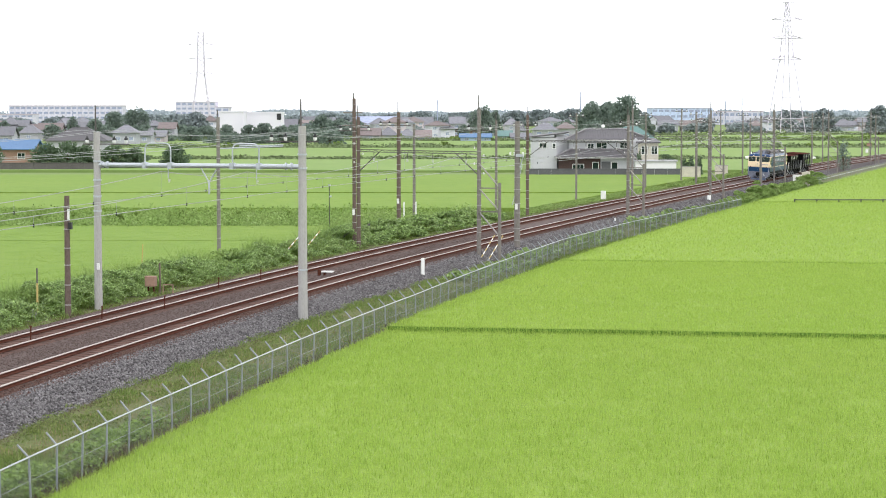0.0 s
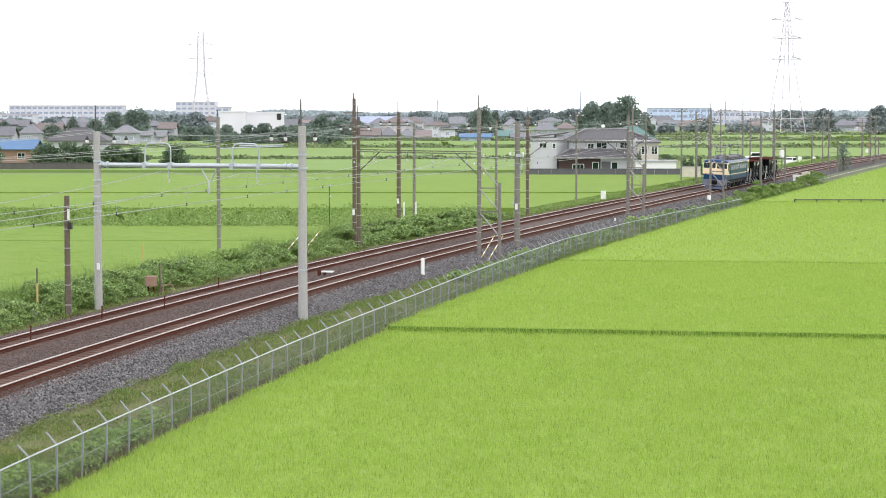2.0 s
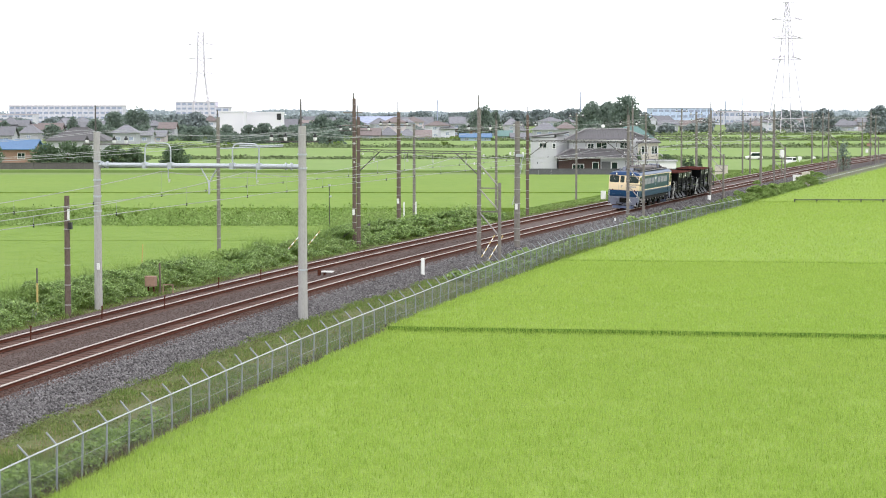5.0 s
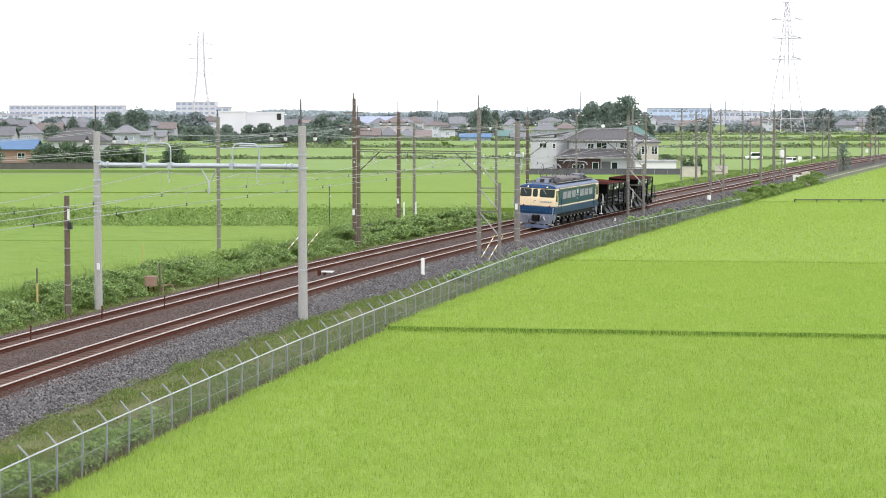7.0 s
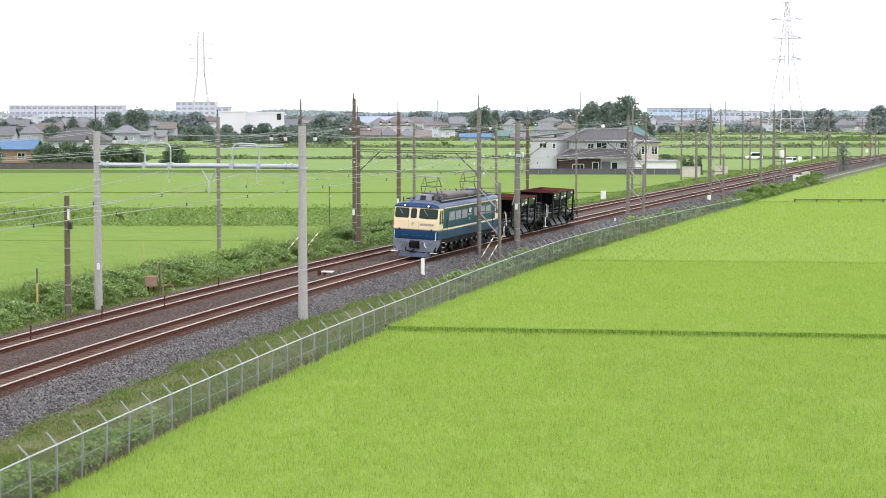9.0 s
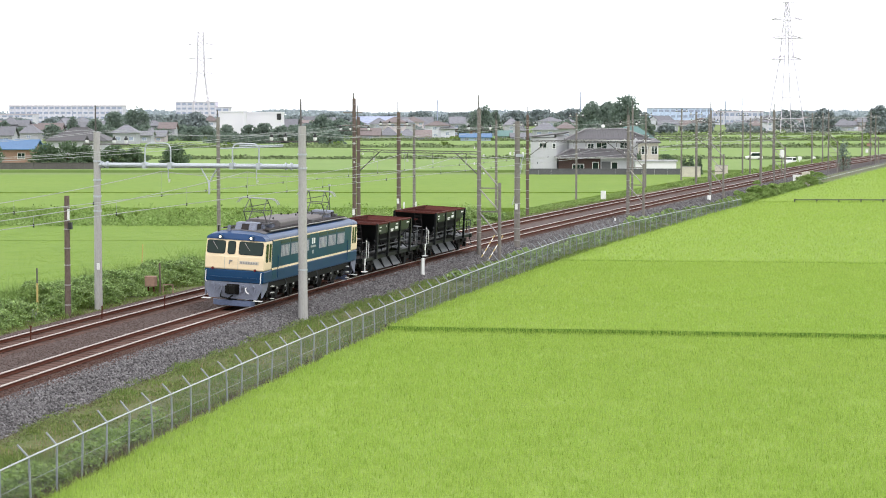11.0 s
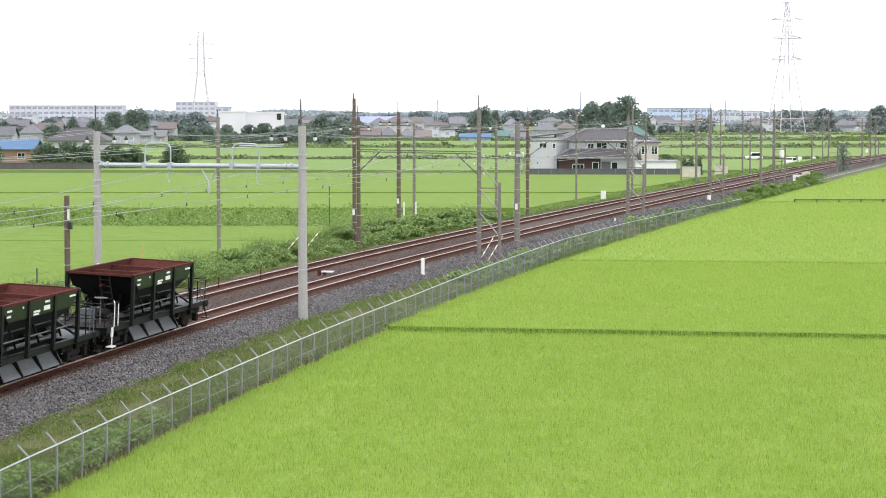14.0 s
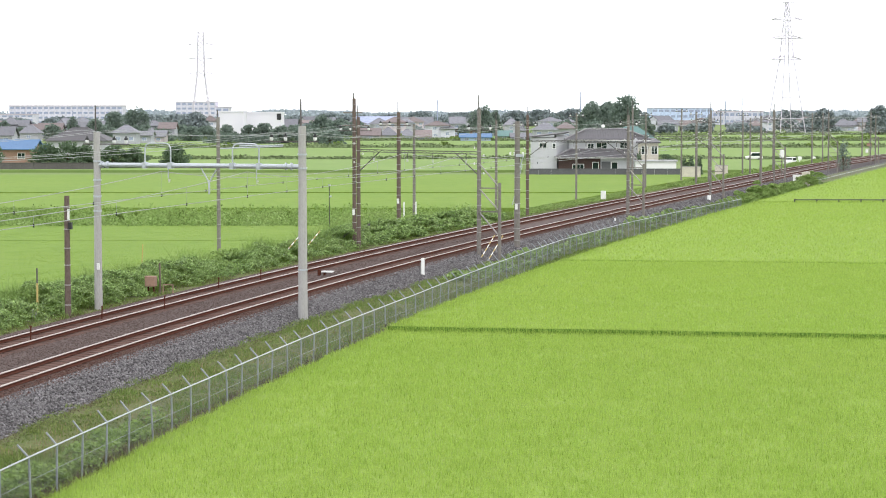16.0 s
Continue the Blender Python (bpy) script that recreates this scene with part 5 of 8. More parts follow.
    # roof fittings of this end
    hood = Mesh().prism([(yy(1.3), 3.5), (yy(1.55), 3.9), (yy(2.2), 3.9), (yy(2.4), 3.5)], "x", -0.5, 0.5)
    part("roof_hood", hood, M["loco_grey"], loco, "pale grey roof equipment hood", bevel=0.06)
    for sg in (-1, 1):
        part("hood_grille", Mesh().box(min(sg * 0.5, sg * 0.512), max(sg * 0.5, sg * 0.512), min(yy(1.62), yy(2.15)), max(yy(1.62), yy(2.15)), 3.58, 3.84), M["roof_board"], loco, "dark hood grille")
    for x0, x1 in ((-0.17, 0.17),):
        q = [(x0, yy(1.295 + 0.05), 3.575), (x1, yy(1.295 + 0.05), 3.575), (x1, yy(1.295 + 0.21), 3.83), (x0, yy(1.295 + 0.21), 3.83)]
        off = [(x, y - 0.03 * -e, z + 0.015) for x, y, z in q]
        part("hood_panel", Mesh().add(q + off, [(0, 1, 2, 3), (4, 7, 6, 5), (0, 4, 5, 1), (1, 5, 6, 2), (2, 6, 7, 3), (3, 7, 4, 0)]), M["roof_board"], loco, "dark louvred hood panel")
    part("whistle", Mesh().tube((-0.55, yy(0.75), 3.4), (-0.55, yy(0.75), 3.78), 0.1, 0.07, 10), M["loco_grey"], loco)
    part("aerial", Mesh().tube((-1.0, yy(0.6), 3.4), (-1.0, yy(0.6), 3.75), 0.03, n=6), M["under"], loco)


cab(-1)
cab(1)
loco.scale = (1.035, 1, 1)
# filter openings along both sides
for sg in (-1, 1):
    for k, y0 in enumerate((2.5, 4.12, 5.75, 8.8, 10.45, 12.1)):
        w = 1.42
        fr = part("filter_panel", Mesh().box(sg * 1.38, sg * 1.403, -H + y0, -H + y0 + w, 2.28, 2.86), M["loco_navy"], loco)
        for q in range(6):
            yq = -H + y0 + 0.07 + q * 0.226
            part("slat", Mesh().box(sg * 1.40, sg * 1.416, yq, yq + 0.155, 2.3, 2.84), M["slat"], fr)
        part("upper_filter", Mesh().box(sg * 1.395, sg * 1.408, -H + y0, -H + y0 + w, 2.92, 3.05), M["filter"], loco, "olive mesh filter")
    part("side_mark", Mesh().box(sg * 1.4, sg * 1.406, -H + 7.62, -H + 7.82, 2.6, 2.88), M["white"], loco, "plain white mark")
    part("side_mark", Mesh().box(sg * 1.4, sg * 1.406, -H + 7.9, -H + 8.15, 2.6, 2.88), M["white"], loco, "plain white mark")
    part("number_plate", Mesh().box(sg * 1.4, sg * 1.408, -H + 7.4, -H + 8.3, 2.42, 2.52), M["slat"], loco)
    part("data_plate", Mesh().box(sg * 1.4, sg * 1.406, -H + 7.7, -H + 7.95, 2.1, 2.28), M["slat"], loco)
    part("walkway", Mesh().box(min(sg * 0.78, sg * 1.12), max(sg * 0.78, sg * 1.12), -H + 1.6, H - 1.6, 3.56, 3.62), M["roof_board"], loco, "dark roof walkway board")
    part("roof_pipe", Mesh().tube((sg * 1.16, -H + 1.5, 3.56), (sg * 1.16, H - 1.5, 3.56), 0.03, n=6), M["band"], loco)
    for k in range(9):
        yq = -H + 2.6 + k * 1.3
        ub = Mesh().box(sg * 1.05, sg * 1.2, yq, yq + 0.5 + 0.3 * (k % 2), 0.62, 1.1)
        part("equipment_box", ub, M["under"], loco, bevel=0.03)
        part("pipe_union", Mesh().box(sg * 1.21, sg * 1.25, yq + 0.1, yq + 0.2, 0.75, 0.83), M["insul"], loco)
        if k % 2:
            part("air_hose", Mesh().path([(sg * 1.24, yq, 1.15), (sg * 1.28, yq + 0.15, 0.9), (sg * 1.26, yq + 0.3, 0.6), (sg * 1.2, yq + 0.2, 0.45)], 0.022), M["chute"], loco)
for y0, y1, wd, z1 in ((4.1, 8.6, 0.84, 3.92), (9.0, 11.4, 0.78, 3.84)):
    part("roof_monitor", Mesh().prism([(-wd, 3.52), (-wd, z1 - 0.12), (-wd + 0.14, z1), (wd - 0.14, z1), (wd, z1 - 0.12), (wd, 3.52)], "y", -H + y0, -H + y1), M["roof_hatch"], loco, "raised grey roof hatch", bevel=0.04)
    for q in range(4):
        part("lifting_eye", Mesh().tube((0.35 if q % 2 else -0.4, -H + y0 + 0.4 + (y1 - y0 - 0.8) * (q // 2), z1), (0.35 if q % 2 else -0.4, -H + y0 + 0.4 + (y1 - y0 - 0.8) * (q // 2), z1 + 0.1), 0.03, n=6), M["under"], loco)


for k, (x, y, s) in enumerate(((0.4, 3.9, 0.16), (-0.45, 2.7, 0.18), (0.45, 5.0, 0.12), (0.95, 8.8, 0.14), (-0.5, 8.8, 0.2), (0.5, 11.7, 0.18), (-0.4, 12.0, 0.15), (0.55, 14.4, 0.14), (0.35, 2.75, 0.14))):
    part("roof_box", Mesh().box(x - s, x + s, -H + y - s * 1.3, -H + y + s * 1.3, 3.52, 3.66 + s * 0.5), M["loco_roof"] if k % 2 else M["loco_grey"], loco, bevel=0.02)


def pantograph(y):
    base = Mesh()
    for sg in (-1, 1):
        base.tube((sg * 0.55, y - 0.75, 3.78), (sg * 0.55, y + 0.75, 3.78), 0.035, n=6)
        base.tube((-0.6, y + sg * 0.62, 3.78), (0.6, y + sg * 0.62, 3.78), 0.035, n=6)
    pb = part("pantograph", base, M["loco_roof"], loco, "raised grey diamond pantograph")
    for sx in (-1, 1):
        for sy in (-1, 1):
            m = Mesh()
            insulator(m, (sx * 0.5, y + sy * 0.6, 3.55), 1, 1.1)
            part("insulator", m, M["loco_grey"], pb)
    part("spring_gear", Mesh().tube((-0.35, y - 0.5, 3.7), (-0.35, y + 0.5, 3.7), 0.07, n=8).tube((0.35, y - 0.5, 3.7), (0.35, y + 0.5, 3.7), 0.07, n=8).box(-0.2, 0.2, y - 0.3, y + 0.3, 3.56, 3.7), M["loco_grey"], pb)
    knee = 4.36
    for sx in (-1, 1):
        for sy in (-1, 1):
            part("lower_arm", Mesh().tube((sx * 0.5, y + sy * 0.1, 3.8), (sx * 0.48, y + sy * 0.66, knee), 0.024, n=6), M["loco_roof"], pb)
            part("upper_arm", Mesh().tube((sx * 0.48, y + sy * 0.66, knee), (sx * 0.42, y + sy * 0.06, 4.92), 0.02, n=6), M["loco_roof"], pb)
    for sy in (-1, 1):
        part("knee_tube", Mesh().tube((-0.5, y + sy * 0.66, knee), (0.5, y + sy * 0.66, knee), 0.022, n=6), M["loco_roof"], pb)
        part("stay", Mesh().tube((-0.47, y + sy * 0.52, 4.52), (0.44, y + sy * 0.3, 4.75), 0.014, n=5), M["loco_roof"], pb)
    head = Mesh()
    for sy in (-0.14, 0.14):
        head.path([(-1.0, y + sy, 4.72), (-0.88, y + sy, 4.9), (-0.7, y + sy, 4.98), (0.7, y + sy, 4.98), (0.88, y + sy, 4.9), (1.0, y + sy, 4.72)], 0.024, 6)
    head.tube((-0.42, y - 0.14, 4.95), (-0.42, y + 0.14, 4.95), 0.02, n=5).tube((0.42, y - 0.14, 4.95), (0.42, y + 0.14, 4.95), 0.02, n=5)
    part("contact_head", head, M["slat"], pb)


pantograph(-H + 3.2)
pantograph(H - 3.2)
for yb in (-5.1, 0.0, 5.1):
    bogie(loco, yb, 2.6, 0.56, True)


WAGON = 12.25


def hopper_wagon(label):
    t = thing("hopper_wagon", 0, 0, 0, label=label, category="hopper wagon", group="ballast hopper wagons")
    e = WAGON / 2
    part("sill", Mesh().box(-1.28, -1.12, -e, e, 0.92, 1.12).box(1.12, 1.28, -e, e, 0.92, 1.12).box(-1.28, 1.28, -e, -e + 0.14, 0.85, 1.12).box(-1.28, 1.28, e - 0.14, e, 0.85, 1.12).box(-0.25, 0.25, -e, e, 0.7, 1.0), M["hopper"], t, "black frame sill")
    zt, zm, zb = 2.9, 2.3, 1.2
    Y0, Y1 = 3.55, 1.75
    X0, X1 = 1.32, 0.42
    # outer shell and red lining, two skins
    def skin(k, zt_):
        m = Mesh()
        top = [(-X0 + k, -Y0 + k, zt_), (X0 - k, -Y0 + k, zt_), (X0 - k, Y0 - k, zt_), (-X0 + k, Y0 - k, zt_)]
        fy = Y0 - (Y0 - Y1) * (zt - zm) / (zt - zb)
        mid = [(-X0 + k, -fy + k, zm), (X0 - k, -fy + k, zm), (X0 - k, fy - k, zm), (-X0 + k, fy - k, zm)]
        low = [(-X1, -Y1 + k, zb + k), (X1, -Y1 + k, zb + k), (X1, Y1 - k, zb + k), (-X1, Y1 - k, zb + k)]
        fs = []
        for a in (0, 4):
            for i in range(4):
                j = (i + 1) % 4
                fs.append((a + i, a + j, a + 4 + j, a + 4 + i))
        return m.add(top + mid + low, fs + [(8, 9, 10, 11)])
    part("hopper_shell", skin(0.0, zt), M["hopper"], t, "black sloping hopper plates")
    part("lining", skin(0.03, zt + 0.004), M["oxide"], t, "red oxide inner lining")
    rim = Mesh()
    for sg in (-1, 1):
        rim.box(sg * X0 - 0.05, sg * X0 + 0.05, -Y0 - 0.05, Y0 + 0.05, zt - 0.06, zt + 0.03)
        rim.box(-X0, X0, sg * Y0 - 0.05, sg * Y0 + 0.05, zt - 0.06, zt + 0.03)
    part("rim", rim, M["oxide"], t, "rusty red top rim")
    for y in (-1.15, 1.15):
        part("cross_beam", Mesh().box(-X0, X0, y - 0.07, y + 0.07, zt - 0.22, zt - 0.08), M["oxide"], t)
    part("cross_beam", Mesh().box(-0.05, 0.05, -Y0, Y0, zt - 0.5, zt - 0.42), M["oxide"], t)
    for sg in (-1, 1):
        part("side_board", Mesh().prism([(-Y0, zt - 0.05), (Y0, zt - 0.05), (Y0 - 0.55, zm + 0.02), (-Y0 + 0.55, zm + 0.02)], "x", sg * X0, sg * (X0 + 0.02)), M["hopper_green"], t, "dark green side board")
        for y in (-Y0, -1.2, 1.2, Y0):
            part("stake", Mesh().box(sg * 1.34 - 0.06, sg * 1.34 + 0.06, y - 0.09, y + 0.09, 0.95, zt), M["hopper"], t)
        for y0, w, z in ((-3.1, 0.42, 2.68), (-3.1, 0.35, 2.5), (-1.75, 0.12, 2.7), (-0.75, 0.62, 2.46), (-0.75, 0.5, 2.37), (0.3, 0.45, 2.72), (2.65, 0.6, 2.7)):
            part("lettering_bar", Mesh().box(sg * 1.342, sg * 1.346, y0, y0 + w, z - 0.035, z + 0.035), M["white"], t)
        part("number_bar", Mesh().box(sg * 1.342, sg * 1.346, 0.2, 0.78, 2.43, 2.59), M["white"], t)
        part("handrail", Mesh().tube((sg * 1.2, -Y0, 1.62), (sg * 1.2, Y0, 1.62), 0.028, n=6), M["chute"], t)
        # pale chute grey paints glints on the dark operating shafts
        part("operating_shaft", Mesh().tube((sg * 0.95, -2.6, 1.9), (sg * 0.95, 2.6, 1.9), 0.05, n=8).tube((sg * 1.05, -2.2, 1.35), (sg * 1.05, 2.2, 1.35), 0.05, n=8), M["chute"], t, "operating shaft in pale grey that paints its glints")
        for y in (-2.2, -0.1, 2.0):
            part("lever", Mesh().path([(sg * 1.0, y, 2.1), (sg * 1.15, y + 0.15, 1.7), (sg * 1.1, y + 0.55, 1.3)], 0.04), M["under"], t)
            part("gate_cylinder", Mesh().tube((sg * 0.8, y - 0.3, 1.5), (sg * 0.8, y + 0.4, 1.5), 0.14, n=10), M["under"], t)
        for k in range(3):
            ya = -2.65 + 1.8 * k
            ch = Mesh().add([(sg * 0.55, ya, 0.95), (sg * 0.55, ya + 1.6, 0.95), (sg * 1.12, ya + 1.6, 0.28), (sg * 1.12, ya, 0.28),
                             (sg * 0.50, ya, 0.92), (sg * 0.50, ya + 1.6, 0.92), (sg * 1.07, ya + 1.6, 0.25), (sg * 1.07, ya, 0.25)],
                            [(0, 1, 2, 3), (4, 7, 6, 5), (0, 4, 5, 1), (1, 5, 6, 2), (2, 6, 7, 3), (3, 7, 4, 0)])
            part("chute", ch, M["chute"], t, "dusty grey discharge chute")
            part("chute_divider", Mesh().prism([(sg * 0.5, 0.95), (sg * 0.8, 0.95), (sg * 1.17, 0.3), (sg * 1.1, 0.24)], "y", ya + 1.62, ya + 1.70), M["hopper"], t, "black chute divider")
    part("chute_divider", Mesh().prism([(0.5, 0.95), (0.8, 0.95), (1.17, 0.3), (1.1, 0.24)], "y", -2.75, -2.67), M["hopper"], t)
    for e_ in (-1, 1):
        y0, y1 = sorted((e_ * 3.4, e_ * (e - 0.14)))
        # rear deck coloured paler so that it looks lit, front deck dark
        part("end_platform", Mesh().box(-1.12, 1.12, y0, y1, 1.06, 1.1), M["chute"] if e_ > 0 else M["roof_board"], t, "steel end deck")
        rl = Mesh()
        for x in (-1.15, -0.4, 0.4, 1.15):
            rl.tube((x, e_ * (e - 0.1), 1.1), (x, e_ * (e - 0.1), 2.0), 0.022, n=6)
        rl.tube((-1.15, e_ * (e - 0.1), 2.0), (1.15, e_ * (e - 0.1), 2.0), 0.022, n=6).tube((-1.15, e_ * (e - 0.1), 1.55), (1.15, e_ * (e - 0.1), 1.55), 0.02, n=6)
        for sg in (-1, 1):
            rl.path([(sg * 1.2, e_ * (e - 0.1), 2.0), (sg * 1.2, e_ * (e - 1.3), 2.0), (sg * 1.2, e_ * (e - 1.3), 1.1)], 0.022)
            rl.tube((sg * 1.2, e_ * (e - 0.1), 1.55), (sg * 1.2, e_ * 3.5, 1.55), 0.02, n=6)
        part("end_railing", rl, M["hopper"], t, "black tubular railing")
        part("grip", Mesh().path([(1.3, e_ * (e - 0.75), 1.1), (1.3, e_ * (e - 0.75), 1.98), (1.22, e_ * (e - 0.85), 2.08)], 0.02), M["insul"] if e_ < 0 else M["chute"], t, "white hand grip")
        part("grip", Mesh().tube((1.3, e_ * (e - 1.15), 1.1), (1.3, e_ * (e - 1.15), 1.95), 0.02, n=6), M["insul"] if e_ < 0 else M["chute"], t, "white hand grip")
        part("foot_step", Mesh().path([(1.3, e_ * (e - 0.55), 1.1), (1.3, e_ * (e - 0.55), 0.75), (1.36, e_ * (e - 0.4), 0.42)], 0.025).box(1.2, 1.45, *sorted((e_ * (e - 0.65), e_ * (e - 0.2))), 0.38, 0.42).box(1.26, 1.3, *sorted((e_ * (e - 0.7), e_ * (e - 0.5))), 0.75, 1.1), M["white"] if e_ < 0 else M["hopper"], t, "shunter's step")
        part("brace", Mesh().tube((0.9, e_ * 4.6, 1.1), (0.5, e_ * 2.6, 2.0), 0.05, n=6).tube((-0.9, e_ * 4.6, 1.1), (-0.5, e_ * 2.6, 2.0), 0.05, n=6), M["hopper"], t)
        part("air_tank", Mesh().tube((-0.5, e_ * 3.9, 1.4), (0.5, e_ * 3.9, 1.4), 0.2, n=12), M["hopper"], t)
        part("valve_box", Mesh().box(-0.3, 0.2, *sorted((e_ * 4.5, e_ * 4.9)), 1.1, 1.65), M["chute"], t, bevel=0.03)
        part("coupler", Mesh().box(-0.15, 0.15, *sorted((e_ * (e - 0.1), e_ * (e + 0.3))), 0.75, 1.0), M["under"], t, bevel=0.04)
        bogie(t, e_ * 4.35, 1.75, 0.43, False)
    # ladder up the sloping end
    ld = Mesh()
    fy = lambda z: -(Y0 - (Y0 - Y1) * (zt - z) / (zt - zb)) - 0.1
    for x in (-0.05, 0.35):
        ld.tube((x, fy(2.8), 2.8), (x - 0.0, fy(1.2) - 0.9, 1.2), 0.03, n=6)
    for k in range(6):
        z = 1.4 + 0.25 * k
        u = (2.8 - z) / 1.6
        yl = fy(2.8) + (fy(1.2) - 0.9 - fy(2.8)) * u
        ld.tube((-0.05, yl, z), (0.35, yl, z), 0.02, n=5)
    part("ladder", ld, M["roof_board"], t, "dark steel ladder")
    part("brake_wheel", Mesh().tube((0.55, -4.9, 2.1), (0.55, -4.9, 2.13), 0.26, n=18).tube((0.55, -4.9, 1.1), (0.55, -4.9, 2.1), 0.03, n=6), M["chute"], t, "grey hand-brake wheel")
    return t


wagon_1 = hopper_wagon("black empty ballast hopper wagon with red lining behind the locomotive")
wagon_2 = hopper_wagon("black empty ballast hopper wagon with red lining, last in train")

# ---- houses, trees, pylons and the far town ----
def walls_and_roof(t, w, d, hw, hr, wall, roof, style="hip", eave=0.6):
    """One block of a house: its walls and a tiled roof, front towards -y, centred on x, base at z = 0."""
    wl_ = part("wall", Mesh().box(-w / 2, w / 2, 0, d, 0, hw), wall, t)
    e = eave
    if style == "flat":
        r = part("roof", Mesh().box(-w / 2 - 0.15, w / 2 + 0.15, -0.15, d + 0.15, hw, hw + hr), roof, t)
    elif style == "gable":
        m = Mesh().prism([(-e, hw - 0.12), (d / 2, hw + hr), (d + e, hw - 0.12), (d + e, hw + 0.06), (d / 2, hw + hr + 0.2), (-e, hw + 0.06)], "x", -w / 2 - e, w / 2 + e)
        g_ = Mesh().prism([(0, hw), (d, hw), (d / 2, hw + hr)], "x", -w / 2, w / 2)
        part("gable", g_, wall, t)
        r = part("roof", m, roof, t)
    elif style == "shed":
        m = Mesh().prism([(-w / 2 - e, hw - 0.1), (w / 2 + e, hw + hr), (w / 2 + e, hw + hr + 0.2), (-w / 2 - e, hw + 0.1)], "y", -e, d + e)
        r = part("roof", m, roof, t)
    else:
        k = min(w, d) / 2
        b = [(-w / 2 - e, -e, hw), (w / 2 + e, -e, hw), (w / 2 + e, d + e, hw), (-w / 2 - e, d + e, hw)]
        b2 = [(x, y, hw + 0.15) for x, y, _ in b]
        rx = max(w / 2 - k * 0.8, w * 0.08)
        top = [(-rx, d / 2, hw + hr), (rx, d / 2, hw + hr)]
        m = Mesh().add(b + b2 + top, [(3, 2, 1, 0), (0, 1, 5, 4), (1, 2, 6, 5), (2, 3, 7, 6), (3, 0, 4, 7), (4, 5, 9, 8), (6, 7, 8, 9), (5, 6, 9), (7, 4, 8)])
        r = part("roof", m, roof, t)
        part("ridge", Mesh().tube((-rx, d / 2, hw + hr), (rx, d / 2, hw + hr), 0.16, n=6), roof, r)
    return wl_


def window(parent, x0, x1, z0, z1, y=0.0, bars=1, glass="glass"):
    fr = Mesh()
    for a, b, c, e in ((x0 - 0.08, x0, z0 - 0.08, z1 + 0.08), (x1, x1 + 0.08, z0 - 0.08, z1 + 0.08), (x0, x1, z1, z1 + 0.08), (x0, x1, z0 - 0.08, z0)):
        fr.box(a, b, y - 0.08, y + 0.02, c, e)
    for k in range(bars):
        xm = x0 + (x1 - x0) * (k + 1) / (bars + 1)
        fr.box(xm - 0.03, xm + 0.03, y - 0.06, y + 0.02, z0, z1)
    w = part("window", fr, M["white"], parent)
    part("pane", Mesh().box(x0, x1, y - 0.03, y + 0.01, z0, z1), M[glass], w, "dark glass" if glass == "glass" else "")


last_house = [None]


def house(x, y, w, d, hw, hr, wall, roof, style, label, rz=0.0, rows=1):
    t = thing("house", x, y, GROUND, rz, label, "house", "town houses")
    # far walls switch to the haze-tinted plaster
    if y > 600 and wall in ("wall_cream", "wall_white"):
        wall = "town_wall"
    wl_ = walls_and_roof(t, w, d, hw, hr, M[wall], M[roof], style)
    last_house[0] = wl_
    n = max(1, int(w / 3.2))
    for r in range(rows):
        for k in range(n):
            xc = -w / 2 + w * (k + 0.5) / n + random.uniform(-0.3, 0.3)
            z = hw * (r + 0.42) / rows
            # far panes take the hazed grey-blue colour instead of dark glass
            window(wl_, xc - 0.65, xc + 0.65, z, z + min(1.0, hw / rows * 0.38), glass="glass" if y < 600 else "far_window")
    return t


def works(x, y, w, d, h, wall, label, floors, bay=4.0, name="factory_building"):
    """A long far building with a band of windows on each floor."""
    t = thing(name, x, y, GROUND, 0, label, "building", "far large buildings")
    wl_ = part("wall", Mesh().box(-w / 2, w / 2, 0, d, 0, h), M[wall], t)
    part("parapet", Mesh().box(-w / 2 - 0.3, w / 2 + 0.3, -0.3, d + 0.3, h, h + 0.5), M["far_pink"], t)
    for f in range(floors):
        z0 = h * (f + 0.35) / floors
        n = max(2, int(w / bay))
        for k in range(n):
            x0 = -w / 2 + w * (k + 0.14) / n
            part("window", Mesh().box(x0, x0 + w / n * 0.72, -0.12, 0.1, z0, z0 + h / floors * 0.42), M["far_window"], wl_)
    return t


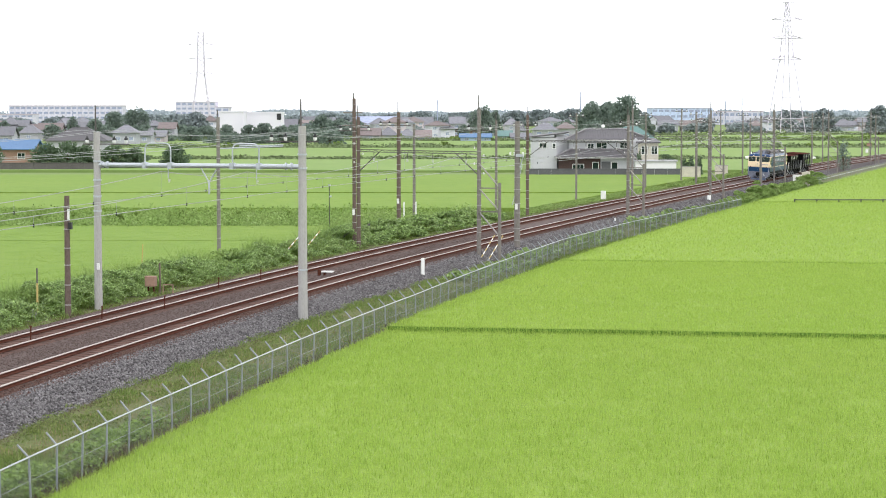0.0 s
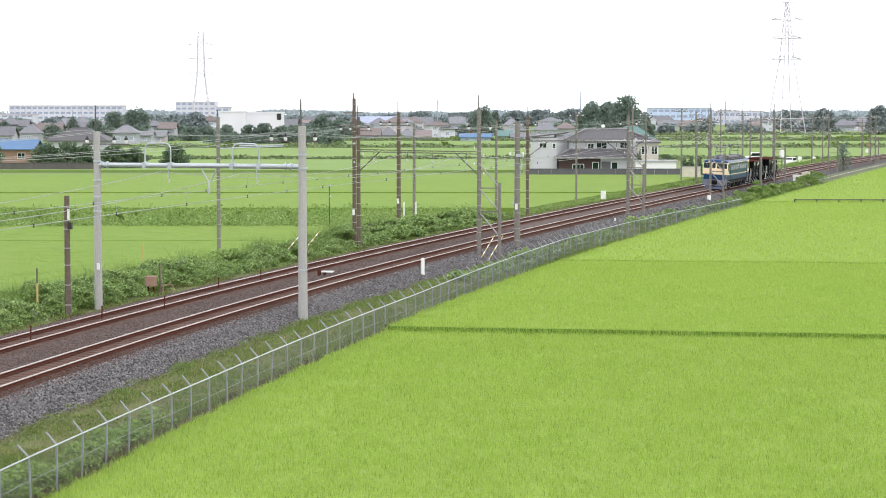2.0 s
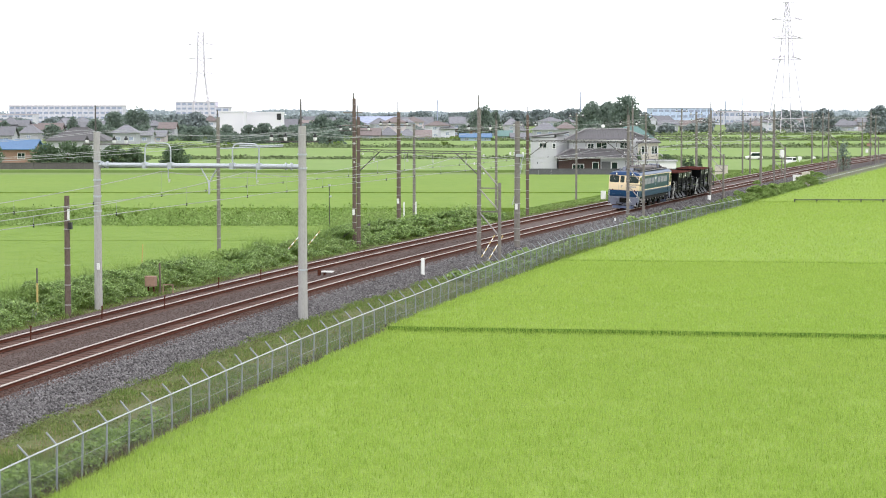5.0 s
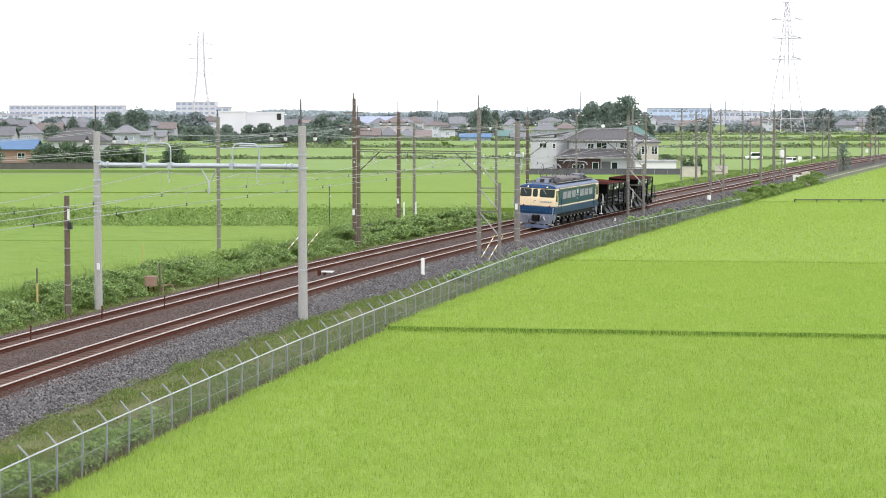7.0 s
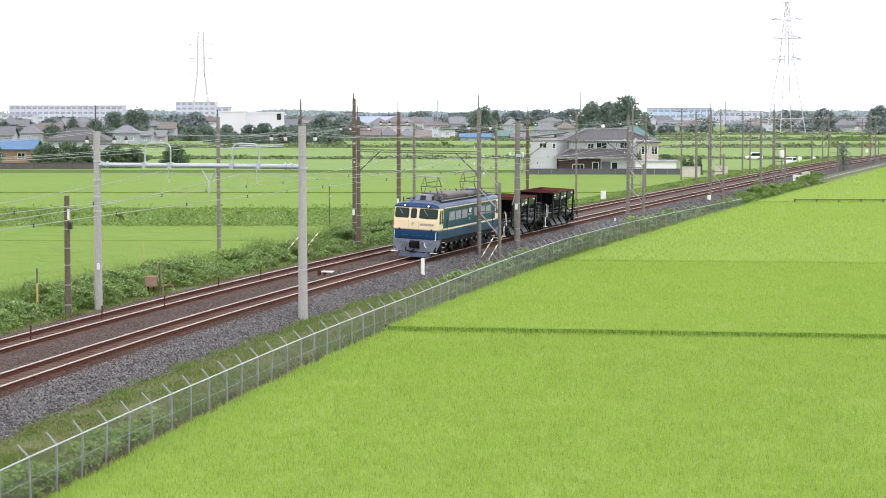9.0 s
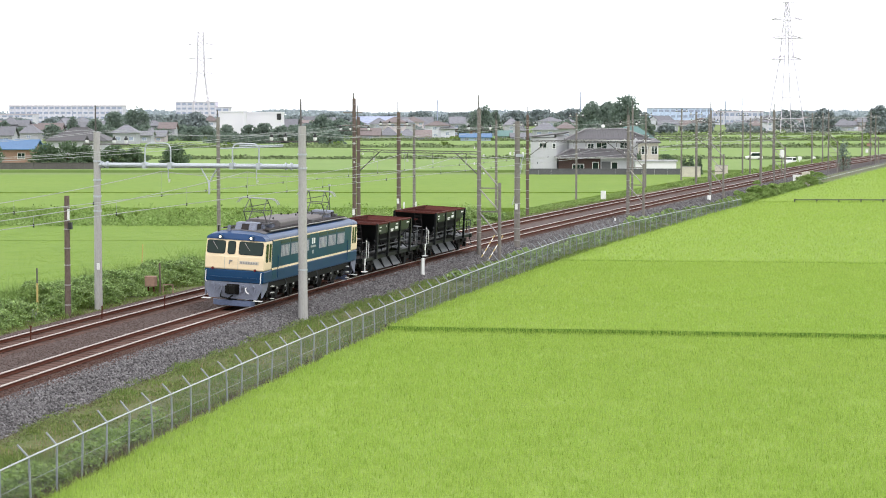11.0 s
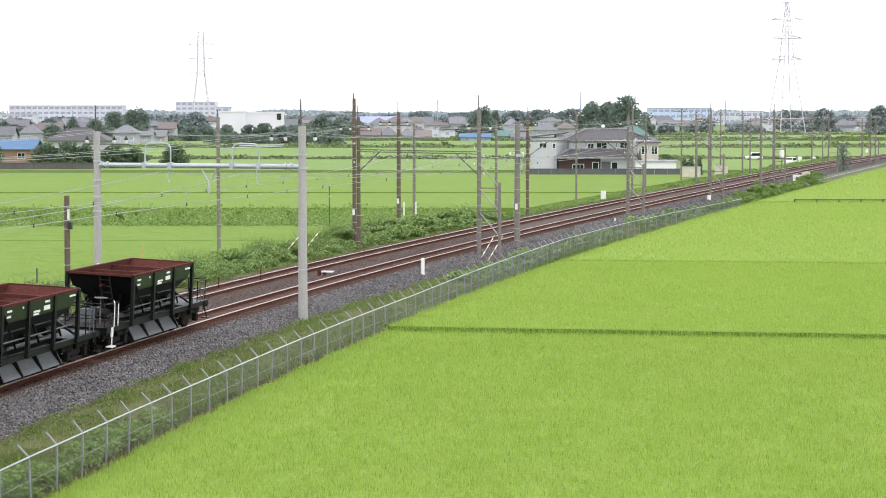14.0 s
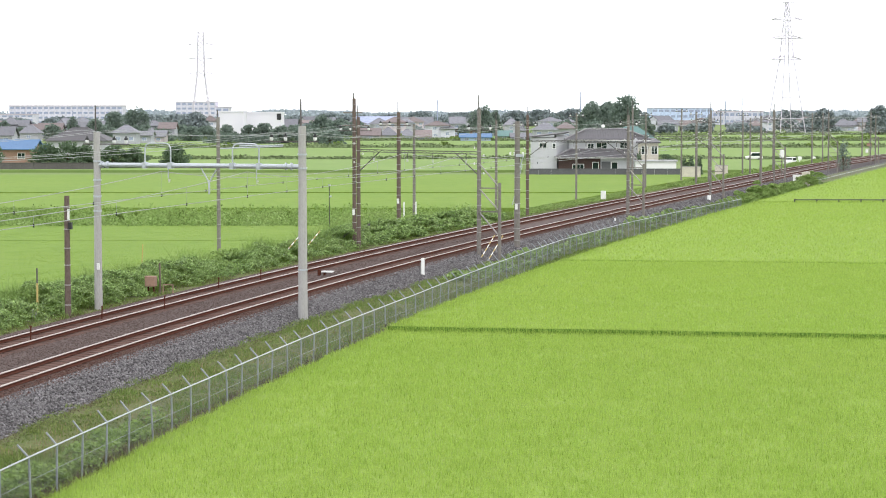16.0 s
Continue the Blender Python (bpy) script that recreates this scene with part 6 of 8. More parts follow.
def tree(x, y, h, w, mat, label, trunk=0.28, leaf=0.35, count=900, name="tree", base=GROUND):
    """A tapered trunk with limbs, and a crown of leaf clumps with gaps."""
    t = thing(name, x, y, base, 0, label, name.replace("_", " "), "trees")
    tm = Mesh().tube((0, 0, -0.1), (0, 0, h * 0.55), w * 0.035 + 0.05, w * 0.018 + 0.03, 8)
    n = 17
    count = int(count * 1.6)
    cl = []
    for i in range(n):
        a = i * 2.4 + random.uniform(-0.3, 0.3)
        u = (i + 0.5) / n
        z = h * (trunk + (0.93 - trunk) * u)
        rr = w / 2 * math.sin(math.pi * min(0.95, 0.32 + 0.6 * u)) * random.uniform(0.5, 0.95)
        cl.append((rr * math.cos(a), rr * math.sin(a), z))
        if i % 2 == 0:
            tm.tube((0, 0, h * (0.2 + 0.3 * u)), cl[-1], w * 0.016 + 0.02, 0.02, 5)
    part("trunk", tm, M["bark"], t)
    c = np.array(cl)
    k = rng.integers(0, n, count)
    v = rng.normal(size=(count, 3))
    v /= np.linalg.norm(v, axis=1)[:, None]
    size = np.array([w * 0.24, w * 0.24, h * 0.15]) * rng.uniform(0.75, 1.25, (n, 1))
    p = c[k] + v * size[k] * rng.uniform(0.5, 1.05, (count, 1))
    ob = leaf_cards(p, leaf, mat, "crown", "", "", parent=t)
    del ob["kind"]
    return t


def bush(x, y, h, w, mat, label, leaf=0.25, count=500, name="bush", d=None, base=GROUND):
    t = thing(name, x, y, base, 0, label, "bush", "bushes")
    v = rng.normal(size=(count, 3))
    v /= np.linalg.norm(v, axis=1)[:, None]
    v[:, 2] = np.abs(v[:, 2])
    lump = np.array([0.8 + 0.45 * noise.noise(Vector((a * 2.2 + x, b * 2.2, c * 2.2 + y))) for a, b, c in v])
    p = v * lump[:, None] * np.array([w * 0.58, (d or w) * 0.58, h * 1.2]) * rng.uniform(0.7, 1.0, (count, 1))
    ob = leaf_cards(p, leaf, mat, "foliage", "", "", parent=t)
    del ob["kind"]
    part("stem", Mesh().tube((0, 0, -0.1), (0, 0, h * 0.5), 0.06 + w * 0.01, 0.03, 6), M["bark"], t)
    return t


def pylon(x, y, h, foot, rz, label, bar=1.0, peak=0.085):
    """A steel lattice tower with three pairs of arms."""
    t = thing("pylon", x, y, GROUND, rz, label, "pylon", "pylons")
    waist, top = foot * 0.28, foot * peak
    hw = h * 0.55
    legs = []
    for sx, sy in ((-1, -1), (1, -1), (1, 1), (-1, 1)):
        a = Vector((sx * foot / 2, sy * foot / 2, 0))
        b = Vector((sx * waist / 2 * 1.35, sy * waist / 2 * 1.35, hw))
        c = Vector((sx * top / 2, sy * top / 2, h))
        legs.append((a, b, c))
        part("leg", Mesh().tube(a, b, 0.34 * bar, 0.27 * bar, 5).tube(b, c, 0.27 * bar, 0.19 * bar, 5), M["galv_pale"], t)
    def at_leg(i, z):
        a, b, c = legs[i]
        return a.lerp(b, z / hw) if z < hw else b.lerp(c, (z - hw) / (h - hw))
    br = Mesh()
    zs = [0, h * 0.12, h * 0.2, h * 0.28, h * 0.36, h * 0.43, h * 0.49, hw] + [hw + (h - hw) * k / 10 for k in range(1, 11)]
    for z0, z1 in zip(zs[:-1], zs[1:]):
        upper = z0 >= hw
        for i in range(4):
            j = (i + 1) % 4
            if upper or zs.index(z1) % 2 == 1:
                br.tube(at_leg(i, z1), at_leg(j, z1), 0.09, n=4)
            w_ = bar * (0.115 if upper or z0 < h * 0.1 else 0.05)
            br.tube(at_leg(i, z0), at_leg(j, z1), w_, n=4).tube(at_leg(j, z0), at_leg(i, z1), w_, n=4)
    part("bracing", br, M["galv_pale"], t)["kind"] = "stuff"
    for z in (h * 0.57, h * 0.73, h * 0.87):
        for sg in (-1, 1):
            arm = Mesh()
            for sy in (-1, 1):
                arm.tube((sg * waist / 2, sy * waist / 2, z + 1.2), (sg * foot * 0.62, 0, z), 0.16, n=4)
                arm.tube((sg * waist / 2, sy * waist / 2, z - 0.2), (sg * foot * 0.62, 0, z), 0.16, n=4)
            part("crossarm", arm, M["galv_pale"], t)
    part("crossarm", Mesh().tube((-foot * 0.3, 0, h), (foot * 0.3, 0, h), 0.16, n=4), M["galv_pale"], t)
    return t


def parked_car(x, y, rz, label, length=3.4, w=1.5, h=1.5):
    t = thing("parked_car", x, y, GROUND + 0.25, rz, label, "car", "parked cars")
    L2 = length / 2
    part("body", Mesh().prism([(-L2, 0.35), (-L2, 0.75), (-L2 * 0.95, 0.85), (L2 * 0.95, 0.85), (L2, 0.7), (L2, 0.35)], "y", -w / 2, w / 2), M["white"], t, bevel=0.06)
    part("cabin", Mesh().prism([(-L2 * 0.6, 0.85), (-L2 * 0.3, h), (L2 * 0.82, h), (L2 * 0.94, 0.85)], "y", -w / 2 + 0.05, w / 2 - 0.05), M["white"], t, bevel=0.06)
    for sg in (-1, 1):
        part("side_window", Mesh().prism([(-L2 * 0.48, 0.92), (-L2 * 0.27, h - 0.1), (L2 * 0.75, h - 0.1), (L2 * 0.85, 0.92)], "y", sg * (w / 2 - 0.05), sg * (w / 2 - 0.035)), M["glass"], t)
        for x_ in (-L2 * 0.62, L2 * 0.62):
            part("wheel", Mesh().tube((x_, sg * (w / 2 - 0.18), 0.3), (x_, sg * (w / 2), 0.3), 0.3, n=14), M["black"], t)
        part("headlight", Mesh().box(-L2 - 0.02, -L2 + 0.05, sg * w * 0.3 - 0.15, sg * w * 0.3 + 0.15, 0.6, 0.72), M["insul"], t)
    part("windscreen", Mesh().box(-L2 * 0.5, -L2 * 0.44, -w / 2 + 0.15, w / 2 - 0.15, 0.95, h - 0.15), M["glass"], t)
    return t


# far fields and the weedy strips between them
def strip(x0, x1, y0, y1, top, mat, name, label, category):
    ys = np.linspace(y0, y1, 6)
    k = [y / y1 for y in ys]
    m = canopy(name, [x0 * q for q in k], [x1 * q for q in k], ys, top, M[mat], label, wave=0.12)
    m["category"] = category
    return m


strip(-97.0, 16.2, 347, 424, -0.7, "rice_far", "rice_field", "bright green rice crop in a distant paddy", "rice field")
strip(49.2, 80.0, 347, 424, -0.7, "rice_far", "rice_field", "bright green rice crop in a distant paddy", "rice field")
strip(-95.5, 129.0, 440, 556, -0.7, "rice_far", "rice_field", "bright green rice crop in a distant paddy", "rice field")
strip(-118.6, 160.1, 580, 690, -0.75, "rice_far", "rice_field", "bright green rice crop in a distant paddy", "rice field")
strip(-112.8, 199.5, 720, 860, -0.7, "rice_far", "rice_field", "bright green rice crop in a distant paddy", "rice field")
strip(-23.7, 241.3, 890, 1040, -0.7, "rice_far", "rice_field", "bright green rice crop in a distant paddy", "rice field")
strip(-47.6, -8.1, 179, 208, -0.95, "bank_weed", "weed_strip", "weedy green strip between far paddies", "weeds")
strip(-91.6, 134.3, 557, 579, -0.6, "rough", "weed_strip", "weedy green strip between far paddies", "weeds")
strip(-94.2, 166.6, 692, 718, -0.55, "rough", "weed_strip", "weedy green strip between far paddies", "weeds")
strip(-68.2, 205.5, 862, 886, -0.5, "rough", "weed_strip", "weedy green strip between far paddies", "weeds")
for ya, yb, n_, hh in ((424, 439, 9000, 0.7), (556, 580, 12000, 1.2), (690, 720, 14000, 1.3), (860, 890, 12000, 1.5)):
    yy = rng.uniform(ya, yb, n_)
    xx = yy * rng.uniform(-0.16, 0.24, n_)
    zz = GROUND + 0.3 + hh * rng.uniform(0, 1, n_) * np.clip(np.array([0.5 + noise.noise(Vector((a * 0.09, b * 0.2, 6.0))) for a, b in zip(xx, yy)]), 0.1, 1.2)
    leaf_cards(np.stack([xx, yy, zz], 1), 0.42, M["rough"], "rough_weeds", "rough uneven weeds on a bank between far paddies", "weeds", flat=0.6)
t = thing("block_wall", -68.0, 352, GROUND, 0, "dark stained concrete block wall beside the paddy", "wall")
for k in range(9):
    part("panel", Mesh().box(-9.6 + k * 2.133, -9.6 + k * 2.133 + 2.103, -0.08, 0.08, 0, 1.44), M["concrete_dark"], t)
part("coping", Mesh().box(-9.6, 9.6, -0.12, 0.12, 1.44, 1.54), M["concrete_dark"], t)
t = thing("block_wall", 25.0, 326, GROUND, 0, "grey concrete block wall round the farmhouse", "wall")
for k in range(12):
    part("panel", Mesh().box(-12.1 + k * 2.017, -12.1 + k * 2.017 + 1.987, -0.08, 0.08, 0, 1.16), M["wall_grey"], t)
part("coping", Mesh().box(-12.1, 12.1, -0.12, 0.12, 1.16, 1.26), M["wall_grey"], t)
house(-81.9, 395, 8.4, 9, 3.0, 1.6, "wall_tan", "roof_blue", "gable", "tan walled house with a blue metal roof", 0, 1)
house(-77.5, 400, 2.4, 5, 2.3, 1.3, "wall_tan", "roof_blue", "gable", "small tan annex with a blue metal roof", 0, 1)
house(-75.6, 430, 12.2, 11, 4.0, 2.7, "wall_white", "roof_grey", "hip", "white walled farmhouse with a broad grey tiled hip roof", 0, 1)
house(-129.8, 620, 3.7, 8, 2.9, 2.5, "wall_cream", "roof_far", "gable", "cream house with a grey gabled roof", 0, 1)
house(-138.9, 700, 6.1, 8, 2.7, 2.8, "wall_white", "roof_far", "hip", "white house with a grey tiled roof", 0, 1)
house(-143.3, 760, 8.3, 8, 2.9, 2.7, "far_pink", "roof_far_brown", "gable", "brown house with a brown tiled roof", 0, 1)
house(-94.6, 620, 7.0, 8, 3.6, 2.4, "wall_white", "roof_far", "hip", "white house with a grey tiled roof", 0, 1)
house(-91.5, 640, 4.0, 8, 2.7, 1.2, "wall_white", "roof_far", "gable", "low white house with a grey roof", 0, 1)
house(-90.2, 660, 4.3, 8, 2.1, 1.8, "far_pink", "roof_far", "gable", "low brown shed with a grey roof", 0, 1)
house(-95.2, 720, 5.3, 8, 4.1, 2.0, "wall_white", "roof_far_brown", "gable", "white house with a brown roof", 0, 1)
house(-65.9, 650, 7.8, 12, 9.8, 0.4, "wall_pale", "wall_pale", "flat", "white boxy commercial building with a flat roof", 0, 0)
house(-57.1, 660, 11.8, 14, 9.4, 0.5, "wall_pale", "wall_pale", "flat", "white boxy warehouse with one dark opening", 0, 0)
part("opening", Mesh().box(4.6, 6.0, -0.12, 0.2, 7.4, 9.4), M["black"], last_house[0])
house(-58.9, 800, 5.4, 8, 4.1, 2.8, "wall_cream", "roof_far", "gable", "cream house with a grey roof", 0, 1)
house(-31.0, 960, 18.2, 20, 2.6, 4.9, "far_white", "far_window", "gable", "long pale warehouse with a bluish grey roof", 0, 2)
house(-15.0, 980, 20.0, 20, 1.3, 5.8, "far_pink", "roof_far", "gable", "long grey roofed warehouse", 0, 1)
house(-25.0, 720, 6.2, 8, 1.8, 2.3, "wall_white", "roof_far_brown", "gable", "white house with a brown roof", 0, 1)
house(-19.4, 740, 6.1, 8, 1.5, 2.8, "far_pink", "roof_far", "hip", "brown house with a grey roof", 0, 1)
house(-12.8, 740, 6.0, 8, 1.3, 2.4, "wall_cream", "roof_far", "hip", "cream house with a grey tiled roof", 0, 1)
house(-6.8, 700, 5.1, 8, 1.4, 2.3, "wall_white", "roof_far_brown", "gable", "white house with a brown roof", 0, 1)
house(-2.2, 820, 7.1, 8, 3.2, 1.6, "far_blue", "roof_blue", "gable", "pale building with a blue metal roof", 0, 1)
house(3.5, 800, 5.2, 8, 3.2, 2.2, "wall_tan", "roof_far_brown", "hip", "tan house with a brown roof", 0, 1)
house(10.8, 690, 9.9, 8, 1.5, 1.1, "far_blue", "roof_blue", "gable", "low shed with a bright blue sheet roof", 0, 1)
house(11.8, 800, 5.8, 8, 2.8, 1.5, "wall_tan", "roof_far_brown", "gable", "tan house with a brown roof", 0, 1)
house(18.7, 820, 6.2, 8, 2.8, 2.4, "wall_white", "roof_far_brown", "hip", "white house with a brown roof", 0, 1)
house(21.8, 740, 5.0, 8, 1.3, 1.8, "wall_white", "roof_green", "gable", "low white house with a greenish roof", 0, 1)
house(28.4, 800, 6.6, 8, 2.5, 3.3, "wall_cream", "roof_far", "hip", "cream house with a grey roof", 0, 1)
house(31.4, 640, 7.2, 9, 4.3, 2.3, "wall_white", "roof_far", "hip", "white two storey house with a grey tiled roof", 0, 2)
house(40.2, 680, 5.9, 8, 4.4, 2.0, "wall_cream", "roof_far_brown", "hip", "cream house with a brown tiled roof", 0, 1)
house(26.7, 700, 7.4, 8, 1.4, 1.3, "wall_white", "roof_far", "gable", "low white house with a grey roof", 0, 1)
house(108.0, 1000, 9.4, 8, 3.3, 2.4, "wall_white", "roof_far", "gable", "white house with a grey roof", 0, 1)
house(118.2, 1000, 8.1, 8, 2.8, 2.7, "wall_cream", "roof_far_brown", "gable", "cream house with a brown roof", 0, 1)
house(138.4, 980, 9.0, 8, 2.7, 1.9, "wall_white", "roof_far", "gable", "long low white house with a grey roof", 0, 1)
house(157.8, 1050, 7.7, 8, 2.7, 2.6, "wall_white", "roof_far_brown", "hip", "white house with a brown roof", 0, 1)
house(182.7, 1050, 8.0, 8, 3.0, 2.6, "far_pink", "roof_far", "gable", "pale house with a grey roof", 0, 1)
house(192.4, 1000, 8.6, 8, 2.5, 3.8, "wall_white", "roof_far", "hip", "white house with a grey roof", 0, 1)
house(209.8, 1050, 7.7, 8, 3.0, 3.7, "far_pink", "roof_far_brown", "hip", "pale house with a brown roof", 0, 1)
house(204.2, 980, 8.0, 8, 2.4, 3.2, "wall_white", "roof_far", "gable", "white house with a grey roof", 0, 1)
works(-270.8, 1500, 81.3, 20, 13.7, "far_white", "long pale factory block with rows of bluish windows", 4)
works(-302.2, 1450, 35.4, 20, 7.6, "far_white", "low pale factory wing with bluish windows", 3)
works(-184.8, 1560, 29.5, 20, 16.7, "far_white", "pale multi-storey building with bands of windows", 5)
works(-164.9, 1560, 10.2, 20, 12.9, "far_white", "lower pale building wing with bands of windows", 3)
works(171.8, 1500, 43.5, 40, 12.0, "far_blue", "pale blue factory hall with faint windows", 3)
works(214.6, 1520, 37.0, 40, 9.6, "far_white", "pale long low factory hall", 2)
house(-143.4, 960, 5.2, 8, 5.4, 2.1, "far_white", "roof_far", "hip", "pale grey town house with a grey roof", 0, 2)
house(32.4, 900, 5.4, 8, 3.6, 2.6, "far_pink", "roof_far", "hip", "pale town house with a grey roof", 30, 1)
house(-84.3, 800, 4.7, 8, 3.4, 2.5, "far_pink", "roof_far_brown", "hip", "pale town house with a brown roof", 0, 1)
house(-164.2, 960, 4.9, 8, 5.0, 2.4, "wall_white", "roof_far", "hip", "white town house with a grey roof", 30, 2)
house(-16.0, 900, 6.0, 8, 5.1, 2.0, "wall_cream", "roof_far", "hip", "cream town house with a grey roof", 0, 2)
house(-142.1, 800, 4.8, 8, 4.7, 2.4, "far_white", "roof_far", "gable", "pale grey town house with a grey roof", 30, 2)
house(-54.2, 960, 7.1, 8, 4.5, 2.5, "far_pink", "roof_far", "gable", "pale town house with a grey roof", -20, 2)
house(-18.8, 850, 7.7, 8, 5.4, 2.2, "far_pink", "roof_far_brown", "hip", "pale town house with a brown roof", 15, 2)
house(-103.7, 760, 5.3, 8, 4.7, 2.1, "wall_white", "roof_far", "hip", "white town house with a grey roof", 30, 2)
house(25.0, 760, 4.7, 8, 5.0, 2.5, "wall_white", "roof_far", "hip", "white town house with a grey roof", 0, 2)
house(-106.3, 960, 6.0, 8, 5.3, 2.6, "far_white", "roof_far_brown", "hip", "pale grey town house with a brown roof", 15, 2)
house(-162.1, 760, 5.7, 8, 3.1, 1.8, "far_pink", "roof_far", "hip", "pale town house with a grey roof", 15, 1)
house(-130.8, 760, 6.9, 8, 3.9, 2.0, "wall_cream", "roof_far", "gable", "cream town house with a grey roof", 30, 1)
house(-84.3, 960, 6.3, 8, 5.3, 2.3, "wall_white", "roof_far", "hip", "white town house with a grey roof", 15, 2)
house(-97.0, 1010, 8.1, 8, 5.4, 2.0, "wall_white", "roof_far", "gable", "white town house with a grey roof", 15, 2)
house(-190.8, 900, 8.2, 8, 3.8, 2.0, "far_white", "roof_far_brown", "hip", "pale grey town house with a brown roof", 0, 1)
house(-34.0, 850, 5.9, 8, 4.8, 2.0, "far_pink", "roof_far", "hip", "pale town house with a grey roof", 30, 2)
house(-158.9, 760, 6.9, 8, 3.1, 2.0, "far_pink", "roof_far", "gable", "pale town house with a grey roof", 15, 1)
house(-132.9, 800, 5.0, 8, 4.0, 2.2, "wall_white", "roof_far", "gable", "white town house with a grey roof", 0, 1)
house(-1.2, 760, 6.9, 8, 4.8, 1.7, "far_white", "roof_far_brown", "hip", "pale grey town house with a brown roof", 15, 2)
house(-119.3, 800, 6.3, 8, 4.7, 1.7, "far_white", "roof_far", "gable", "pale grey town house with a grey roof", -20, 2)
house(-75.2, 800, 4.2, 8, 4.9, 1.8, "far_white", "roof_far", "gable", "pale grey town house with a grey roof", -20, 2)
house(1.8, 760, 5.4, 8, 3.5, 2.4, "far_white", "roof_far", "hip", "pale grey town house with a grey roof", 15, 1)
house(-122.3, 1010, 5.3, 8, 4.6, 2.2, "far_pink", "roof_far", "hip", "pale town house with a grey roof", 15, 2)
house(-87.6, 1010, 6.8, 8, 4.1, 2.0, "far_pink", "roof_far_brown", "hip", "pale town house with a brown roof", 0, 1)
house(-79.9, 960, 8.8, 8, 4.1, 2.6, "far_pink", "roof_far_brown", "hip", "pale town house with a brown roof", 30, 1)
house(16.3, 1010, 8.2, 8, 5.5, 2.1, "wall_cream", "roof_far", "hip", "cream town house with a grey roof", 15, 2)
house(-145.6, 800, 4.0, 8, 5.3, 2.3, "wall_cream", "roof_far", "hip", "cream town house with a grey roof", 0, 2)
house(-213.7, 1010, 5.5, 8, 4.3, 1.8, "wall_white", "roof_far", "hip", "white town house with a grey roof", 30, 1)
house(-192.4, 960, 5.1, 8, 3.3, 2.6, "far_white", "roof_far", "hip", "pale grey town house with a grey roof", 15, 1)
house(-117.2, 760, 5.5, 8, 5.1, 1.8, "far_white", "roof_far", "hip", "pale grey town house with a grey roof", 0, 2)
house(-77.2, 960, 8.2, 8, 3.1, 1.9, "wall_white", "roof_far", "hip", "white town house with a grey roof", 30, 1)
house(-170.9, 850, 7.0, 8, 3.0, 1.7, "wall_cream", "roof_far", "hip", "cream town house with a grey roof", 0, 1)
house(-149.2, 760, 6.5, 8, 3.2, 2.1, "wall_white", "roof_far_brown", "gable", "white town house with a brown roof", 0, 1)
house(-119.2, 1010, 6.7, 8, 3.8, 1.9, "wall_white", "roof_far", "hip", "white town house with a grey roof", -20, 1)
house(-62.2, 1010, 8.1, 8, 5.1, 2.2, "wall_white", "roof_far", "gable", "white town house with a grey roof", 30, 2)
house(-29.8, 760, 5.8, 8, 4.1, 2.0, "far_pink", "roof_far", "hip", "pale town house with a grey roof", 15, 1)
house(-99.9, 1010, 6.8, 8, 3.0, 1.8, "wall_white", "roof_far_brown", "hip", "white town house with a brown roof", 0, 1)
house(5.5, 800, 5.4, 8, 5.3, 2.5, "wall_white", "roof_far", "gable", "white town house with a grey roof", 0, 2)
house(-66.0, 760, 6.8, 8, 4.9, 2.4, "far_white", "roof_far", "gable", "pale grey town house with a grey roof", 0, 2)
house(-11.9, 960, 6.9, 8, 5.1, 2.3, "far_pink", "roof_far_brown", "hip", "pale town house with a brown roof", 30, 2)
house(-154.2, 760, 5.6, 8, 4.7, 2.0, "far_white", "roof_far", "gable", "pale grey town house with a grey roof", 0, 2)
house(-158.1, 760, 5.9, 8, 5.2, 2.6, "far_white", "roof_far", "hip", "pale grey town house with a grey roof", 0, 2)
house(57.8, 960, 6.8, 8, 4.9, 1.7, "far_pink", "roof_far", "hip", "pale town house with a grey roof", 0, 2)
house(-60.6, 960, 5.4, 8, 3.2, 2.6, "far_pink", "roof_far_brown", "gable", "pale town house with a brown roof", 30, 1)
house(-139.4, 960, 6.3, 8, 3.9, 2.0, "wall_white", "roof_far", "hip", "white town house with a grey roof", -20, 1)
house(48.5, 900, 7.7, 8, 5.5, 2.0, "far_white", "roof_far", "hip", "pale grey town house with a grey roof", 30, 2)
house(-154.9, 900, 7.9, 8, 3.4, 1.7, "far_pink", "roof_far", "hip", "pale town house with a grey roof", 30, 1)
house(-42.5, 800, 4.3, 8, 5.0, 1.7, "far_white", "roof_far", "hip", "pale grey town house with a grey roof", 15, 2)
house(-26.6, 900, 6.7, 8, 4.5, 2.6, "wall_cream", "roof_far", "hip", "cream town house with a grey roof", 15, 2)
house(-74.4, 900, 5.2, 8, 4.5, 1.8, "far_pink", "roof_far", "hip", "pale town house with a grey roof", 30, 2)
house(53.0, 900, 7.1, 8, 3.5, 2.2, "far_white", "roof_far_brown", "hip", "pale grey town house with a brown roof", 0, 1)
house(178.0, 1150, 6.0, 8, 5.5, 2.4, "wall_white", "roof_far", "hip", "white town house with a grey roof", -20, 2)
house(198.6, 1150, 5.9, 8, 3.6, 1.9, "wall_cream", "roof_far", "gable", "cream town house with a grey roof", -20, 1)
house(141.8, 1150, 9.0, 8, 3.1, 2.5, "wall_cream", "roof_far", "hip", "cream town house with a grey roof", 15, 1)
house(125.3, 1020, 8.2, 8, 3.2, 1.7, "far_white", "roof_far", "hip", "pale grey town house with a grey roof", 15, 1)
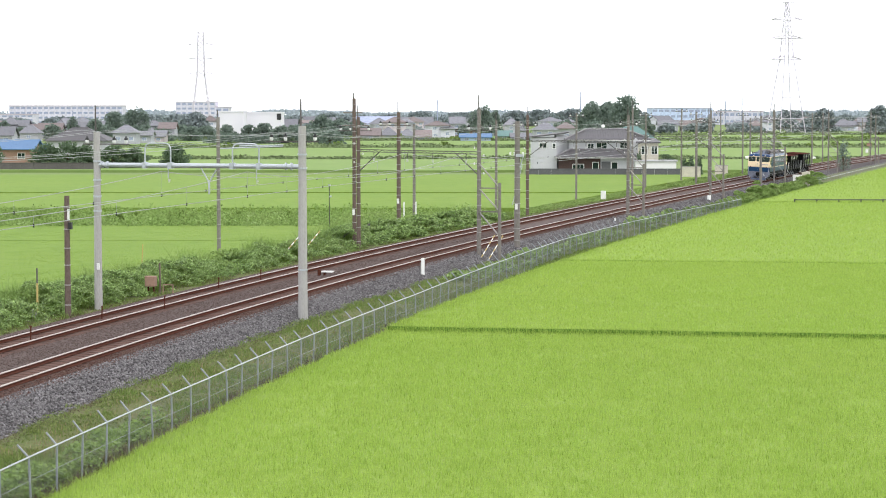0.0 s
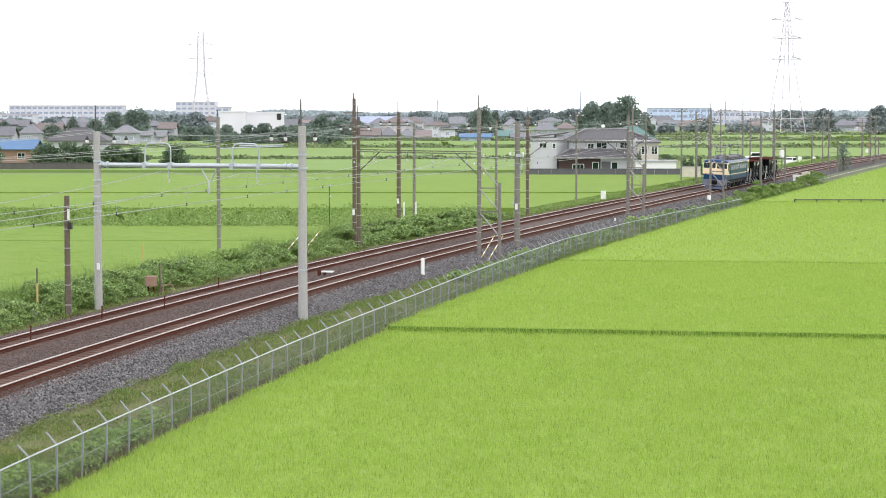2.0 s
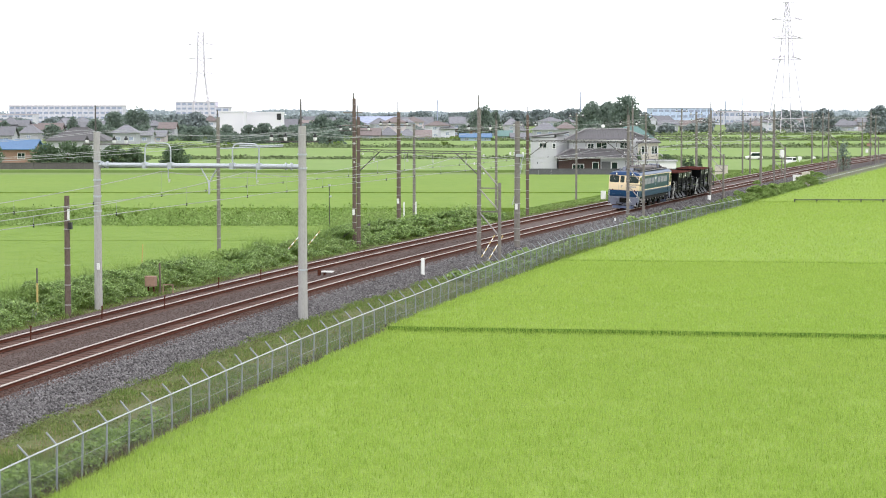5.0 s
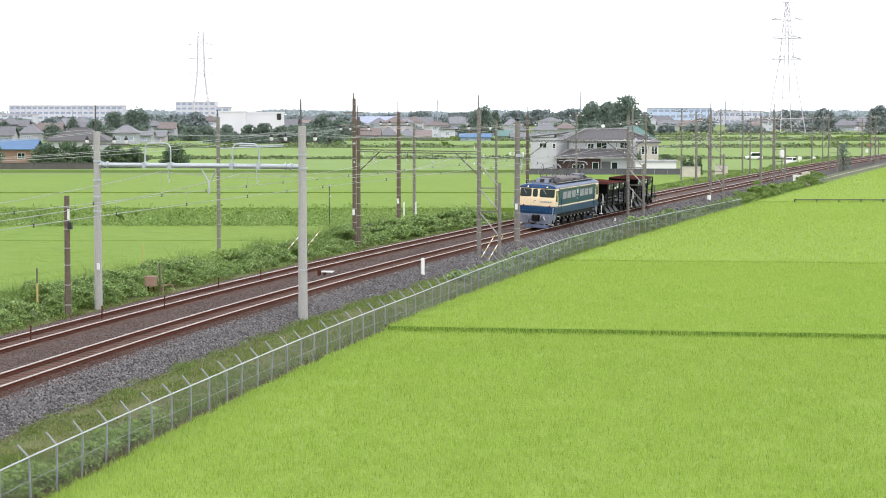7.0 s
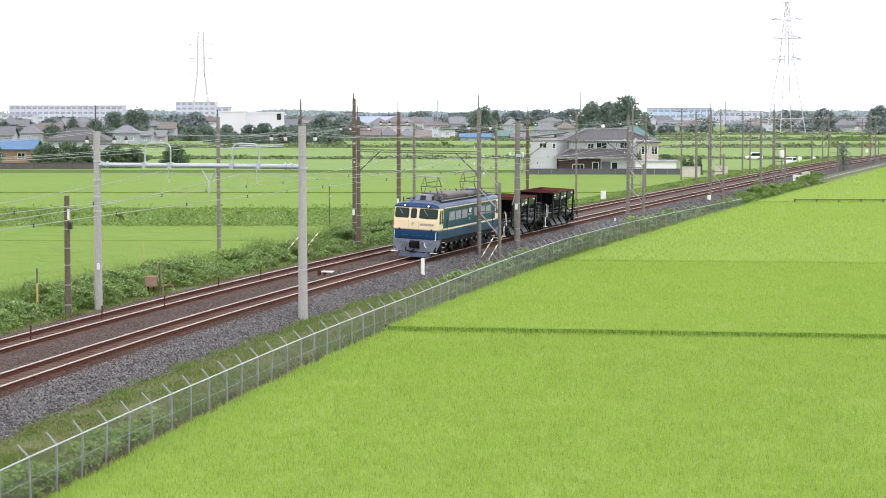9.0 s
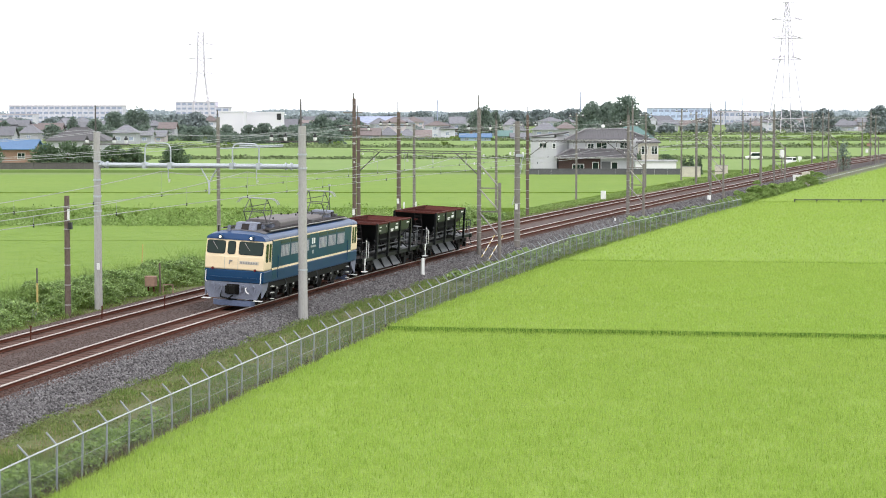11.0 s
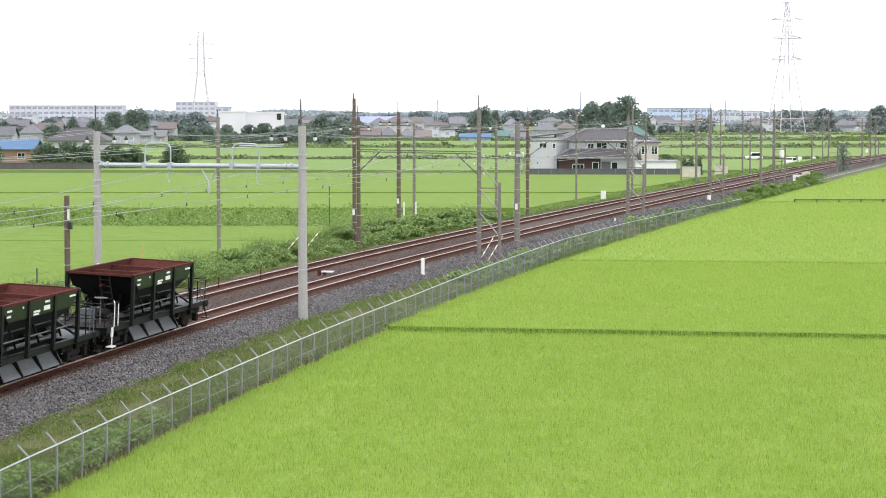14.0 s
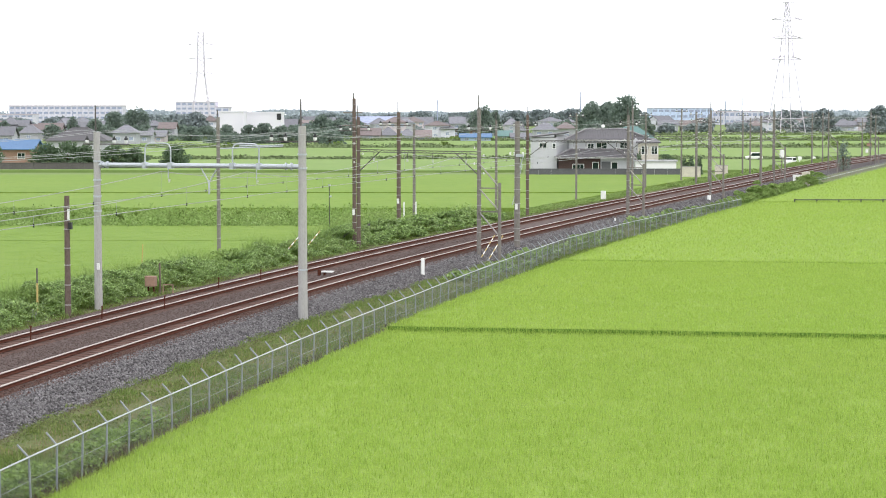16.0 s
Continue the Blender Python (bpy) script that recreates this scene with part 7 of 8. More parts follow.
house(174.4, 1150, 9.0, 8, 3.0, 1.9, "far_pink", "roof_far", "gable", "pale town house with a grey roof", 0, 1)
house(144.6, 1150, 9.4, 8, 4.3, 1.7, "wall_white", "roof_far", "gable", "white town house with a grey roof", 0, 1)
house(177.9, 1020, 6.9, 8, 4.4, 1.9, "far_white", "roof_far_brown", "gable", "pale grey town house with a brown roof", 15, 1)
house(199.1, 1080, 8.4, 8, 4.7, 2.5, "far_white", "roof_far", "hip", "pale grey town house with a grey roof", 15, 2)
house(201.6, 1150, 8.2, 8, 4.7, 2.1, "wall_white", "roof_far_brown", "gable", "white town house with a brown roof", -20, 2)
house(198.2, 1150, 8.7, 8, 3.5, 2.5, "far_pink", "roof_far", "hip", "pale town house with a grey roof", 0, 1)
house(207.1, 1020, 9.1, 8, 4.7, 2.2, "far_pink", "roof_far", "gable", "pale town house with a grey roof", -20, 2)
house(164.4, 1080, 8.9, 8, 4.8, 1.7, "wall_cream", "roof_far", "hip", "cream town house with a grey roof", 30, 2)
house(153.1, 1080, 6.5, 8, 3.1, 1.7, "far_pink", "roof_far", "gable", "pale town house with a grey roof", -20, 1)
house(204.3, 1150, 7.3, 8, 3.9, 2.0, "far_white", "roof_far", "hip", "pale grey town house with a grey roof", 15, 1)
house(159.7, 1020, 5.6, 8, 4.5, 2.3, "far_white", "roof_far", "hip", "pale grey town house with a grey roof", 0, 2)
house(125.5, 1020, 7.4, 8, 4.7, 2.0, "far_pink", "roof_far_brown", "hip", "pale town house with a brown roof", -20, 2)
house(199.2, 1020, 7.4, 8, 3.4, 1.8, "far_white", "roof_far", "gable", "pale grey town house with a grey roof", 15, 1)
house(115.0, 1080, 9.4, 8, 5.5, 2.0, "far_white", "roof_far", "gable", "pale grey town house with a grey roof", 30, 2)
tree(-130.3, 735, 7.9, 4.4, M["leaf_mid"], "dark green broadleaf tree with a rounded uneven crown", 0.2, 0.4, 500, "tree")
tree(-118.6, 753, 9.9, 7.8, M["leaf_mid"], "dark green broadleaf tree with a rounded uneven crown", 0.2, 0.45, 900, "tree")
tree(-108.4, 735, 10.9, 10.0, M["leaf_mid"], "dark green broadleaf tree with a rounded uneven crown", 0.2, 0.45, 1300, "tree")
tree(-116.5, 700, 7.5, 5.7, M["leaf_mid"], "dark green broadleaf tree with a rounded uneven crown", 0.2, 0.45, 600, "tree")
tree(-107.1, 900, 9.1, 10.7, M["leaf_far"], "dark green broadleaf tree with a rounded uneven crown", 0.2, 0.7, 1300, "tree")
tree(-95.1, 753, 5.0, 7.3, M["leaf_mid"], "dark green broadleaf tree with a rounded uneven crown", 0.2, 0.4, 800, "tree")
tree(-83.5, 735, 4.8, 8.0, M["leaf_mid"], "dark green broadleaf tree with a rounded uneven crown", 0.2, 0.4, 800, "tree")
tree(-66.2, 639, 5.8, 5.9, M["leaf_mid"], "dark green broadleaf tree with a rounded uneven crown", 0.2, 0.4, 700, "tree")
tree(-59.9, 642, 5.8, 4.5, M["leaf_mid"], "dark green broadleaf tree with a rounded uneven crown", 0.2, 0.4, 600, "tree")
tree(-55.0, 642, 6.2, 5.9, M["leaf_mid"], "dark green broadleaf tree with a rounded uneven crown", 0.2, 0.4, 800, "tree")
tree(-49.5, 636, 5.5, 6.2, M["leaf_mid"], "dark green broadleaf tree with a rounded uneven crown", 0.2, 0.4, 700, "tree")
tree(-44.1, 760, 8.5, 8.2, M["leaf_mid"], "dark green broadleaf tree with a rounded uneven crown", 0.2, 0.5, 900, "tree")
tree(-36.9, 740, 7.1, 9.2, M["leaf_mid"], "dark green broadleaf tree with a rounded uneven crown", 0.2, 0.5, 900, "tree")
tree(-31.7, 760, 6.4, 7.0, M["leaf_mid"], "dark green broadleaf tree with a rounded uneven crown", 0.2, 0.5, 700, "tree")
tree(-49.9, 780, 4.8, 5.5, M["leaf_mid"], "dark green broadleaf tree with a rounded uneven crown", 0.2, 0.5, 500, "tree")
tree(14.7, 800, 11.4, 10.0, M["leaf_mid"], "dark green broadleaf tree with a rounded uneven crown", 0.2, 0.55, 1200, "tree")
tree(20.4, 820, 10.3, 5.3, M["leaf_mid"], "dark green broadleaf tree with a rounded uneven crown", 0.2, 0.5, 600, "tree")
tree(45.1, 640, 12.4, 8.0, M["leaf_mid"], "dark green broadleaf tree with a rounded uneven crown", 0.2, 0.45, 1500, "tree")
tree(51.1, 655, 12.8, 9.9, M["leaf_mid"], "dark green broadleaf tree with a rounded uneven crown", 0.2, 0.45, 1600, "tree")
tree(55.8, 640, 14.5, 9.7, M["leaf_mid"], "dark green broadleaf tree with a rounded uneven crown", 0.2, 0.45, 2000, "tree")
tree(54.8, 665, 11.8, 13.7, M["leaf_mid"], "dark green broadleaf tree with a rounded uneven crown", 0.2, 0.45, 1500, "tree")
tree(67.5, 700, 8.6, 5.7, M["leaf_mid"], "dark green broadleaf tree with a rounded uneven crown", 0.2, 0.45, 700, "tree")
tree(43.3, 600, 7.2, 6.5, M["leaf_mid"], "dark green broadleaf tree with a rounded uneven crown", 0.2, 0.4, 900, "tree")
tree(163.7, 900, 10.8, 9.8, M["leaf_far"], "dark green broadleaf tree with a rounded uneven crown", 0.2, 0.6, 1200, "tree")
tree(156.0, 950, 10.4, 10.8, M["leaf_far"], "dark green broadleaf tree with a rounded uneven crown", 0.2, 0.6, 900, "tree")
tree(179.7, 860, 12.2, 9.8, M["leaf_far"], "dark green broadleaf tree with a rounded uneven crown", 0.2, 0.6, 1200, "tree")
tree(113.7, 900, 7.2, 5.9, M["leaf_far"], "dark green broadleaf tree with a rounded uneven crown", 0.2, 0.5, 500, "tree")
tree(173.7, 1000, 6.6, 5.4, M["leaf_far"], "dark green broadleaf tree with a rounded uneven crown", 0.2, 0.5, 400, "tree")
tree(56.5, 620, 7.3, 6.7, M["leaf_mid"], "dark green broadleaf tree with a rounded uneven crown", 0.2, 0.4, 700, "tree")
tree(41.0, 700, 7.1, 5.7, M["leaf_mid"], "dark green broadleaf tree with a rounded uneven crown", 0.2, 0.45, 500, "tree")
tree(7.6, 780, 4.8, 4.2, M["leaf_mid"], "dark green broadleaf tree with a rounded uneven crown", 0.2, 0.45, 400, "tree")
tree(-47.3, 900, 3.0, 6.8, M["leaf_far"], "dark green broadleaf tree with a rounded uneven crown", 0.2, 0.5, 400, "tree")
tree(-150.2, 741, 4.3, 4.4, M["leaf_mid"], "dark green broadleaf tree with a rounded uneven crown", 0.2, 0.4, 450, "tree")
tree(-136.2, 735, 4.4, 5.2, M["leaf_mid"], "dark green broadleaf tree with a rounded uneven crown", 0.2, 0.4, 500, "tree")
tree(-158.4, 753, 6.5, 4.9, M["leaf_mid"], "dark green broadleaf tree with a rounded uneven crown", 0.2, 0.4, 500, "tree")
tree(65.6, 342, 5.3, 2.2, M["leaf_mid"], "young leafy tree growing beside the railway fence", 0.12, 0.15, 420, "tree")
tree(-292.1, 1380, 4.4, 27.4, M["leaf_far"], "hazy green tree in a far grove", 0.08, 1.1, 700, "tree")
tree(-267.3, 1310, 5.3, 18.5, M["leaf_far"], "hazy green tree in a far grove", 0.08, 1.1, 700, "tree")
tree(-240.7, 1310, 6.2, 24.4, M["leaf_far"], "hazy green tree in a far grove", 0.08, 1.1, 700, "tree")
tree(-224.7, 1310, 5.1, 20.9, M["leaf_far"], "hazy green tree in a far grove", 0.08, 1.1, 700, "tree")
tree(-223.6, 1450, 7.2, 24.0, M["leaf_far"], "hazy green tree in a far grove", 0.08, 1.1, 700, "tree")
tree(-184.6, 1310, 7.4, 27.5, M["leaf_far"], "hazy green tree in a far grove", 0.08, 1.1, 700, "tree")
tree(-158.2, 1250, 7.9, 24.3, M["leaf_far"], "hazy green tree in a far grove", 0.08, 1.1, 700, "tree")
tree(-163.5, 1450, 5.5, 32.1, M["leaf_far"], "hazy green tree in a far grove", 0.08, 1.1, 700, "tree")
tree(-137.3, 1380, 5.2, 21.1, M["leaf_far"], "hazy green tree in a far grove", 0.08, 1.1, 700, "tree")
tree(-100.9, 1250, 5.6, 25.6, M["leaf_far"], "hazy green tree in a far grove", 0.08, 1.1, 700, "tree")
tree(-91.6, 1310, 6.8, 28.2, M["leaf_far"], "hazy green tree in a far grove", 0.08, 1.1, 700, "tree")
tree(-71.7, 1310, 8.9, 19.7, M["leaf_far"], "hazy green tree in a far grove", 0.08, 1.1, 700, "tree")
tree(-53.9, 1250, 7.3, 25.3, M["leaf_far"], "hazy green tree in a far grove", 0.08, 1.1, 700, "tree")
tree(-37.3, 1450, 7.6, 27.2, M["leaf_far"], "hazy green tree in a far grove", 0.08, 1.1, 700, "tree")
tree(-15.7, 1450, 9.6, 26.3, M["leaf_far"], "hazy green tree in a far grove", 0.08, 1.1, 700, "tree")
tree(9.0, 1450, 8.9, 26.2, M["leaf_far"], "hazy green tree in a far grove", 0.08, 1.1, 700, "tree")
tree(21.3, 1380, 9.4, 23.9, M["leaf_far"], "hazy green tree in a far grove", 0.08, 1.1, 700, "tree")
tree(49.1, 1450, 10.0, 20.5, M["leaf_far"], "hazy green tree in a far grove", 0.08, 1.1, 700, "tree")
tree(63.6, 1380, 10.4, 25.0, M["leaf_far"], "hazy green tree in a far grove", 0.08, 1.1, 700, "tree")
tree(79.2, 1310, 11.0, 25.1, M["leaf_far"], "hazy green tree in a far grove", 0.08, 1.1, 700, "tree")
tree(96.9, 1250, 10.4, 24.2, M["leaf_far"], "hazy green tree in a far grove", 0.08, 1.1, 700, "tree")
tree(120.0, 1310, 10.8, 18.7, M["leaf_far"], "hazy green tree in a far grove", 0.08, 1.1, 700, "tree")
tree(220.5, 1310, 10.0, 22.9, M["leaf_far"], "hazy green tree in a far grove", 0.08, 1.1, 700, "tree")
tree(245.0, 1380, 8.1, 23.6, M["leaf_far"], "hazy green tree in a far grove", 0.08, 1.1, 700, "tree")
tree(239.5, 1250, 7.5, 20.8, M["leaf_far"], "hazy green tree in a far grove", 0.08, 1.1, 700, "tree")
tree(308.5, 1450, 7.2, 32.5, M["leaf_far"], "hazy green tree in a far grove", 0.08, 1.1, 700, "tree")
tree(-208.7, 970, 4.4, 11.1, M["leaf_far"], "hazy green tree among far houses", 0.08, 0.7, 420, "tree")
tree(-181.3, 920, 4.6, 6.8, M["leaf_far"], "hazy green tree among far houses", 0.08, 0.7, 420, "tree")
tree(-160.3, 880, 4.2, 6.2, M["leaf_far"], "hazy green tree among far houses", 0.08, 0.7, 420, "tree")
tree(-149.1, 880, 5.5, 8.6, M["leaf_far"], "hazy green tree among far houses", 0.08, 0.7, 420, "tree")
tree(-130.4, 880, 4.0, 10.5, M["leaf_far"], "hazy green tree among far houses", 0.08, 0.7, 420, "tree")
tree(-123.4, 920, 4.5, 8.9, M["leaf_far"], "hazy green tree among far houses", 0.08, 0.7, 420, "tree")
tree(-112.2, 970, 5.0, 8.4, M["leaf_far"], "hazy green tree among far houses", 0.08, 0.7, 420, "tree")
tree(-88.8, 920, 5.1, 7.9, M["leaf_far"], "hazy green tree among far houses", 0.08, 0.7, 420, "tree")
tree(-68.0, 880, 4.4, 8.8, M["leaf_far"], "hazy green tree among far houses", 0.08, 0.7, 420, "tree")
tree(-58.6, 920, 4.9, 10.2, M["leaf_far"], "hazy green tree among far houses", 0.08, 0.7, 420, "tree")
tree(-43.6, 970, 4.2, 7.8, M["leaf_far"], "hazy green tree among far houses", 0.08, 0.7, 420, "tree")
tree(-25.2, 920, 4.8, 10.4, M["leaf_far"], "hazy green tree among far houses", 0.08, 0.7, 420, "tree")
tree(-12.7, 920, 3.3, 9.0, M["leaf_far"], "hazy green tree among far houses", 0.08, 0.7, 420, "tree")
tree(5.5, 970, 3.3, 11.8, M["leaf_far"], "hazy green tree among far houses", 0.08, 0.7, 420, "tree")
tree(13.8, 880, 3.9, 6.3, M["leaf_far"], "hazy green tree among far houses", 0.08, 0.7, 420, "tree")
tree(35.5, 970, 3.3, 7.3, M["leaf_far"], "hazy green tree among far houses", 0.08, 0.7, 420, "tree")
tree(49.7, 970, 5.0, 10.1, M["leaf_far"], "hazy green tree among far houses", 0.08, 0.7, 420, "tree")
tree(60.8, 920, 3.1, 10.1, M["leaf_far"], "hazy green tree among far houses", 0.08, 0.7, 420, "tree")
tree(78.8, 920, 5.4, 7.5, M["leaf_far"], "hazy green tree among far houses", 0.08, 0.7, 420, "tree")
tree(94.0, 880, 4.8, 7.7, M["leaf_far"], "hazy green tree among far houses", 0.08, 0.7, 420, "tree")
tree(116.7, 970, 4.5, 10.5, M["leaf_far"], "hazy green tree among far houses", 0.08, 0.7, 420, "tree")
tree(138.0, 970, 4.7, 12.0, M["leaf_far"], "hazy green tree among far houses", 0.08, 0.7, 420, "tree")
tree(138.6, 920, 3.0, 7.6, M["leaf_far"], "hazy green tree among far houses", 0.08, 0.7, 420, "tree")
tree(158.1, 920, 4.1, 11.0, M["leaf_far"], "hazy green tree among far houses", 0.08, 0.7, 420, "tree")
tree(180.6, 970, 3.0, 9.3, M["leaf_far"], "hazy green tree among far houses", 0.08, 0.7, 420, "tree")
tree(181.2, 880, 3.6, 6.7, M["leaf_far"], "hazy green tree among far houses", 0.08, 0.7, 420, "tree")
for gx, gy, gh, gw in ((-77.0, 357, 4.9, 3.6), (-68.2, 358, 4.5, 5.0), (-64.6, 359, 4.9, 5.2), (-61.8, 360, 4.2, 3.8), (-57.2, 361, 4.2, 5.0), (-53.6, 362, 3.9, 4.2), (-46.8, 364, 4.1, 4.6)):
    tree(gx, gy, gh, gw, M["leaf_dark"], "dense dark green garden tree behind the block wall", 0.1, 0.2, 1500, "tree")
for k in range(26):
    gy = random.uniform(600, 790)
    gu = random.choice((random.uniform(-0.212, -0.115), random.uniform(-0.075, -0.03), random.uniform(0.0, 0.075)))
    if gu > 0.0:
        gy += 160
    tree(gy * gu, gy, random.uniform(3.2, 5.6), random.uniform(5, 9), M["leaf_mid"], "green broadleaf tree between town houses", 0.1, 0.42, 520, "tree")
# woods on the horizon, their haze put into the blue-grey leaf colour
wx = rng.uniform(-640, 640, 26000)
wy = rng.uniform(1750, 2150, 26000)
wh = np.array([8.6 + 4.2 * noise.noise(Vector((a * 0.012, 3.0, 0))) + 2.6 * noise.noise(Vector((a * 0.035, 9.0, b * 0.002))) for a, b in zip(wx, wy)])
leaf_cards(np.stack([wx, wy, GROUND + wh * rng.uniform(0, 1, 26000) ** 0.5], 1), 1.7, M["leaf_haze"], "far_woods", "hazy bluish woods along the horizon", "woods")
bush(-99.5, 752, 4.6, 9.3, M["leaf_mid"], "broad green thicket at the foot of the trees", 0.5, 420, "bush")
bush(-97.1, 762, 4.1, 9.2, M["leaf_mid"], "broad green thicket at the foot of the trees", 0.5, 420, "bush")
bush(-92.1, 752, 4.5, 8.1, M["leaf_mid"], "broad green thicket at the foot of the trees", 0.5, 420, "bush")
bush(-89.6, 762, 4.1, 9.1, M["leaf_mid"], "broad green thicket at the foot of the trees", 0.5, 420, "bush")
bush(-84.8, 752, 3.4, 8.5, M["leaf_mid"], "broad green thicket at the foot of the trees", 0.5, 420, "bush")
bush(-68.8, 638, 3.1, 7.7, M["leaf_mid"], "broad green thicket at the foot of the trees", 0.5, 420, "bush")
bush(-64.7, 628, 3.7, 7.0, M["leaf_mid"], "broad green thicket at the foot of the trees", 0.5, 420, "bush")
bush(-62.6, 638, 3.5, 6.1, M["leaf_mid"], "broad green thicket at the foot of the trees", 0.5, 420, "bush")
bush(-58.5, 628, 3.1, 7.0, M["leaf_mid"], "broad green thicket at the foot of the trees", 0.5, 420, "bush")
bush(-56.4, 638, 3.0, 6.3, M["leaf_mid"], "broad green thicket at the foot of the trees", 0.5, 420, "bush")
bush(-52.4, 628, 3.5, 6.7, M["leaf_mid"], "broad green thicket at the foot of the trees", 0.5, 420, "bush")
bush(-50.1, 638, 3.1, 6.0, M["leaf_mid"], "broad green thicket at the foot of the trees", 0.5, 420, "bush")
bush(-134.6, 726, 3.4, 7.8, M["leaf_mid"], "broad green thicket among the houses", 0.5, 360, "bush")
bush(-130.7, 732, 3.8, 8.1, M["leaf_mid"], "broad green thicket among the houses", 0.5, 360, "bush")
bush(-123.7, 720, 2.7, 7.6, M["leaf_mid"], "broad green thicket among the houses", 0.5, 360, "bush")
bush(-119.8, 726, 2.8, 8.1, M["leaf_mid"], "broad green thicket among the houses", 0.5, 360, "bush")
bush(-115.9, 732, 3.6, 7.6, M["leaf_mid"], "broad green thicket among the houses", 0.5, 360, "bush")
bush(-109.1, 720, 2.2, 7.4, M["leaf_mid"], "broad green thicket among the houses", 0.5, 360, "bush")
bush(-105.1, 726, 3.2, 6.9, M["leaf_mid"], "broad green thicket among the houses", 0.5, 360, "bush")
bush(-101.0, 732, 3.6, 7.1, M["leaf_mid"], "broad green thicket among the houses", 0.5, 360, "bush")
bush(38.2, 330, 2.9, 1.4, M["leaf_dark"], "clipped dark green hedge bush by the farmhouse", 0.16, 600, "bush")
bush(39.3, 330, 3.1, 1.6, M["leaf_dark"], "clipped dark green hedge bush by the farmhouse", 0.16, 600, "bush")
bush(40.5, 330, 2.9, 1.3, M["leaf_dark"], "clipped dark green hedge bush by the farmhouse", 0.16, 600, "bush")
bush(31.0, 330, 3.7, 1.3, M["leaf_dark"], "clipped dark green hedge bush by the farmhouse", 0.16, 600, "bush")
bush(108.3, 575, 1.8, 6.2, M["weed"], "unkempt green shrub on a field edge", 0.35, 260, "bush")
bush(115.0, 705, 2.3, 7.2, M["weed"], "unkempt green shrub on a field edge", 0.35, 260, "bush")
bush(138.3, 712, 1.9, 7.6, M["weed"], "unkempt green shrub on a field edge", 0.35, 260, "bush")
bush(130.3, 705, 2.3, 3.5, M["weed"], "unkempt green shrub on a field edge", 0.35, 260, "bush")
bush(99.9, 568, 1.6, 3.8, M["weed"], "unkempt green shrub on a field edge", 0.35, 260, "bush")
bush(-55.5, 575, 1.3, 4.3, M["weed"], "unkempt green shrub on a field edge", 0.35, 260, "bush")
bush(0.5, 575, 1.7, 3.8, M["weed"], "unkempt green shrub on a field edge", 0.35, 260, "bush")
bush(-53.9, 705, 2.2, 5.3, M["weed"], "unkempt green shrub on a field edge", 0.35, 260, "bush")
bush(-31.1, 712, 1.8, 6.4, M["weed"], "unkempt green shrub on a field edge", 0.35, 260, "bush")
bush(142.9, 705, 2.3, 5.3, M["weed"], "unkempt green shrub on a field edge", 0.35, 260, "bush")
bush(136.0, 712, 1.6, 5.8, M["weed"], "unkempt green shrub on a field edge", 0.35, 260, "bush")
bush(3.8, 705, 1.6, 5.4, M["weed"], "unkempt green shrub on a field edge", 0.35, 260, "bush")
bush(122.7, 705, 2.1, 7.3, M["weed"], "unkempt green shrub on a field edge", 0.35, 260, "bush")
bush(-58.7, 870, 1.1, 4.4, M["weed"], "unkempt green shrub on a field edge", 0.35, 260, "bush")
bush(110.4, 568, 1.2, 5.4, M["weed"], "unkempt green shrub on a field edge", 0.35, 260, "bush")
bush(115.6, 568, 1.5, 3.6, M["weed"], "unkempt green shrub on a field edge", 0.35, 260, "bush")
bush(-14.7, 705, 2.2, 6.0, M["weed"], "unkempt green shrub on a field edge", 0.35, 260, "bush")
bush(106.7, 712, 1.4, 4.5, M["weed"], "unkempt green shrub on a field edge", 0.35, 260, "bush")
bush(104.8, 712, 1.8, 4.9, M["weed"], "unkempt green shrub on a field edge", 0.35, 260, "bush")
bush(-56.8, 568, 1.6, 5.1, M["weed"], "unkempt green shrub on a field edge", 0.35, 260, "bush")
bush(158.7, 870, 1.2, 4.9, M["weed"], "unkempt green shrub on a field edge", 0.35, 260, "bush")
bush(94.7, 712, 1.6, 7.0, M["weed"], "unkempt green shrub on a field edge", 0.35, 260, "bush")
bush(-59.1, 568, 1.1, 4.9, M["weed"], "unkempt green shrub on a field edge", 0.35, 260, "bush")
bush(126.2, 712, 1.5, 6.3, M["weed"], "unkempt green shrub on a field edge", 0.35, 260, "bush")
bush(163.2, 870, 1.5, 6.2, M["weed"], "unkempt green shrub on a field edge", 0.35, 260, "bush")
bush(-29.3, 575, 1.9, 4.7, M["weed"], "unkempt green shrub on a field edge", 0.35, 260, "bush")
bush(14.9, 705, 1.8, 4.6, M["weed"], "unkempt green shrub on a field edge", 0.35, 260, "bush")
bush(-34.3, 194.1, 0.8, 1.3, M["weed"], "low weedy shrub on the bank between paddies", 0.14, 150, "shrub")
bush(-36.8, 189.7, 1.0, 1.0, M["weed"], "low weedy shrub on the bank between paddies", 0.14, 150, "shrub")
bush(-29.1, 199.5, 0.6, 1.1, M["weed"], "low weedy shrub on the bank between paddies", 0.14, 150, "shrub")
bush(-23.9, 191.1, 1.1, 1.5, M["weed"], "low weedy shrub on the bank between paddies", 0.14, 150, "shrub")
bush(-19.7, 193.8, 0.8, 0.8, M["weed"], "low weedy shrub on the bank between paddies", 0.14, 150, "shrub")
bush(-41.5, 197.8, 0.5, 1.6, M["weed"], "low weedy shrub on the bank between paddies", 0.14, 150, "shrub")
bush(-28.7, 194.6, 0.8, 1.4, M["weed"], "low weedy shrub on the bank between paddies", 0.14, 150, "shrub")
